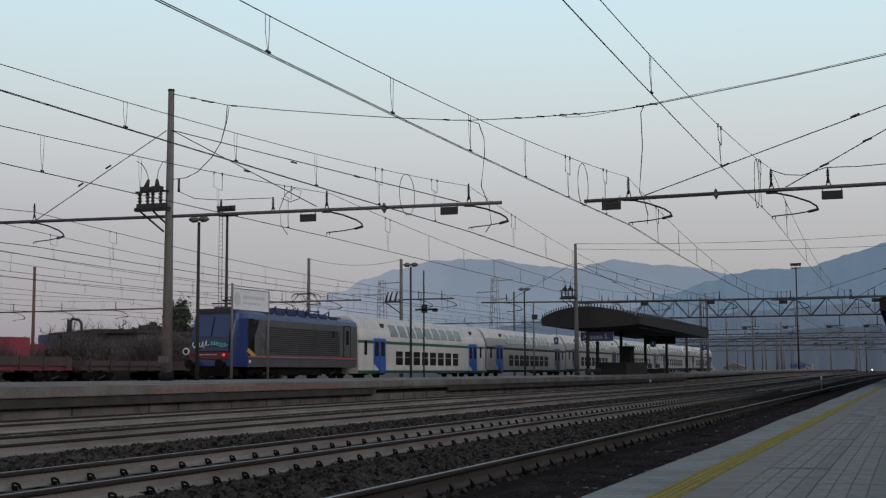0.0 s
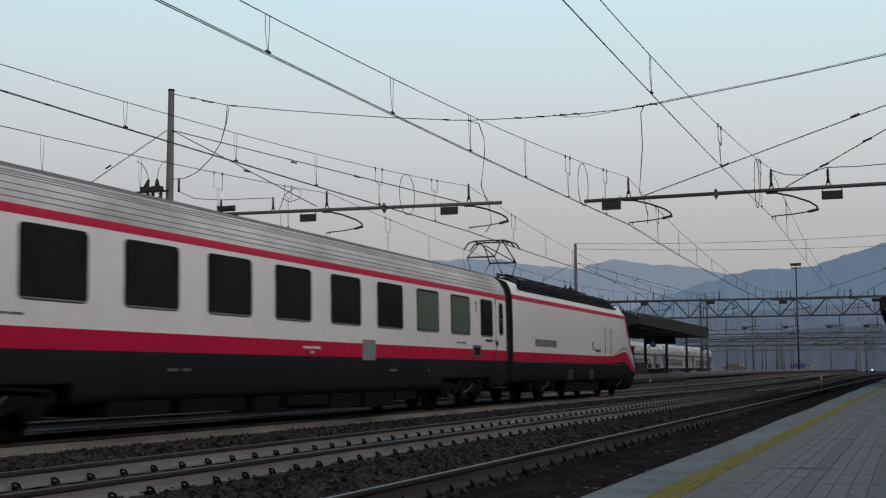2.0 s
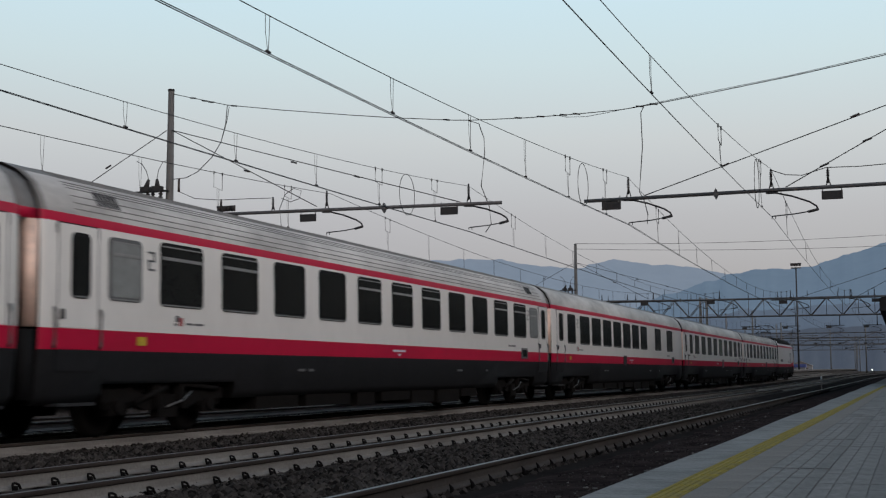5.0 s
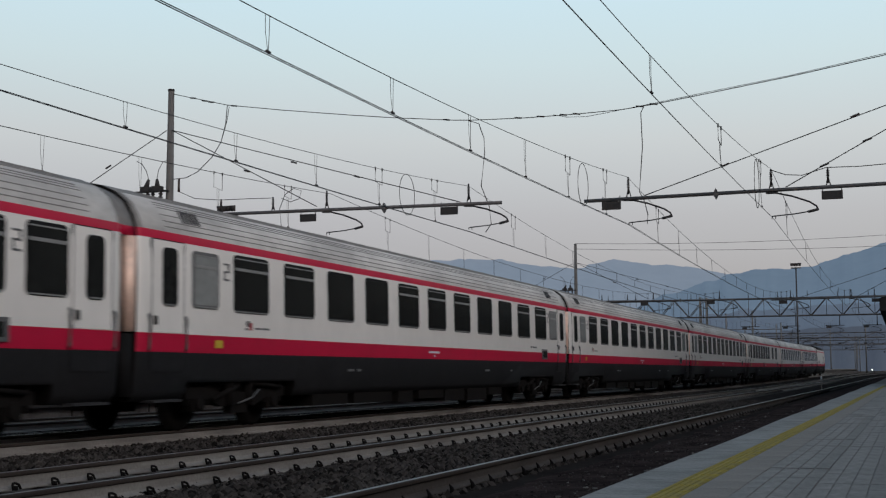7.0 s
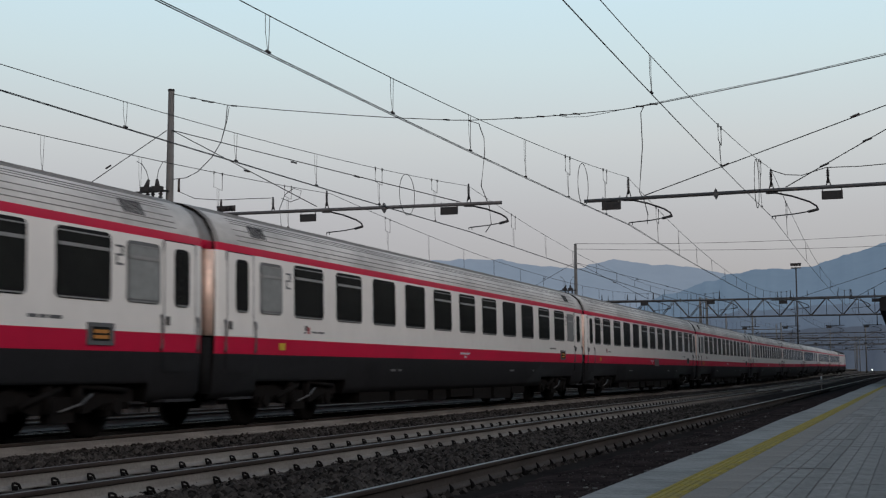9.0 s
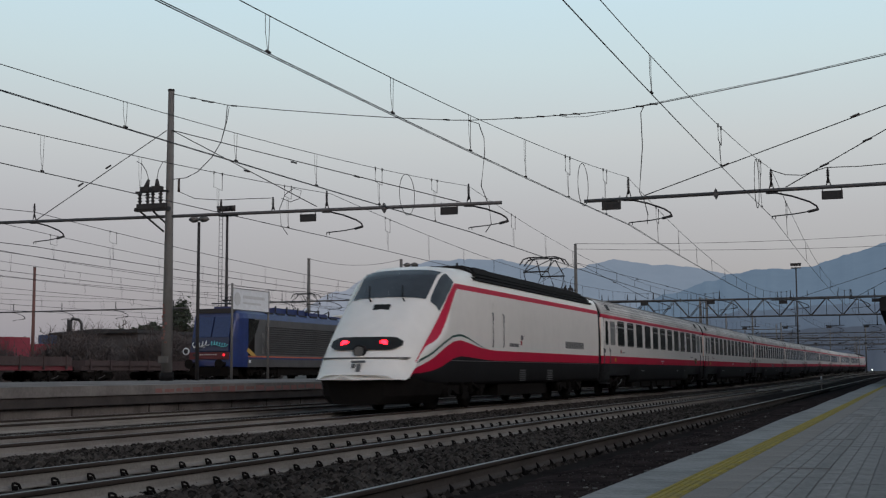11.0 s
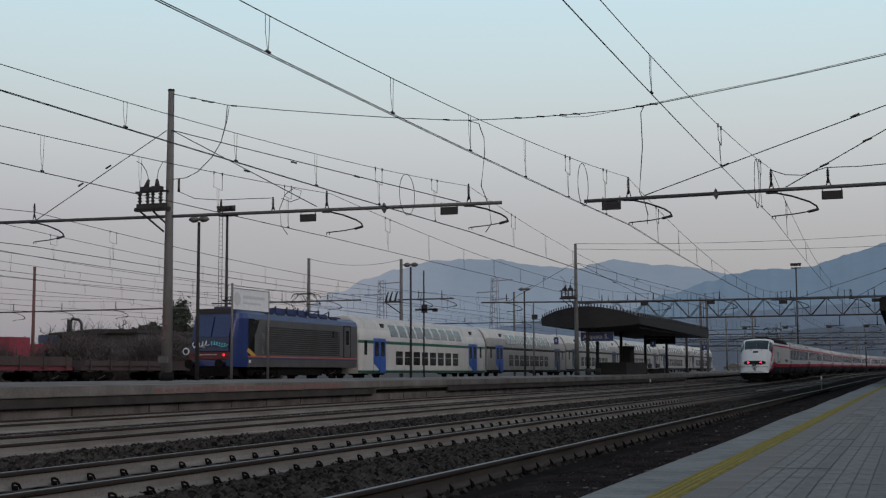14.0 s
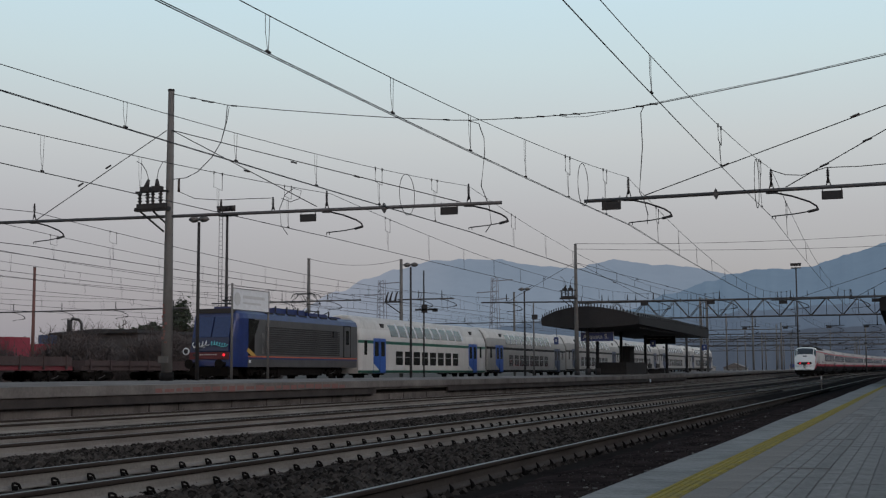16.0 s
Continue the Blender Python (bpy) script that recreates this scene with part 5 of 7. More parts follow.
overhead_line(TRACK_N, SUPPORTS, "dark catenary wires over the platform line", r=0.008, c_sag=0.27, mess_dx=0.06, skip=2)
overhead_line(TRACK_M, SUPPORTS, "dark catenary wires over the middle line", double=True, r=0.0085, c_sag=0.27, mess_dx=0.05)
overhead_line(TRACK_P, SUPPORTS, "dark catenary wires over the express line", double=True, r=0.0085, c_sag=0.13)
overhead_line(TRACK_Q, SUPPORTS, "thin catenary wires over the island line", mess_s=0.85, r=0.011, c_sag=0.05)
for cx, zc in ((-28.2, 5.35), (TRACK_L, 5.9), (-39.5, 5.9), (-44.5, 6.25), (-50.0, 6.25), (-56.6, 5.85), (-62.2, 5.85)):
    overhead_line(cx, [-15, 36.3 if cx > -30 else 40.0, 92.0, 150.0, 206.0], "thin catenary wires over the yard sidings", mess_s=0.7, z_c=zc, z_m=zc + 1.2, r=0.013)


def insulator_post(parent, x, y, z, h=0.62):
    def mk():
        b = bmesh.new()
        tube(b, [(-0.06, 0, 0), (0, 0, h * 0.55)], 0.016, 5)
        tube(b, [(0.08, 0, 0), (0, 0, h * 0.55)], 0.016, 5)
        tube(b, [(0, 0, h * 0.2), (0, 0, h)], 0.026, 7)
        for k in range(5):
            tube(b, [(0, 0, h * (0.5 + 0.08 * k)), (0, 0, h * (0.53 + 0.08 * k))], 0.045, 8)
        return b
    return piece("post_insulator", ("post", h), mk, DARK, parent, pose(x, y, z))


def steady_arm(parent, x, y, z, w=1.25, drop=0.80):
    """Curved arm that holds the contact wire below the boom."""
    def mk():
        b = bmesh.new()
        tube(b, [(-0.15, 0, -0.06), (0.18, 0, -0.07)], 0.03, 6)
        tube(b, [(0.1, 0, -0.06), (w * 0.45, 0, -0.18), (w * 0.82, 0, -0.36), (w * 0.96, 0, -0.48), (w, 0, -0.60)], 0.026, 7)
        tube(b, [(w, 0, -0.58), (w * 0.78, 0, -0.64)], 0.04, 7)
        tube(b, [(w * 0.9, 0, -0.61), (w * 0.5, 0, -0.68), (0.02, 0, -0.72), (0.0, 0, -0.74), (0, 0, -drop)], 0.018, 6)
        tube(b, [(0.10, 0, -0.71), (0.10, 0, -drop)], 0.012, 5)
        return b
    return piece("steady_arm", ("arm", w, drop), mk, DARK, parent, pose(x, y, z))


def number_plate(parent, x, y, z):
    def mk():
        b = bmesh.new()
        box(b, -0.28, 0.28, -0.02, 0.02, -0.24, 0.0)
        for s in (-0.25, 0.25):
            tube(b, [(s, 0, 0), (s, 0, 0.16)], 0.012, 5)
        return b
    return piece("hanging_plate", "plate", mk, DARK, parent, pose(x, y, z))


def mast(x, y, h, z0, label, r0=0.185, r1=0.10):
    m = thing("catenary_mast", pose(x, y, z0), label, "catenary mast", "catenary masts")
    part("pole", tb([(0, 0, 0), (0, 0, h * 0.45), (0, 0, h)], r0, 14, r1), POLE, m)
    part("base_collar", tb([(0, 0, -0.02), (0, 0, 0.28)], r0 * 1.10, 14), DARK, m, "black tarred foot")
    part("cap", tb([(0, 0, h), (0, 0, h + 0.06)], r1 * 1.12, 12), DARK, m)
    return m


def support(y, first):
    lf = lift(y)
    m = mast(-22.8, y, 9.66, 0.72 + lf, "tall grey steel mast with switch gear on the island platform")
    # left boom, through the mast
    bl = thing("boom", None, "long steel tube boom carrying the wires across the tracks", "catenary boom", "catenary booms")
    part("tube", tb([(-30.2, y, 6.25 + lf), (-22.8, y, 6.15 + lf), (-11.25, y, 6.04 + lf)], 0.055, 10), GALV, bl)
    for s in (-1, 1):
        part("stay_wire", tb([(-22.8 + s * 0.1, y - 0.1, 9.03 + lf), (-22.8 + s * 5.4, y, 6.22 + lf)], 0.015, 5), WIRE, bl)
    part("stay_wire", tb([(-22.7, y - 0.1, 9.03 + lf), (-12.56, y, 6.12 + lf)], 0.015, 5), WIRE, bl)
    for x, z in ((-26.3, 7.4), (-25.2, 7.95), (-19.9, 7.5), (-18.2, 7.68), (-16.0, 7.1)):
        part("stay_insulator", tb([(x - 0.10, y - 0.03, z + lf + (0.05 if x < -22.8 else 0.03) * (-1 if x < -22.8 else 1)), (x + 0.10, y - 0.03, z + lf - (0.05 if x < -22.8 else 0.03) * (-1 if x < -22.8 else 1))], 0.03, 7), DARK, bl)
    for x, z in ((-28.2, 6.23), (TRACK_Q - 0.15, 6.09), (TRACK_P, 6.05)):
        insulator_post(bl, x, y, z + lf)
        steady_arm(bl, x, y, z + lf)
    insulator_post(bl, -18.95, y, 6.1 + lf, 0.5)
    insulator_post(bl, -20.85, y, 6.12 + lf, 0.5)
    for x in (-17.7, -12.93):
        number_plate(bl, x, y, 5.99 + lf)
    part("marker", tb([(-15.08, y, 6.06 - 0.14 + lf), (-15.08, y, 6.06 + lf), (-15.08, y, 6.20 + lf)], 0.02, 4, 0.02), GALV, bl)
    part("marker_plate", (lambda b: (loft(b, [[(-15.08 + s * 0.09 * math.cos(a), y + o, 6.06 + lf + 0.16 * math.sin(a)) for a in [k * math.pi / 2 for k in range(4)] for s in (1,)] for o in (-0.06, 0.06)], smooth=False), b)[1])(bmesh.new()), GALV, bl)
    # right boom, held from a mast on the platform outside the view
    br = thing("boom", None, "steel tube boom over the platform-side tracks", "catenary boom", "catenary booms")
    part("tube", tb([(-8.7, y, 5.95 + lf), (4.6, y, 6.06 + lf)], 0.055, 10), GALV, br)
    part("stay_wire", tb([(4.4, y - 0.1, 9.65 + lf), (-6.93, y, 6.03 + lf)], 0.015, 5), WIRE, br)
    part("stay_wire", tb([(4.4, y - 0.1, 10.0 + lf), (-2.96, y, 6.06 + lf)], 0.015, 5), WIRE, br)
    for x, z in ((-1.05, 7.95), (-0.75, 7.25), (-1.9, 6.62), (-4.6, 6.78)):
        part("stay_insulator", tb([(x - 0.12, y - 0.03, z + lf - 0.045), (x + 0.12, y - 0.03, z + lf + 0.045)], 0.03, 7), DARK, br)
    for x in (TRACK_M + 0.07, TRACK_N + 0.05):
        insulator_post(br, x, y, 5.97 + lf)
        steady_arm(br, x, y, 5.98 + lf)
    insulator_post(br, -1.82, y, 6.0 + lf, 0.55)
    for x in (-7.9, -1.72):
        number_plate(br, x, y, 5.90 + lf)
    part("marker_plate", (lambda b: (loft(b, [[(-4.88 + 0.09 * math.cos(a), y + o, 5.97 + lf + 0.16 * math.sin(a)) for a in [k * math.pi / 2 for k in range(4)]] for o in (-0.06, 0.06)], smooth=False), b)[1])(bmesh.new()), GALV, br)
    mast(4.6, y, 10.0, 0.24 + lf, "tall grey steel mast on the platform behind the view")
    # switch gear
    sw = thing("pole_switch", None, "pole-mounted line switch with two bushings and insulators", "switch gear", "pole switches")
    b = bmesh.new()
    for x in (-23.85, -23.55, -23.35, -23.05):
        tube(b, [(x, y - 0.15, 6.45 + lf), (x, y - 0.15, 7.0 + lf)], 0.045, 7)
        for k in range(4):
            tube(b, [(x, y - 0.15, 6.55 + 0.11 * k + lf), (x, y - 0.15, 6.59 + 0.11 * k + lf)], 0.075, 8)
    tagged(part("insulator_set", b, DARK, sw), kind="stuff")
    b = bmesh.new()
    box(b, -24.0, -22.7, y - 0.25, y - 0.05, 6.34 + lf, 6.46 + lf)
    box(b, -23.9, -22.8, y - 0.28, y - 0.02, 6.40 + lf, 6.58 + lf)
    tube(b, [(-23.9, y - 0.15, 6.4 + lf), (-23.0, y, 5.65 + lf)], 0.035, 6)
    tube(b, [(-23.4, y - 0.15, 6.4 + lf), (-22.9, y, 5.9 + lf)], 0.035, 6)
    part("bracket", b, DARK, sw)
    b = bmesh.new()
    for x, lean in ((-23.62, 0.10), (-23.18, -0.02)):
        box(b, x - 0.17, x + 0.17, y - 0.26, y - 0.04, 6.98 + lf, 7.16 + lf)
        tube(b, [(x, y - 0.15, 7.12 + lf), (x + lean, y - 0.15, 7.40 + lf)], 0.10, 8, 0.045)
    box(b, -24.0, -22.75, y - 0.2, y - 0.1, 6.96 + lf, 7.02 + lf)
    part("housing", b, DARK, sw)
    part("lead", tb([(-23.52, y - 0.15, 7.4 + lf), (-23.62, y - 0.15, 7.7 + lf), (-23.8, y - 0.15, 7.95 + lf), (-24.0, y - 0.15, 8.05 + lf)], 0.012, 5), WIRE, sw)
    part("lead", tb([(-23.2, y - 0.15, 7.4 + lf), (-23.15, y - 0.15, 7.7 + lf), (-23.0, y - 0.15, 7.95 + lf), (-22.85, y - 0.1, 8.03 + lf)], 0.012, 5), WIRE, sw)
    if not first:
        return
    # feeder across all tracks, with its down leads and jumpers
    fd = thing("cross_feeder", None, "sagging feeder cable across the tracks with down leads", "cable")
    P = lambda pts: [(x, y - 0.02, z) for x, z in pts]
    part("cable", tb(P([(-22.7, 10.27), (-21.78, 10.03), (-20.65, 9.74), (-18.64, 9.42), (-16.24, 9.08), (-14.7, 8.88), (-12.82, 8.67), (-12.13, 8.62), (-10.48, 8.57), (-8.91, 8.57), (-7.55, 8.60), (-6.5, 8.70), (-5.08, 8.88), (-2.72, 9.19), (-0.18, 9.58), (4.6, 10.3)]), 0.013, 6), WIRE, fd)
    part("second_cable", tb(P([(-9.6, 8.60), (-9.2, 8.50), (-8.6, 8.47), (-7.9, 8.55), (-7.55, 8.60), (-6.5, 8.73), (-5.08, 8.92), (-2.72, 9.22), (-0.18, 9.62)]), 0.008, 5), WIRE, fd)
    for a in ((-21.95, 10.07), (-21.5, 9.94), (-21.25, 9.88), (-20.4, 9.69), (-13.0, 8.69), (-10.7, 8.58), (-10.0, 8.57), (-9.3, 8.57), (-8.9, 8.57), (-7.0, 8.65), (-6.6, 8.69)):
        part("clamp", tb([(a[0] - 0.11, y - 0.02, a[1] + 0.02), (a[0] + 0.11, y - 0.02, a[1] - 0.01)], 0.026, 6), DARK, fd)
    part("down_lead", tb(P([(-20.65, 9.74), (-20.71, 9.11), (-20.87, 8.52), (-21.22, 8.02), (-21.74, 7.58), (-22.17, 7.41), (-22.75, 7.38)]), 0.014, 6), WIRE, fd)
    part("down_lead", tb(P([(-20.58, 9.72), (-20.64, 9.3), (-20.72, 9.0), (-20.87, 8.52)]), 0.010, 6), WIRE, fd)
    part("down_lead", tb(P([(-12.3, 8.62), (-11.95, 8.5), (-11.79, 8.04), (-11.77, 7.6), (-11.89, 6.57), (-11.64, 5.95), (-11.58, 5.40), (-11.76, 5.16)]), 0.014, 6), WIRE, fd)
    part("down_lead", tb(P([(-6.5, 8.7), (-6.88, 8.66), (-6.98, 8.47), (-6.95, 7.47), (-7.02, 6.64), (-7.06, 6.14), (-6.93, 5.89), (-6.83, 5.47), (-6.85, 5.2)]), 0.014, 6), WIRE, fd)
    part("jumper", tb(P([(-22.5, 6.99), (-21.83, 6.7), (-20.88, 6.60), (-19.84, 6.59), (-18.98, 6.57)]), 0.012, 6), WIRE, fd)
    part("jumper", tb(P([(-18.4, 5.35), (-18.64, 5.66), (-18.70, 6.21), (-18.51, 6.66), (-18.21, 6.84), (-17.93, 6.75), (-18.01, 6.5), (-18.31, 6.41), (-18.65, 6.55)]), 0.012, 6), WIRE, fd)
    part("jumper", tb(P([(-3.33, 6.56), (-2.95, 6.41), (-2.5, 6.37), (-1.86, 6.55), (-1.0, 6.53), (-0.2, 6.56), (4.6, 6.9)]), 0.013, 6), WIRE, fd)
    part("lead_insulator", tb(P([(-22.44, 6.95), (-22.44, 7.40)]), 0.04, 8), INSUL, fd)
    # equalising loops between messenger and contact wire
    for cx, yy, zt, zb in ((TRACK_P, 31.2, 6.22, 5.12), (TRACK_M, 31.0, 6.18, 5.1), (TRACK_N, 33.0, 6.36, 5.1)):
        part("loop", tb([(cx + 0.0, yy + 0.55 * math.sin(a), (zt + zb) / 2 + (zt - zb) / 2 * math.cos(a)) for a in [k * math.pi / 10 for k in range(21)]], 0.009, 5), WIRE, fd)


support(36.3, True)
support(92.0, False)


# ---------------------------------------------------------------- lattice portal across the station
def portal(y, x0, x1, zb, zt, legs, label, r=0.09, panel=3.3):
    lf = lift(y)
    x0, x1, legs = x0 + bend(y), x1 + bend(y), [x + bend(y) for x in legs]
    p = thing("lattice_portal", None, label, "catenary portal", "lattice portals")
    for z, rr in ((zb, r), (zt, r * 1.2)):
        part("chord", tb([(x0, y, z + lf), (x1, y, z + lf)], rr, 6), GALV, p)
        part("chord", tb([(x0, y + 1.0, z + lf), (x1, y + 1.0, z + lf)], rr * 0.8, 6), GALV, p)
    n = int((x1 - x0) / panel)
    br = None
    for k in range(n):
        xa = x0 + k * panel
        up = k % 2 == 0
        for yy in (0.0, 1.0):
            part("brace", tb([(xa, y + yy, (zb if up else zt) + lf), (xa + panel, y + yy, (zt if up else zb) + lf)], r * 0.5, 5), GALV, p)
        part("brace", tb([(xa, y, zt + lf), (xa, y, zb + lf)], r * 0.4, 5), GALV, p)
    for x in legs:
        for dx in (-0.38, 0.38):
            for dy in (0.0, 1.0):
                part("leg_post", tb([(x + dx, y + dy, lf - 0.4), (x + dx, y + dy, zt + 0.3 + lf)], r * 0.85, 6), POLE, p)
        for k in range(9):
            z = 0.4 + k * zt / 9
            part("leg_brace", tb([(x - 0.38, y, z + lf), (x + 0.38, y, z + zt / 18 + lf), (x - 0.38, y, z + zt / 9 + lf)], r * 0.4, 5), POLE, p)
    rr = random.Random(int(y))
    for k in range(16):
        x = x0 + 1.0 + k * (x1 - x0 - 2) / 15
        insulator_post(p, x, y, zt + lf, 0.8)
    for cx in [c + bend(y) for c in (TRACK_N, TRACK_M, TRACK_P, TRACK_Q)]:
        part("drop_post", tb([(cx + 0.6, y, zb + lf), (cx + 0.6, y, 5.9 + lf)], r * 0.6, 5), DARK, p)
        part("drop_bar", tb([(cx - 1.0, y, 5.95 + lf), (cx + 1.1, y, 5.95 + lf)], r * 0.45, 5), DARK, p)
        number_plate(p, cx - 0.6, y, 5.9 + lf)
        steady_arm(p, cx - 0.2, y, 5.9 + lf)
    return p


portal(152.0, -38.0, 14.0, 7.15, 9.2, (-22.3, 10.5), "grey lattice steel portal spanning all the tracks", panel=1.75)
portal(330.0, -60.0, 26.0, 6.6, 8.4, (-33.0, -14.9, 9.0), "distant grey lattice portal over the station throat", panel=5.0, r=0.10)
portal(420.0, -90.0, 30.0, 6.6, 8.4, (-50.0, -26.0, -5.4, 12.0), "distant grey lattice portal in the haze", panel=6.0, r=0.11)
portal(262.0, -50.0, 20.0, 6.4, 7.9, (-27.5, 6.0), "distant lattice portal with thin braces", panel=4.0, r=0.08)


# ---------------------------------------------------------------- island platform furniture
def platform_lamp(y):
    z0 = 0.72 + lift(y)
    la = thing("platform_lamp", pose(-22.8, y, z0), "slim dark lamp post with two oval lamp heads", "lamp post", "lamp posts on the island platform")
    part("post", tb([(0, 0, 0), (0, 0, 2.4), (0, 0, 5.45)], 0.07, 8, 0.05), DARK, la)
    for s in (-1, 1):
        b = bmesh.new()
        rings = []
        for k in range(7):
            u = k / 6
            w = 0.17 * math.sin(math.pi * (0.12 + 0.8 * u)) + 0.02
            rings.append([(s * (0.02 + 0.36 * u), w * math.cos(a) * 0.9, 5.55 + 0.6 * w * math.sin(a)) for a in [q * math.pi / 4 for q in range(8)]])
        loft(b, rings)
        part("lamp_head", b, POLE, la)
    return la


for yy in (38.2, 58.3, 78.3):
    platform_lamp(yy)


def slim_post(x, y, h, label, material, r=0.045, plates=()):
    p = thing("slim_post", pose(x, y, 0.70 + lift(y)), label, "post", "posts on the island platform")
    part("pole", tb([(0, 0, 0), (0, 0, h)], r, 8, r * 0.8), material, p)
    for (a, b2, c, d, mm) in plates:
        part("plate", bx(a, b2, -0.05, 0.03, c, d), mm, p)
    part("foot", bx(-0.12, 0.12, -0.12, 0.12, 0.0, 0.03), DARK, p)
    return p


slim_post(-24.5, 43.6, 3.75, "slim pale post of a notice board frame", POLE, 0.055)
slim_post(-24.5, 46.6, 3.6, "slim pale post of a notice board frame", POLE, 0.055)
nb = thing("notice_board", pose(-24.5, 43.6, 3.4), "pale weathered notice board on two slim posts", "notice board")
part("panel", bx(-0.03, 0.03, 0.03, 2.95, 0.05, 0.86), BOARDPALE, nb)
part("frame", bx(-0.045, 0.045, 0.0, 2.98, 0.02, 0.05), GALV, nb)
part("frame", bx(-0.045, 0.045, 0.0, 2.98, 0.86, 0.88), GALV, nb)
part("emblem", tb([(0.028, 0.35, 0.45), (0.036, 0.35, 0.45)], 0.26, 18), PALEMARK, nb)
part("text_bar", bx(0.028, 0.034, 0.8, 2.6, 0.50, 0.62), PALEMARK, nb)
part("text_bar", bx(0.028, 0.034, 0.8, 2.3, 0.28, 0.36), PALEMARK, nb)
slim_post(-24.5, 64.6, 5.8, "tall thin pole with a loudspeaker bracket", DARK, 0.05, ((-0.5, 0.75, 3.62, 3.72, DARK), (-0.12, 0.2, 3.5, 3.95, DARK), (0.5, 0.8, 3.55, 3.7, DARK)))
slim_post(-24.5, 86.4, 5.2, "thin pole with a round loudspeaker", POLE, 0.06, ((-0.12, 0.28, 3.95, 4.3, DARK),))
# mast details
mg = thing("mast_marking", None, "red sprayed marks and a grey cable box on a mast", "marking")
b = bmesh.new()
rq = random.Random(2)
for k in range(11):
    z = 1.95 + k * 0.12
    xa = -22.86 + rq.uniform(-0.05, 0.06)
    box(b, xa, xa + rq.uniform(0.03, 0.10), 36.3 - 0.19, 36.3 - 0.172, z, z + rq.uniform(0.05, 0.11))
part("red_spray_bars", b, PAINT_R, mg)
part("foot_collar", tb([(-22.8, 36.3, 0.72), (-22.8, 36.3, 1.0)], 0.225, 14), RUBBER, mg, "black painted collar at the foot")
part("cable_box", bx(-22.98, -22.62, 36.06, 36.14, 1.30, 1.52), POLE, mg)


# ---------------------------------------------------------------- canopy
def canopy(x0, x1, y0, y1, zb, label, tall=1.0, spikes=True, columns=True, bow=3.0):
    """Wide station canopy with a curved roof and a deep brown fascia bowed out at its ends."""
    c = thing("platform_canopy", None, label, "platform canopy", "station canopies")
    w = x1 - x0
    xm = (x0 + x1) / 2

    def top(u):
        return zb + 0.85 + 0.75 * (1 - (2 * u - 1) ** 2)

    n = 18
    # outline in plan: bowed near end
    rings = []
    for k in range(n + 1):
        u = k / n
        x = x0 + w * u
        yn = y0 - bow * math.sin(math.pi * u) * 0.6
        lf0, lf1 = lift(yn), lift(y1)
        rings.append([(x, yn, zb + lf0 + 0.28 * abs(2 * u - 1) ** 2), (x, yn - 0.15, top(u) + lf0), (x, (yn + y1) / 2, top(u) + 0.25 + lift((yn + y1) / 2)), (x, y1, top(u) + lf1), (x, y1, zb + lf1)])
    b = bmesh.new()
    loft(b, rings, smooth=False)
    part("roof", b, SHELTER, c, "dark brown metal roof and fascia")
    if spikes:
        b = bmesh.new()
        for k in range(34):
            u = (k + 0.5) / 34
            x = x0 + w * u
            yn = y0 - bow * math.sin(math.pi * u) * 0.6
            z = top(u) + lift(yn)
            box(b, x - 0.03, x + 0.03, yn - 0.1, yn, z - 0.02, z + 0.22)
        for k in range(40):
            y = y0 + (y1 - y0) * k / 40
            box(b, x1 - 0.08, x1 + 0.02, y - 0.05, y + 0.05, top(1) + lift(y) - 0.02, top(1) + lift(y) + 0.25)
            box(b, x1 - 0.05, x1 + 0.02, y + 0.3, y + 0.42, zb + lift(y) - 0.07, zb + lift(y) + 0.05)
        tagged(part("gutter_spikes", b, DARK, c), kind="stuff")
    if columns:
        for y in (87.9, 97.0, 105.8, 116.4, 127.5, 140.0):
            z0 = 0.72 + lift(y)
            yy = max(y, y0 - 1.2)
            col = part("column", tb([(xm + 0.1, yy, z0), (xm + 0.1, yy, z0 + 0.5)], 0.22, 8), SHELTER, c)
            part("shaft", tb([(xm + 0.1, yy, z0 + 0.5), (xm + 0.1, yy, zb + 0.6 + lift(yy))], 0.13, 8), SHELTER, col)
    return c


canopy(-26.3, -18.7, 95.0, 131.0, 4.25, "long dark canopy with a curved brown fascia over the island platform")
canopy(-1.05, 9.0, 64.0, 120.0, 3.55, "dark brown canopy over the near platform", spikes=False, columns=False, bow=1.2)
for y in (70.0, 84.0, 98.0, 112.0):
    cc = thing("canopy_column", pose(4.5, y, PZ + lift(y)), "dark steel column under the canopy", "column", "columns of the near canopy")
    part("shaft", tb([(0, 0, -0.02), (0, 0, 3.4)], 0.13, 8), SHELTER, cc)

# station name board under the canopy
sg = thing("station_sign", pose(-22.0, 95.2, 3.62 + lift(95)), "blue station name board with white letters", "sign")
part("board", bx(-1.26, 1.26, -0.04, 0.04, -0.33, 0.33), SIGNBLUE, sg)
part("border", bx(-1.28, 1.28, -0.03, 0.03, -0.35, 0.35), SIGNWHITE, sg)
txt = bpy.data.curves.new("sign_text", "FONT")
txt.body = "Arquata S."
txt.size = 0.47
txt.extrude = 0.004
txt.align_x, txt.align_y = "CENTER", "CENTER"
txo = new("lettering", txt)
txo.data.materials.append(SIGNWHITE)
txo.parent = sg
txo.matrix_basis = pose(-0.1, -0.05, 0, 90, 0, 0)
for s in (-1.2, 1.2):
    part("hanger", tb([(s, 0, 0.3), (s, 0, 1.0)], 0.025, 5), DARK, sg)

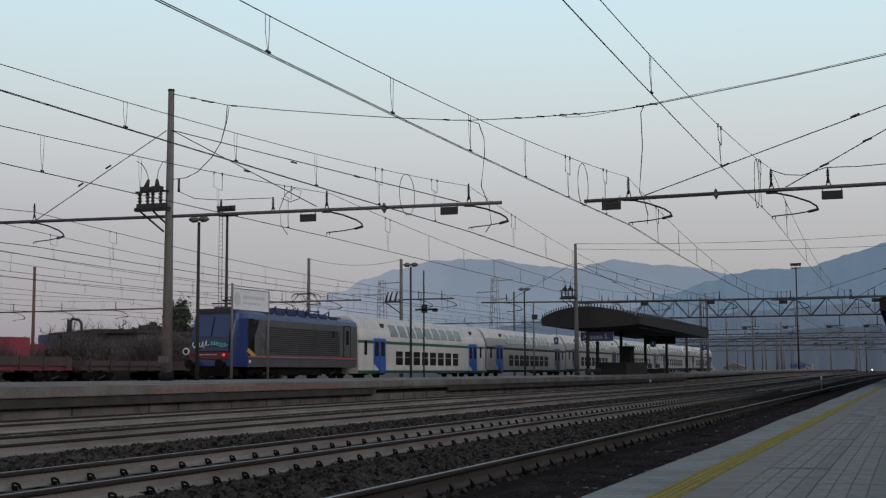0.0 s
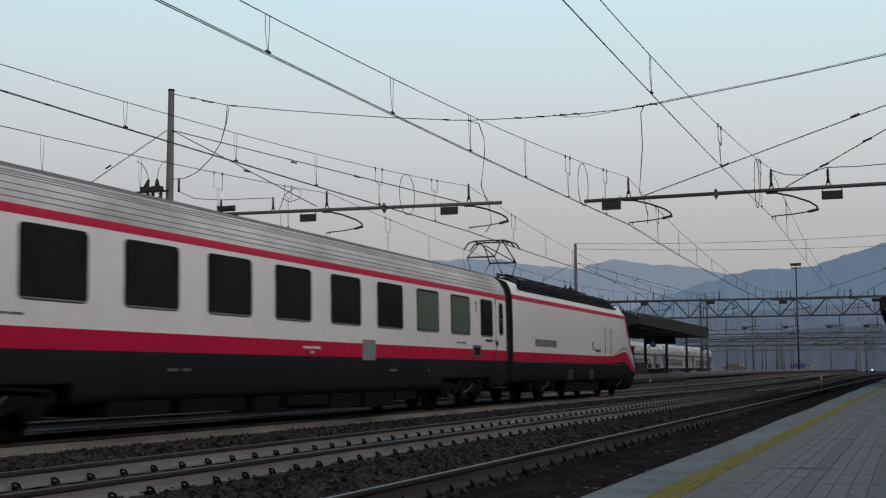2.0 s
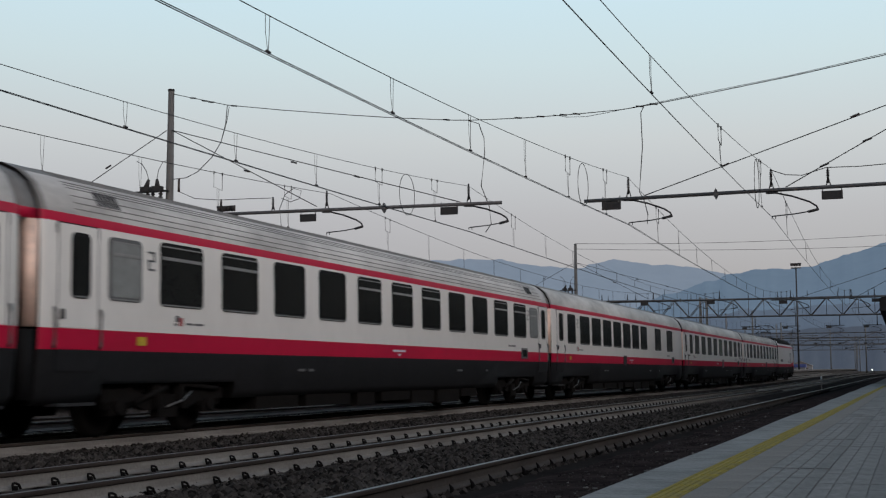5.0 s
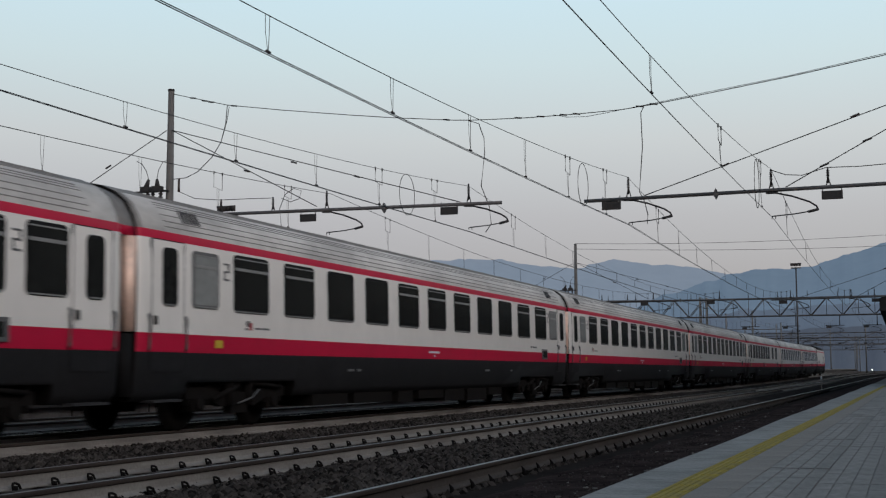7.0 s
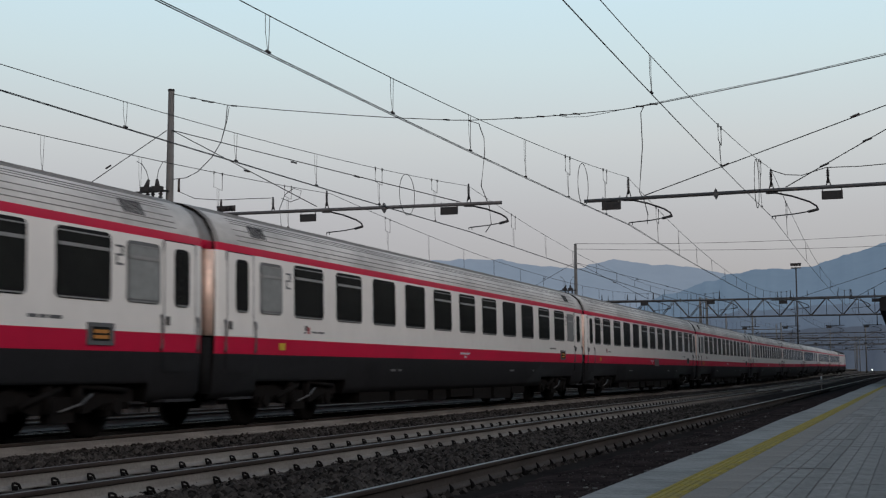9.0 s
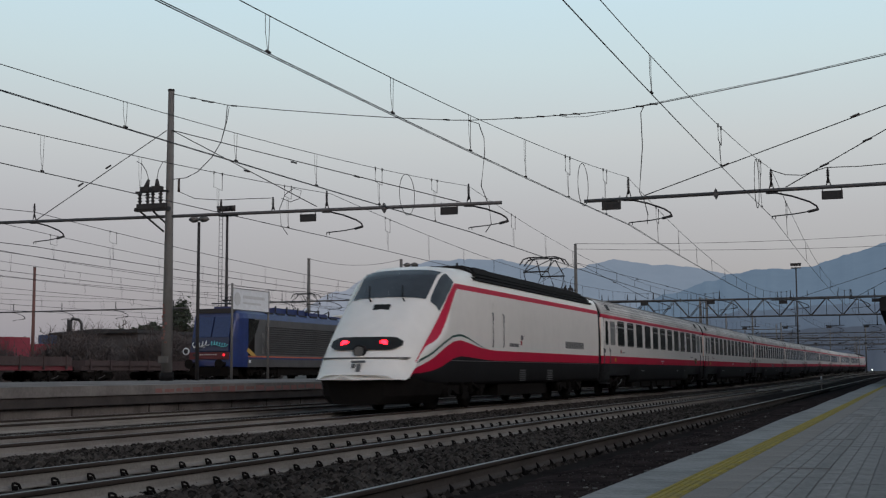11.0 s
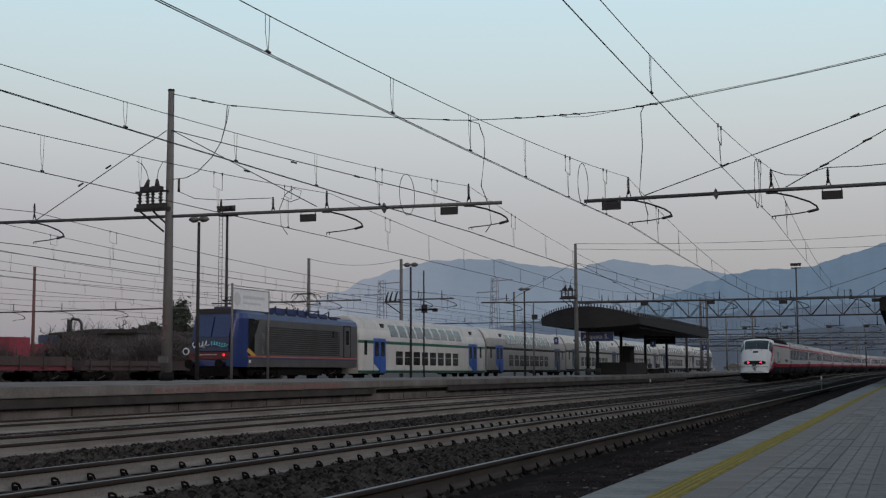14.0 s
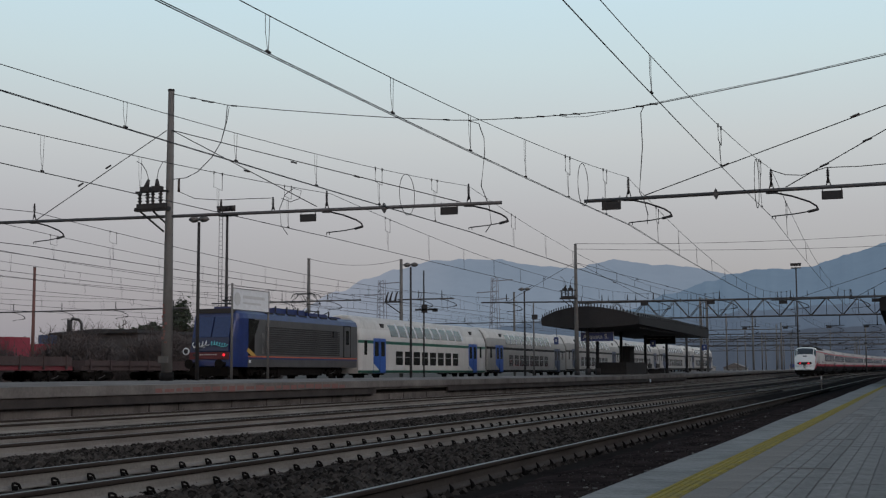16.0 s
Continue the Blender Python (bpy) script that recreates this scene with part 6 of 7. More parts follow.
db = thing("departure_display", pose(-21.3, 118.0, 3.75 + lift(118)), "black departure display hanging below the canopy", "display board")
part("housing", bx(-1.4, 1.4, -0.15, 0.15, -0.30, 0.42), RUBBER, db)
for k in range(4):
    part("text_bar", bx(-1.2 + 0.6 * k, -0.75 + 0.6 * k, -0.16, -0.152, 0.18, 0.26), LETTER, db)
for s in (-1.2, 1.2):
    part("hanger", tb([(s, 0, 0.4), (s, 0, 0.9)], 0.03, 5), DARK, db)

for (x, y, w) in ((-25.2, 95.2, 0.34), (-20.5, 110.0, 0.5), (-19.6, 134.0, 0.5)):
    s2 = thing("small_sign", pose(x, y, 3.35 + lift(y)), "small blue sign hanging from the canopy", "sign", "small hanging signs")
    part("panel", bx(-w / 2, w / 2, -0.04, 0.04, -0.28, 0.28), SIGNBLUE, s2)
    part("pictogram_bar", bx(-w / 6, w / 6, -0.05, -0.041, -0.1, 0.12), SIGNWHITE, s2)
    part("hanger", tb([(0, 0, 0.2), (0, 0, 1.3)], 0.02, 5), DARK, s2)

# waiting kiosk, benches and stair parapet below the canopy
ki = thing("stair_enclosure", pose(-22.8, 108.0, 0.70 + lift(108)), "dark brown enclosure of the subway stairs", "stair enclosure")
part("parapet", bx(-1.3, 1.3, -4.5, 4.0, 0.0, 1.0), SHELTER, ki)
part("cabin", bx(-0.45, 0.45, 1.0, 3.0, 1.0, 2.35), SHELTER, ki)
part("cornice", bx(-0.55, 0.55, 0.9, 3.1, 2.35, 2.45), DARK, ki)
for y in (120.0, 124.0):
    be = thing("bench", pose(-22.4, y, 0.70 + lift(y)), "dark metal platform bench", "bench", "platform benches")
    part("seat", bx(-0.25, 0.25, -0.9, 0.9, 0.42, 0.48), DARK, be)
    part("backrest", bx(-0.30, -0.24, -0.9, 0.9, 0.55, 0.95), DARK, be)
    for s in (-0.7, 0.7):
        part("leg", bx(-0.25, 0.25, s - 0.03, s + 0.03, 0.0, 0.44), DARK, be)

# distance posts between the tracks
for (x, y, h) in ((-18.2, 96.3, 0.42), (-5.5, 92.0, 0.62)):
    mp = thing("distance_post", pose(x, y, -0.25 + lift(y)), "short white marker post between the tracks", "marker post", "marker posts")
    part("stake", bx(-0.035, 0.035, -0.035, 0.035, 0.0, h), CONCRETE, mp)
    part("head", bx(-0.05, 0.05, -0.04, 0.04, h, h + 0.22), SIGNWHITE, mp)


# ---------------------------------------------------------------- blue electric engine on the siding
def loco_profile(y):
    """Half section of the boxy engine, nose at y = 0."""
    t = max(0.0, (1.4 - y) / 1.4) ** 1.3
    w = 1.5 * (1 - 0.22 * t)
    return [(w * 0.98, 0.80), (w, 1.22), (w, 1.31), (w, 1.38), (w, 3.05), (w, 3.35), (w * 0.94, 3.62), (w * 0.72, 3.80 - 0.05 * t), (0, 3.84 - 0.05 * t)]


def blue_engine():
    e = thing("electric_locomotive", pose(TRACK_L, 58.2, LIFT_L), "blue and grey electric locomotive with graffiti on its nose", "locomotive")
    bm = bmesh.new()
    ys = [0.0, 0.25, 0.6, 1.0, 1.4, 2.1, 2.8, 6, 10, 14.0, 15.6]
    rings = []
    for y in ys:
        rings.append(ring_of(loco_profile(y), y))
    # the nose leans back above the lamps
    for k, y in ((0, 0.0), (1, 0.25), (2, 0.6)):
        rings[k] = [(x, yy + max(0, z - 1.9) * (0.36 - 0.14 * k), z) for x, yy, z in rings[k]]
    mis = [1, 2, 3, 1, 1, 0, 0, 0]
    loft(bm, rings, mis + mis[::-1] + [4], smooth=False, capmi=0)
    for f in bm.faces:
        c = f.calc_center_median()
        if c.y < 1.6 and f.material_index in (1, 3):
            f.material_index = 0
        if 1.0 < c.y < 2.2 and f.material_index == 1 and c.z > 1.5:
            f.material_index = 4
    part("body", bm, [BLUE, ENGSIDE, BLUE, ORANGE, BLACKM], e)
    for k in range(13):
        z = 1.50 + k * 0.118
        b = bmesh.new()
        loft(b, [[(1.47, y, z), (1.505, y, z), (1.56, y, z + 0.055), (1.51, y, z + 0.075), (1.47, y, z + 0.075)] for y in (3.3, 12.9)], smooth=False)
        part("ribbed_panel", b, ENGSIDE, e)
    b = bmesh.new()
    plate_pts = [(1.515, 1.42, 3.25), (1.515, 2.6, 3.3), (1.515, 2.2, 2.6), (1.515, 1.40, 1.9)]
    loft(b, [[(x - 0.03, y, z) for x, y, z in plate_pts], plate_pts], smooth=False)
    part("side_window", b, GLASS, e)
    b = bmesh.new()
    q = [(1.512, 1.25, 1.62), (1.512, 1.40, 1.80), (1.512, 2.3, 1.40), (1.512, 2.2, 1.385), (1.512, 1.75, 1.39)]
    loft(b, [[(x - 0.02, y, z) for x, y, z in q], q], smooth=False)
    part("orange_flash", b, mat("engine_yellow_flash", (0.42, 0.26, 0.05), 0.5), e)
    part("door", bx(1.49, 1.515, 13.6, 14.5, 1.42, 3.3), ENGSIDE, e)
    part("door_frame", bx(1.49, 1.506, 13.5, 14.6, 1.40, 3.36), BLACKM, e)
    part("door_window", bx(1.50, 1.522, 13.85, 14.3, 2.2, 3.05), GLASS, e)
    part("side_vent", bx(1.50, 1.575, 11.9, 12.5, 2.60, 2.98), DARK, e)
    for yy in (2.9, 3.05):
        part("cab_handrail", tb([(1.53, yy, 1.5), (1.55, yy, 1.6), (1.55, yy, 2.5), (1.53, yy, 2.6)], 0.02, 5), BRIGHT, e)
    for yy in (1.5,):
        part("marker_lamp", bx(1.49, 1.53, yy, yy + 0.16, 1.02, 1.16), SIGNWHITE, e)
    # windscreen in two panes
    for s in (-1, 1):
        b = bmesh.new()
        xs = (0.04, 1.03) if s > 0 else (-1.03, -0.04)
        loft(b, [[(x, 0.36 * (z - 1.9) - 0.035 + o, z) for x, z in ((xs[0], 2.35), (xs[1], 2.35), (xs[1] * 0.96, 3.42), (xs[0], 3.42))] for o in (0, 0.05)], smooth=False)
        part("windscreen", b, mat("screen_glass", (0.03, 0.045, 0.12), 0.12), e)
        part("headlamp", tb([(s * 0.88, -0.09, 1.42), (s * 0.88, 0.0, 1.42)], 0.075, 10), DARK if s < 0 else TAIL_DIM, e)
        part("buffer", tb([(s * 0.88, -0.55, 0.95), (s * 0.88, 0.05, 0.95)], 0.11, 10), BLACKM, e)
        part("buffer_plate", tb([(s * 0.88, -0.6, 0.95), (s * 0.88, -0.52, 0.95)], 0.24, 14), BLACKM, e)
    b = bmesh.new()
    loft(b, [[(x, 0.36 * max(0, z - 1.9) - 0.02 + o, z) for x, z in ((-1.10, 1.62), (1.10, 1.62), (1.08, 2.33), (-1.08, 2.33))] for o in (0, 0.04)], smooth=False)
    part("nose_panel", b, mat("navy_nose_panel", (0.012, 0.018, 0.06), 0.45), e, "dark navy panel below the windscreen")
    part("roof_visor", bx(-1.08, 1.08, 0.55, 1.4, 3.62, 3.86), DARK, e)
    part("red_bumper", bx(-1.17, 1.17, -0.05, 0.3, 1.20, 1.56), mat("engine_bumper_red", (0.085, 0.010, 0.016), 0.6), e)
    for k in range(8):
        part("letter_bar", bx(-0.55 + 0.13 * k, -0.47 + 0.13 * k, -0.06, -0.048, 1.41, 1.46), PALEMARK, e)
    part("skirt", bx(-1.15, 1.15, 0.0, 1.0, 0.35, 0.85), BLACKM, e)
    def script(x0, x1, z, h, loops, seed):
        rg = random.Random(seed)
        g = bmesh.new()
        pts = []
        for k in range(loops * 8 + 1):
            a = 2 * math.pi * k / 8
            hh = h * (0.6 + 0.4 * math.sin(k * 0.9 + seed)) * rg.uniform(0.8, 1.1)
            zz = z + hh * math.sin(a)
            xx = x0 + (x1 - x0) * k / (loops * 8) + 0.06 * math.cos(a)
            pts.append((xx, 0.36 * max(0.0, zz - 1.9) - 0.045, zz))
        tube(g, pts, 0.022, 4)
        return g
    part("graffiti_strokes", script(-1.04, -0.08, 1.98, 0.21, 5, 2), PAINT_W, e, "white sprayed strokes")
    part("graffiti_strokes", script(-0.95, -0.3, 1.86, 0.08, 4, 4), PAINT_W, e, "white sprayed strokes")
    part("graffiti_strokes", script(0.08, 1.02, 1.98, 0.17, 6, 5), PAINT_C, e, "cyan sprayed strokes")
    # number disc
    part("disc", tb([(-1.40, -0.02, 1.62), (-1.40, 0.04, 1.62)], 0.19, 16), SIGNWHITE, e)
    part("disc_face", tb([(-1.40, -0.035, 1.62), (-1.40, -0.02, 1.62)], 0.13, 14), DARK, e)
    # roof equipment
    for k, (ya, yb, z, w) in enumerate(((1.6, 3.6, 4.02, 0.7), (5.6, 9.4, 4.12, 0.85), (9.6, 12.4, 4.0, 0.9), (12.6, 14.6, 3.92, 0.8))):
        part("roof_box", bx(-w, w, ya, yb, 3.75, z), BLUE, e)
    for k in range(7):
        y = 4.2 + k * 1.4
        b = bmesh.new()
        tube(b, [(0.9, y, 3.75), (0.9, y, 4.22)], 0.04, 6)
        tube(b, [(0.5, y, 4.0), (0.5, y + 0.9, 4.22)], 0.03, 5)
        part("roof_insulator", b, DARK, e)
        part("roof_hatch", bx(1.08, 1.30, y - 0.5, y + 0.4, 3.66, 3.78), DARK, e)
    pantograph(e, 11.3, 5.25, "raised", z0=4.06)
    pantograph(e, 3.2, 4.62, "folded", z0=4.10)
    for y in (3.6, 12.2):
        bogie(e, y, 2.65)
    part("underframe", bx(-1.2, 1.3, 5.2, 10.6, 0.35, 0.85), BLACKM, e)
    return e


blue_engine()


# ---------------------------------------------------------------- double-deck coaches
DD_PROFILE = [(1.32, 0.42), (1.38, 0.46), (1.385, 0.62), (1.385, 2.36), (1.385, 2.56), (1.37, 2.85), (1.26, 3.30), (1.02, 3.78), (0.80, 4.02), (0.5, 4.15), (0.0, 4.2)]


def dd_coach(y, i):
    c = thing("double_deck_coach", pose(TRACK_L, y, LIFT_L + lift(y + 13) - 0.0), "white double-deck coach with green stripes and blue doors" if i == 0 else "grimy grey double-deck coach with blue doors", "train coach", "double-deck coaches")

    def mk():
        bm = bmesh.new()
        mis = [0, 1, 0, 1, 0, 0, 2, 2, 2, 2]
        rings = [ring_of([(x * 0.96, z if z < 3 else z - 0.12) for x, z in DD_PROFILE], 0.15), ring_of(DD_PROFILE, 0.5)]
        rings += [ring_of(DD_PROFILE, 0.5 + 25.4 * k / 6) for k in range(1, 6)]
        rings += [ring_of(DD_PROFILE, 25.9), ring_of([(x * 0.96, z if z < 3 else z - 0.12) for x, z in DD_PROFILE], 26.25)]
        loft(bm, rings, mis + mis[::-1] + [3])
        return bm
    piece("body", ("ddbody", i > 0), mk, [DDGREY if i else DDWHITE, GREEN if not i else SKIRT, DDROOF, BLACKM], c, Matrix())
    for k in range(8):
        def mk_low():
            b = bmesh.new()
            plate(b, 0, 1.25, 0.98, 1.92, 0.01, r=0.06, prof=DD_PROFILE)
            return b

        def mk_bar():
            b = bmesh.new()
            plate(b, 0.05, 1.2, 1.50, 1.55, 0.02, r=0.005, prof=DD_PROFILE)
            return b
        w = piece("lower_window", "ddlow", mk_low, GLASS, c, pose(0, 6.4 + 1.66 * k, 0))
        piece("window_bar", "ddlowbar", mk_bar, BRIGHT, w, Matrix())
    for k in range(9):
        def mk_up():
            b = bmesh.new()
            pr = [(1.385, 2.90), (1.262, 3.28), (1.13, 3.55), (0.985, 3.80)]
            loft(b, [[(x + 0.012, 0, z + 0.006), (x + 0.012, 1.25, z + 0.006), (x - 0.03, 1.25, z - 0.02), (x - 0.03, 0, z - 0.02)] for x, z in pr], smooth=False)
            return b

        def mk_rib():
            b = bmesh.new()
            pr = [(1.385, 2.90), (1.262, 3.28), (1.13, 3.55), (0.985, 3.80)]
            loft(b, [[(x + 0.03, 0, z + 0.012), (x + 0.03, 0.16, z + 0.012), (x - 0.03, 0.16, z - 0.02), (x - 0.03, 0, z - 0.02)] for x, z in pr], smooth=False)
            return b
        piece("upper_window", "ddup", mk_up, mat("grey_roof_glass", (0.045, 0.047, 0.047), 0.25), c, pose(0, 5.6 + 1.66 * k, 0))
        piece("window_rib", "ddrib", mk_rib, SIGNWHITE, c, pose(0, 6.94 + 1.66 * k, 0))
    for yy in (2.5, 21.8):
        def mk_door(lo, hi):
            b = bmesh.new()
            plate(b, 0, 2.1, lo, hi, 0.015, r=0.04, prof=DD_PROFILE)
            return b
        paint = DOORBLUE if i < 2 and not (i == 1 and yy > 10) else mat("grimy_door_blue", (0.035, 0.050, 0.10), 0.6, col2=(0.03, 0.038, 0.065), scale=2)
        d = piece("door", ("dddoor", paint.name), lambda: mk_door(0.44, 1.6), paint, c, pose(0, yy, 0), "bright blue sliding door" if paint == DOORBLUE else "grimy dark blue sliding door")
        piece("door_top", ("dddoort", paint.name), lambda: mk_door(1.6, 2.72), paint, d, Matrix())
        for q in (0.22, 1.26):
            piece("door_window", "dddw", lambda: (lambda b: (plate(b, 0, 0.62, 1.55, 2.5, 0.022, r=0.06, prof=DD_PROFILE), b)[1])(bmesh.new()), GLASS, d, pose(0, q, 0))
        piece("door_seam", "ddseam", lambda: bx(1.36, 1.408, 1.04, 1.07, 0.46, 2.7), DARK, d, Matrix())
    for yy in (1.0, 24.6):
        def mk_sw():
            b = bmesh.new()
            plate(b, 0, 0.45, 1.62, 2.52, 0.012, r=0.05, prof=DD_PROFILE)
            return b
        piece("slim_window", "ddslim", mk_sw, GLASS, c, pose(0, yy, 0))
    for yy in (4.2, 22.6):
        piece("roof_vent", "ddvent", lambda: bx(1.02, 1.2, 0, 0.5, 3.45, 3.72), DARK, c, pose(0, yy, 0))
    piece("end_bellows", "ddbel", lambda: bx(-0.9, 0.9, -0.15, 0.2, 0.9, 3.1), RUBBER, c, Matrix())
    for yy in (3.2, 23.2):
        bogie(c, yy)
    return c


for i in range(6):
    dd_coach(74.2 + 26.45 * i, i)


# ---------------------------------------------------------------- yard beyond the island platform
strip("yard_ballast", lambda y: [(-130, 0.10), (-60, 0.16), (-38, 0.26), (-36, 0.30), (-32, 0.30), (-29, 0.28), (-27, 0.05)], YS, GROUND, "dark ballast of the goods yard", "ground")
track(TRACK_L, 30, 300, 0.0, "siding with the blue engine and its coaches", z0=LIFT_L, pieces=0)


def yard_mast(x, y, h, label, material=POLE):
    z0 = (0.05 if x < -27 else -0.45) + lift(y)
    m = thing("yard_mast", pose(x + (bend(y) if x > -27 else 0.0), y, z0), label, "catenary mast", "yard masts")
    part("pole", tb([(0, 0, 0), (0, 0, h)], 0.17, 10, 0.12), material, m)
    part("cap", tb([(0, 0, h), (0, 0, h + 0.05)], 0.14, 10), DARK, m)
    return m


def yard_boom(x0, x1, y, z, arms, label):
    b = thing("yard_boom", None, label, "catenary boom", "yard booms")
    part("tube", tb([(x0, y, z), (x1, y, z)], 0.06, 8), GALV, b)
    for x in arms:
        insulator_post(b, x, y, z, 0.7)
        steady_arm(b, x, y, z)
    return b


yard_mast(-70.5, 91.0, 10.1, "rusty brown steel mast in the goods yard", RUSTMAST)
yard_boom(-84.0, -55.3, 91.0, 6.35, (-78.0, -72.6, -67.6, -62.2, -56.6), "thin boom with arms over the yard tracks")
yard_mast(-45.1, 92.7, 10.1, "grey steel mast behind the blue engine")
yard_boom(-54.0, -40.5, 92.7, 6.75, (-52, -47.5, -43.4), "thin boom over the sidings")
yard_mast(-38.1, 95.3, 10.0, "grey steel mast behind the double-deck coaches")
yard_boom(-38.4, -33.6, 95.3, 6.85, (-36.6, -34.6), "short boom over the siding")
for (x, y, h) in ((-45.0, 150.0, 10.5), (-30.5, 206.0, 10.5), (-31, 240.0, 11.0), (-22.5, 206.0, 10.5), (-24.0, 262.0, 10.5), (-27.5, 300.0, 11.0), (-20.0, 318.0, 10.5), (-9.8, 290.0, 10.5), (-26, 235.0, 10.5), (-44, 240.0, 10.5), (-52, 300.0, 10.5), (-38, 330.0, 10.5), (-30, 370.0, 11.0), (-5.6, 360.0, 10.5), (-19.2, 390.0, 10.5), (-46, 380.0, 10.5), (-9.8, 450.0, 11.0), (-35, 440.0, 11.0)):
    yard_mast(x, y, h, "distant grey steel mast in the station throat")
for (x0, x1, y, z) in ((-42.0, -18.0, 206.0, 7.4), (-40.0, -16.0, 262.0, 7.8), (-36.0, -5.0, 300.0, 8.4), (-60, -30, 150.0, 6.9)):
    yard_boom(x0, x1, y, z + 0.2, [x0 + (x1 - x0) * k / 4 + 1.0 for k in range(4)], "distant boom over the tracks")
ps = thing("pole_switch", pose(-38.1, 95.0, 0.05), "pole-mounted line switch with upright insulators", "switch gear", "pole switches")
part("bracket", bx(-1.3, 0.1, -0.1, 0.1, 6.55, 6.68), DARK, ps)
for x in (-1.2, -0.85, -0.4):
    part("insulator", tb([(x, 0, 6.65), (x + 0.05, 0, 7.0), (x + 0.22, 0, 7.45)], 0.10, 7, 0.05), DARK, ps)
part("brace", tb([(-1.2, 0, 6.55), (0.0, 0.2, 5.7)], 0.05, 6), DARK, ps)
# feeder line between the far masts
fl = thing("aerial_cable", None, "thin aerial cables from mast to mast", "cable")
for (xa, ya, za, xb, yb, zb2, s) in ((-45.1, 92.7, 10.2, -38.1, 95.3, 10.1, 0.5), (-22.8, 92.0, 10.5, 9.0, 110.0, 12.6, 0.5), (-22.8, 92.0, 10.1, 9.0, 112.0, 11.6, 0.4)):
    part("cable", tb([(xa + (xb - xa) * k / 10, ya + (yb - ya) * k / 10, sag(k / 10, 0, 1, za, zb2, s)) for k in range(11)], 0.015, 5), WIRE, fl)


# ---------------------------------------------------------------- light towers and pylons
def light_tower(x, y, h, label, ladder):
    z0 = lift(y)
    t = thing("light_tower", pose(x, y, z0), label, "light tower", "yard light towers")
    part("pole", tb([(0, 0, 0), (0, 0, h)], 0.20, 8, 0.13), DARK, t)
    for s in (-1, 1):
        for k in range(2):
            part("floodlight", tb([(s * (0.25 + 0.55 * k), -0.2, h + 0.15), (s * (0.25 + 0.55 * k), -0.3, h + 0.75)], 0.24, 8, 0.30), DARK, t)
    part("platform_ring", bx(-1.0, 1.0, -0.5, 0.5, h - 0.3, h - 0.15), DARK, t)
    if ladder:
        b = bmesh.new()
        for dx in (-0.95, -0.55):
            tube(b, [(dx, 0, 0), (dx, 0, h - 0.2)], 0.03, 5)
        for k in range(int(h / 0.45)):
            tube(b, [(-0.95, 0, 0.3 + k * 0.45), (-0.55, 0, 0.3 + k * 0.45)], 0.02, 4)
        part("ladder", b, GALV, t)
    return t


light_tower(-66.1, 116.4, 17.6, "tall yard light tower with floodlights and a ladder", True)
light_tower(-20.3, 268.0, 21.6, "far tall light mast with a ring of floodlights", False)


def pylon(x, y, h):
    p = thing("lattice_pylon", pose(x, y, 0), "grey lattice power pylon in the haze", "pylon", "power pylons")
    # steel paled by a faint emission painted in as distance haze
    steel = haze("pylon_steel", (0.10, 0.10, 0.11), 0.35, (0.2, 0.22, 0.27))
    w0, w1 = 1.5, 0.7
    for sx in (-1, 1):
        for sy in (-1, 1):
            part("corner", tb([(sx * w0, sy * w0, 0), (sx * w1, sy * w1, h)], 0.10, 5), steel, p)
    n = 24
    for k in range(n):
        za, zb = h * k / n, h * (k + 1) / n
        wa, wb = w0 + (w1 - w0) * k / n, w0 + (w1 - w0) * (k + 1) / n
        s = 1 if k % 2 else -1
        part("brace", tb([(-s * wa, -wa, za), (s * wb, -wb, zb)], 0.07, 4), steel, p)
        part("brace", tb([(-wa, s * wa, za), (-wb, -s * wb, zb)], 0.07, 4), steel, p)
    for z, a, b2 in ((h - 1.0, -1.0, 5.0), (h - 4.0, -5.0, 1.0), (h - 6.0, -1.0, 4.0)):
        part("arm", tb([(a, 0, z), (b2, 0, z + 0.3)], 0.16, 5), steel, p)
    return p


pylon(-130.7, 313.0, 25.7)
pylon(-102.3, 323.0, 26.3)


# ---------------------------------------------------------------- goods yard: shed, wagons, trees
sh = thing("yard_shed", pose(-69.5, 112.0, 0.1), "long dark shed with a flat roof and vent pipes", "shed")
part("wall", bx(-10.5, -1.0, -5, 5, 0, 4.88), mat("shed_wall", (0.060, 0.056, 0.060), 0.9, col2=(0.05, 0.045, 0.045), scale=0.5), sh)
b = bmesh.new()
loft(b, [[(-11.0, y, 4.98), (-5.5, y, 5.32), (-0.7, y, 5.20), (-0.7, y, 4.88), (-5.5, y, 4.88), (-11.0, y, 4.80)] for y in (-5.6, 5.4)], smooth=False)
part("roof", b, DARK, sh)
part("vent_pipe", tb([(-9.3, -4.6, 4.8), (-9.3, -4.6, 6.35)], 0.26, 8), DARK, sh)
part("vent_pipe", tb([(-9.3, -4.6, 6.1), (-8.9, -4.6, 6.4), (-8.2, -4.6, 6.3), (-7.9, -4.6, 5.9), (-7.85, -4.6, 5.0)], 0.14, 8), DARK, sh)
for k in range(3):
    part("window", bx(-9.0 + 3.4 * k, -7.4 + 3.4 * k, -5.06, -4.95, 2.2, 3.6), mat("shed_glass", (0.03, 0.035, 0.04), 0.2), sh)


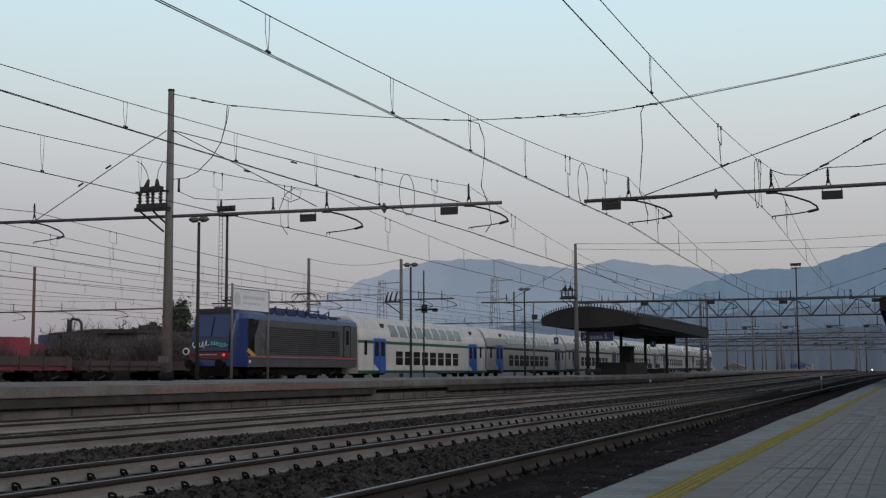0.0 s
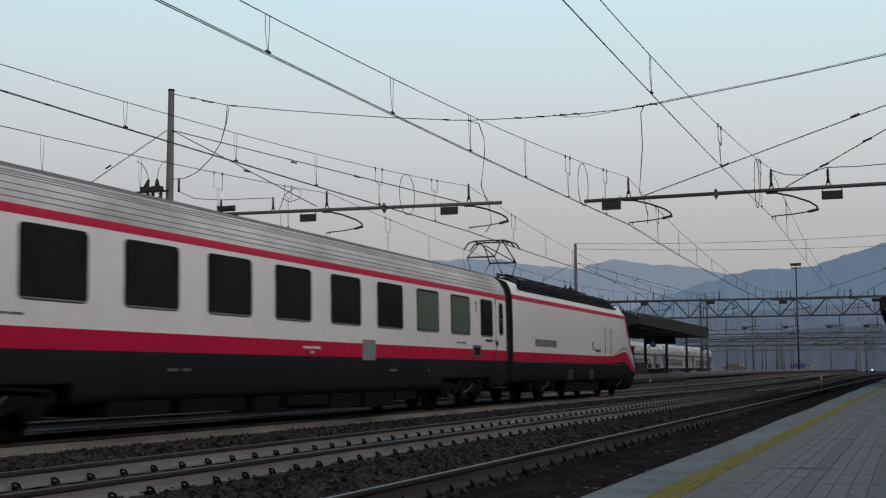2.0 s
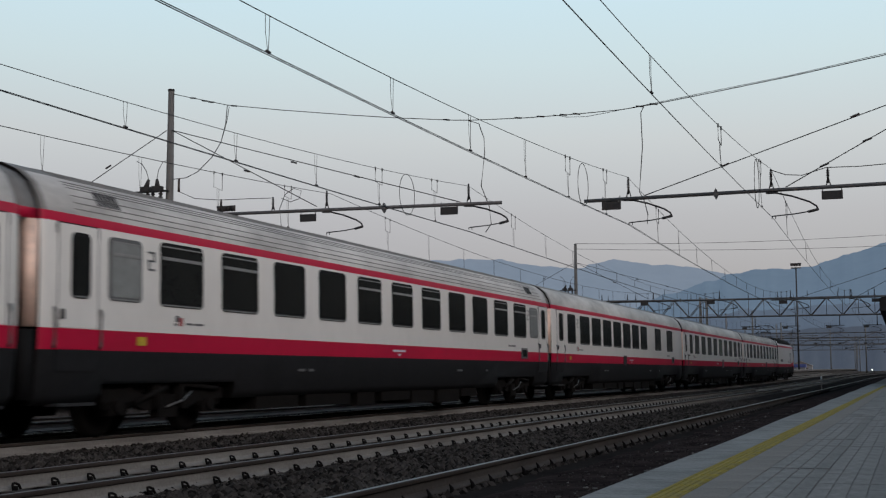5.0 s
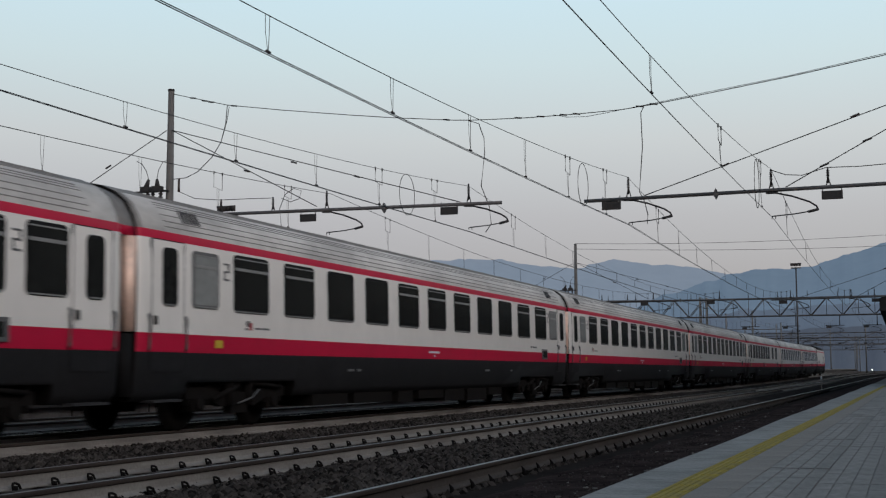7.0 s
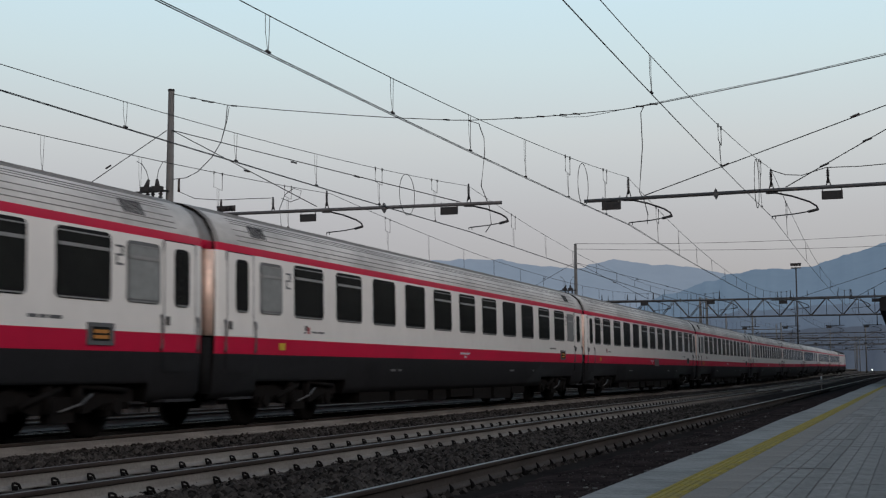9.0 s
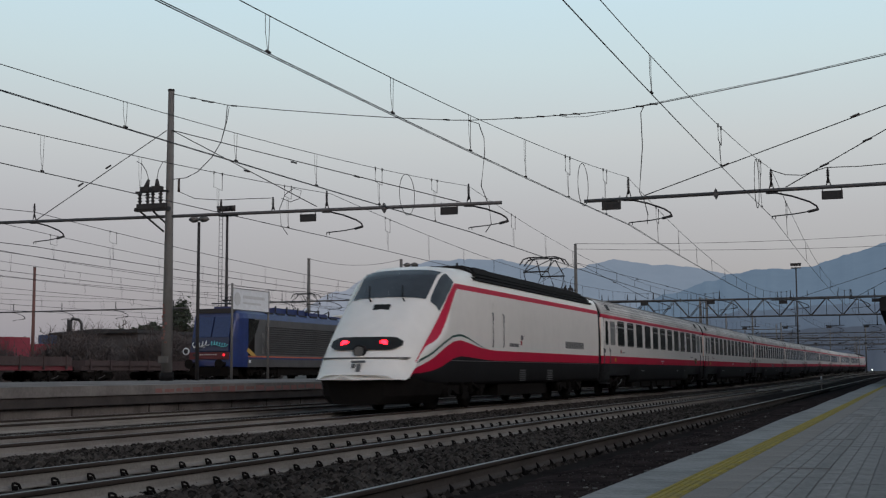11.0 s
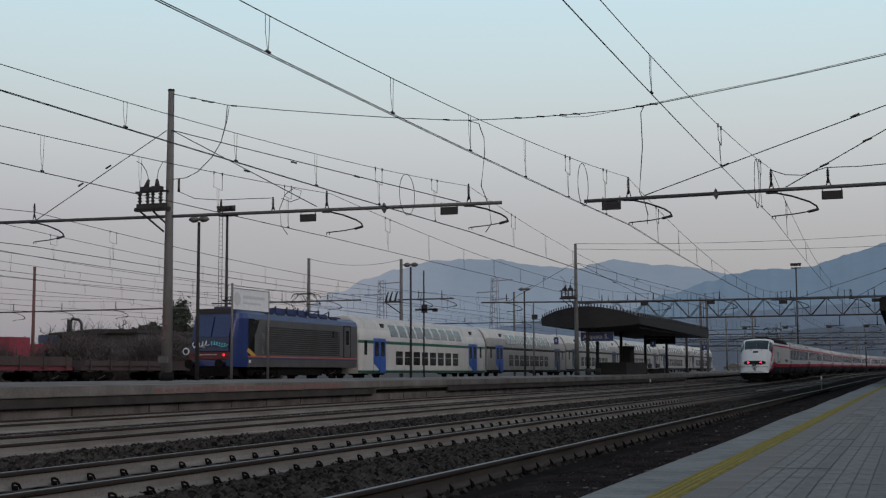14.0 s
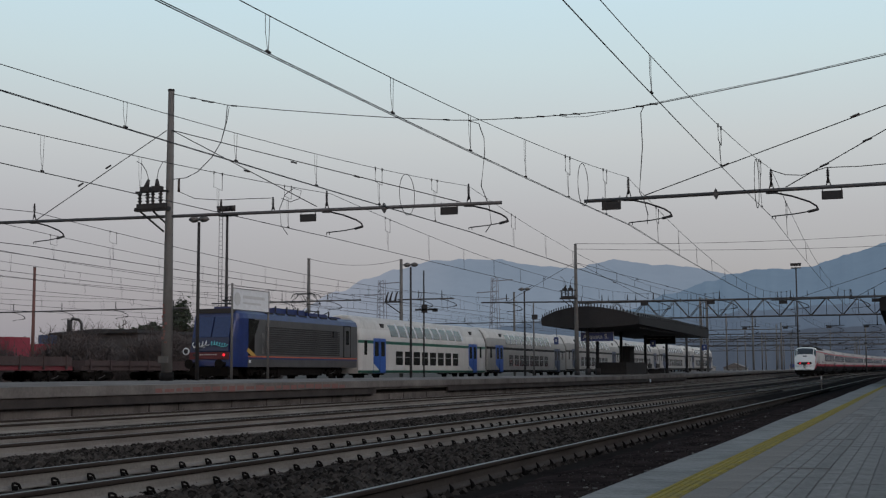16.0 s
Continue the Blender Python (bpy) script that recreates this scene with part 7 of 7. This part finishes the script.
def wagon(x, y, rz, body, h, label, length=13.0, frame_mat=None):
    w = thing("goods_wagon", pose(x, y, 0.25 + lift(y), 0, 0, rz), label, "goods wagon", "goods wagons in the yard")
    part("underframe", bx(-1.3, 1.3, -length / 2, length / 2, 0.95, 1.25), frame_mat or WAGON, w)
    bm = bmesh.new()
    box(bm, -1.4, 1.4, -length / 2 + 0.2, length / 2 - 0.2, 1.25, 1.25 + h)
    part("body", bm, body, w)
    for k in range(6):
        yy = -length / 2 + 0.8 + k * (length - 1.6) / 5
        part("stake", bx(1.38, 1.48, yy - 0.06, yy + 0.06, 1.0, 1.25 + h + 0.1), WAGON, w)
    for yy in (-length / 2 + 2, length / 2 - 2):
        bogie(w, yy, 1.8)
    for s in (-1, 1):
        part("buffer", tb([(s * 0.85, length / 2, 1.05), (s * 0.85, length / 2 + 0.6, 1.05)], 0.2, 8), BLACKM, w)
    return w


wagon(-60.5, 74.0, 0, RUSTRED, 0.35, "low flat goods wagon with red frame")
wagon(-60.5, 60.0, 0, RUSTRED, 0.5, "low flat goods wagon with red frame")
wagon(-52.0, 77.0, 0, WAGON, 0.35, "dark brown goods wagon with stakes")
wagon(-46.5, 82.0, 0, WAGON, 0.25, "dark low goods wagon")
wagon(-52.0, 63.0, 0, WAGON, 0.55, "dark brown goods wagon on a red frame", frame_mat=RUSTRED)
wagon(-52.0, 49.0, 0, WAGON, 0.3, "dark brown goods wagon on a red frame", frame_mat=RUSTRED)
wagon(-78.1, 93.5, 90, mat("bright_red_container", (0.23, 0.030, 0.052), 0.8), 2.75, "bright red covered wagon behind the mast", 9.0)
wagon(-91.6, 125.0, 90, mat("bright_red_container", (0.23, 0.030, 0.052), 0.8), 2.9, "bright red covered wagon beside the shed", 9.6)


def tree(x, y, h, w, label, seed, conifer=False, bare=False):
    rr = random.Random(seed)
    t = thing("tree", pose(x, y, 0.1), label, "tree", "trees behind the yard")
    b = bmesh.new()
    tube(b, [(0, 0, 0), (0.1, 0, h * 0.45), (0.0, 0.1, h * 0.92)], h * 0.022, 7, h * 0.004)
    limbs = []
    for k in range(14):
        z = h * (0.18 + 0.72 * k / 14)
        a = k * 2.4 + rr.uniform(-0.4, 0.4)
        r = w * ((1 - k / 14) ** 0.8 if conifer else math.sin(math.pi * (0.25 + 0.7 * k / 14))) * rr.uniform(0.7, 1.05)
        tip = (math.cos(a) * r, math.sin(a) * r, z + (0.1 if conifer else 0.35) * r)
        tube(b, [(0, 0, z - 0.1 * r), (tip[0] * 0.5, tip[1] * 0.5, z + 0.1 * r), tip], h * 0.008, 5, h * 0.002)
        limbs.append((z, tip))
        if bare:
            for q in range(5):
                u = rr.uniform(0.3, 1.0)
                p0 = (tip[0] * u, tip[1] * u, z + (tip[2] - z) * u)
                tube(b, [p0, (p0[0] + rr.uniform(-0.6, 0.6), p0[1] + rr.uniform(-0.6, 0.6), p0[2] + rr.uniform(0.3, 1.2))], h * 0.003, 4, h * 0.001)
    part("trunk", b, BARK, t)
    if bare:
        return t
    vs, fs = [], []
    for z, tip in limbs:
        for q in range(260):
            u = rr.uniform(0.15, 1.08)
            s = 0.10 * w + 0.22 * w * (1 - u) * 0.5
            c = Vector((tip[0] * u + rr.gauss(0, s * 0.5), tip[1] * u + rr.gauss(0, s * 0.5), z + (tip[2] - z) * u + rr.gauss(0, s * 0.55)))
            d1 = Vector((rr.uniform(-1, 1), rr.uniform(-1, 1), rr.uniform(-0.7, 0.5))).normalized() * rr.uniform(0.12, 0.30)
            d2 = d1.cross(Vector((rr.uniform(-1, 1), rr.uniform(-1, 1), rr.uniform(-1, 1)))).normalized() * rr.uniform(0.06, 0.13)
            n0 = len(vs)
            vs += [c - d1, c + d2, c + d1, c - d2]
            fs.append((n0, n0 + 1, n0 + 2, n0 + 3))
    me = bpy.data.meshes.new("crown")
    me.from_pydata([tuple(v) for v in vs], [], fs)
    me.materials.append(LEAF)
    o = new("crown", me)
    o.parent = t
    return t


tree(-74.6, 121.5, 9.6, 5.6, "dark cedar tree behind the engine", 1, conifer=True)
tree(-79.5, 124.5, 6.8, 2.3, "dark evergreen tree behind the yard", 2, conifer=True)
for k in range(9):
    tree(-94.0 + k * 2.1, 130.0 + (k % 3) * 1.5, 5.6 + (k * 37 % 10) * 0.14, 1.8, "dark evergreen shrub of a hedge behind the shed", 10 + k)
for k in range(4):
    tree(-96.0 + k * 3.4, 127.0, 7.0 + (k % 2) * 0.8, 2.6, "bare winter tree behind the shed", 30 + k, bare=True)
wagon(-94.6, 129.5, 90, mat("faded_blue_container", (0.05, 0.075, 0.16), 0.7), 4.1, "dull blue covered wagon in the yard", 8.0)


def thicket(x0, x1, y, h, n, seed, label):
    """Bare winter scrub: a thick tangle of stems and twigs."""
    rr = random.Random(seed)
    t = thing("scrub", pose(0, y, 0.1), label, "bushes")
    vs, fs = [], []
    for k in range(n):
        x, yy = rr.uniform(x0, x1), rr.uniform(-2.5, 2.5)
        top = h * (0.45 + 0.55 * rr.random()) * (0.8 + 0.3 * math.sin(x * 0.7 + seed))
        p = Vector((x, yy, rr.uniform(0, 0.6) * top))
        for q in range(3):
            d = Vector((rr.gauss(0, 0.35), rr.gauss(0, 0.3), rr.uniform(0.1, 0.6))) * top * 0.33
            sd = Vector((rr.uniform(-1, 1), rr.uniform(-1, 1), 0)).normalized() * 0.024
            n0 = len(vs)
            vs += [p - sd, p + sd, p + d + sd * 0.5, p + d - sd * 0.5]
            fs.append((n0, n0 + 1, n0 + 2, n0 + 3))
            p = p + d
    me = bpy.data.meshes.new("stems")
    me.from_pydata([tuple(v) for v in vs], [], fs)
    me.materials.append(TWIG)
    o = new("stems", me)
    o.parent = t
    return tagged(t, label, "bushes", "", "stuff")


thicket(-84.0, -69.5, 89.0, 3.8, 24000, 3, "low dark winter scrub before the red wagons")
thicket(-70.5, -48.0, 91.5, 4.7, 46000, 4, "dark bare winter scrub before the shed")
thicket(-86.0, -74.0, 119.5, 7.2, 4200, 5, "tall bare brushwood behind the shed")
for k in range(5):
    tree(-84.0 + k * 2.0, 124.0 + k % 2, 6.5 + (k * 7 % 5) * 0.22, 1.9, "dark evergreen shrub of a hedge behind the yard", 60 + k)
tree(-110.0, 128.0, 6.5, 1.6, "small far cypress beyond the goods yard", 50, conifer=True)


# ---------------------------------------------------------------- far end of the station
def house(x, y, w, d, h, label, rz=0):
    hs = thing("house", pose(x, y, lift(y) - 1.0, 0, 0, rz), label, "house", "far houses")
    part("wall", bx(-w / 2, w / 2, -d / 2, d / 2, 0, h), HOUSE, hs)
    b = bmesh.new()
    loft(b, [[(-w / 2 - 0.4, yy, h), (0, yy, h + w * 0.22), (w / 2 + 0.4, yy, h)] for yy in (-d / 2 - 0.4, d / 2 + 0.4)], smooth=False)
    part("roof", b, ROOFTILE, hs)
    for k in range(3):
        part("window", bx(-w / 2 + w * (0.15 + 0.28 * k), -w / 2 + w * (0.29 + 0.28 * k), -d / 2 - 0.05, -d / 2 + 0.05, h * 0.45, h * 0.7), GLASS, hs)
    return hs


for (x, y, w, h, l) in ((-37.0, 500.0, 8, 2.8, "far pale railway building"), (-84.0, 470.0, 7, 4.0, "far pale railway building"), (-92.0, 480.0, 9, 5.0, "far pale house among trees"), (-61.0, 420.0, 5, 2.5, "far pale house among trees"), (-53.0, 432.0, 7, 2.2, "far pale railway building"), (-70.0, 445.0, 6, 3.0, "far pale house among trees")):
    house(x, y, w, 8.0, h, l)
sl = thing("signal_lamp", pose(-9.9, 420.0, lift(420) - 0.75), "small bright white signal lamp beside the line", "signal")
part("post", tb([(0, 0, -0.3), (0, 0, 1.0)], 0.05, 6), DARK, sl)
part("lamp", tb([(0, -0.16, 1.0), (0, 0.0, 1.0)], 0.12, 10), LAMPGLOW, sl)
rc = thing("relay_cabin", pose(-30.0, 395.0, lift(395)), "small blue-roofed cabin far down the line", "cabin")
part("wall", bx(-2, 2, -2, 2, -0.5, 1.2), HOUSE, rc)
part("roof", bx(-2.2, 2.2, -2.3, 2.3, 1.2, 2.1), SIGNBLUE, rc)


# ---------------------------------------------------------------- unseen buildings added to block light and darken reflections
sb = thing("station_building", pose(11.0, -30.0, 0.2), "long plain building added out of view to block light and darken reflections", "station building")
part("wall", bx(0, 12, -40, 190, 0, 7.0), mat("old_brown_render", (0.16, 0.14, 0.13), 0.9, col2=(0.12, 0.105, 0.10), scale=0.4), sb)
part("roof", bx(-0.8, 12.8, -40.8, 190.8, 7.0, 7.4), ROOFTILE, sb)
# raised blocks added to shade the far part of the train
part("upper_storey", bx(0.2, 12, 55, 78, 7.4, 9.5), mat("old_brown_render", (0.16, 0.14, 0.13), 0.9), sb)
part("tall_wing", bx(0.2, 12, 78, 190, 7.4, 17.0), mat("old_brown_render", (0.16, 0.14, 0.13), 0.9), sb)
for k in range(28):
    part("door", bx(-0.06, 0.05, -36 + 8 * k, -34.4 + 8 * k, 0.05, 2.6), DARK, sb)
    part("window", bx(-0.06, 0.05, -36 + 8 * k, -34.4 + 8 * k, 4.4, 6.2), GLASS, sb)

# added out of view so far coach sides reflect a dark wall
gs = thing("goods_hall", pose(11.0, 161.0, 0.2), "long plain block added out of view to darken the far coaches", "hall")
part("wall", bx(0, 12, 0, 215, -1, 12.0), mat("old_brown_render", (0.16, 0.14, 0.13), 0.9), gs)
part("roof", bx(-0.6, 12.6, 0, 215.5, 12.0, 12.4), ROOFTILE, gs)

# ---------------------------------------------------------------- loose ballast stones
def ballast(name, n, xs, ys, z, smin, smax, seed, label, dens=1.0):
    """Scattered broken stones, one mesh."""
    rg = np.random.default_rng(seed)
    base = np.array([(1, 0, -0.3), (0.2, 1, -0.25), (-0.9, 0.35, -0.3), (-0.5, -0.85, -0.3), (0.55, -0.75, 0.15), (0.1, 0.15, 0.95), (0.65, 0.45, 0.5), (-0.5, 0.1, 0.65)], float)
    tris = np.array([(0, 1, 6), (1, 5, 6), (6, 5, 0), (0, 5, 4), (1, 2, 7), (1, 7, 5), (2, 3, 7), (7, 3, 4), (7, 4, 5), (3, 0, 4)])
    u = rg.random(n) ** 1.6
    yy = ys[0] + (ys[1] - ys[0]) * u
    xx = xs[0] + (xs[1] - xs[0]) * rg.random(n)
    s = smin + (smax - smin) * rg.random(n) ** 1.7
    a = rg.random(n) * 6.283
    jit = 1 + 0.35 * (rg.random((n, 8, 3)) - 0.5)
    p = base[None] * jit * s[:, None, None]
    ca, sa = np.cos(a)[:, None], np.sin(a)[:, None]
    px = p[:, :, 0] * ca - p[:, :, 1] * sa
    py = p[:, :, 0] * sa + p[:, :, 1] * ca
    zz = np.array([z(x) for x in xx]) + s * 0.12 + np.array([lift(y) for y in yy])
    v = np.stack([px + xx[:, None], py + yy[:, None], p[:, :, 2] * 0.8 + zz[:, None]], -1).reshape(-1, 3)
    f = (tris[None] + 8 * np.arange(n)[:, None, None]).reshape(-1, 3)
    me = bpy.data.meshes.new(name)
    me.from_pydata(v.tolist(), [], f.tolist())
    me.materials.append(BALLAST)
    o = new(name, me)
    return tagged(o, label, "ballast", "", "stuff")


def bed_z(x):
    pts = bed_profile(0)
    for (xa, za), (xb, zb) in zip(pts, pts[1:]):
        if xa <= x <= xb:
            return za + (zb - za) * (x - xa) / (xb - xa)
    return -0.22


ballast("ballast_stones", 22000, (-6.75, -4.0), (5, 48), lambda x: bed_z(x) + 0.10 * max(0, 1 - abs(x + 5.4) / 1.1), 0.024, 0.060, 1, "dark broken ballast stones between the near tracks")
ballast("ballast_stones", 9000, (-8.15, -6.8), (6, 60), lambda x: -0.21, 0.02, 0.045, 2, "dark ballast stones between the rails")
ballast("ballast_stones", 20000, (-11.6, -8.2), (8, 70), lambda x: bed_z(x) + 0.11 * max(0, 1 - abs(x + 9.9) / 1.2), 0.025, 0.065, 3, "dark ballast stones between the running lines")
ballast("ballast_stones", 9000, (-16.2, -13.1), (14, 80), lambda x: bed_z(x) + 0.05 * max(0, 1 - abs(x + 14.6) / 1.0), 0.03, 0.075, 4, "dark ballast stones before the island platform")
ballast("ballast_stones", 4500, (-4.15, -3.55), (5, 40), lambda x: -0.235, 0.010, 0.028, 5, "sparse stones sunk in oily dirt beside the rail")
ballast("gravel", 6000, (-3.5, -1.75), (5, 34), lambda x: -0.152, 0.004, 0.016, 6, "fine dark gravel and crumbs in the oily dirt")

motions()
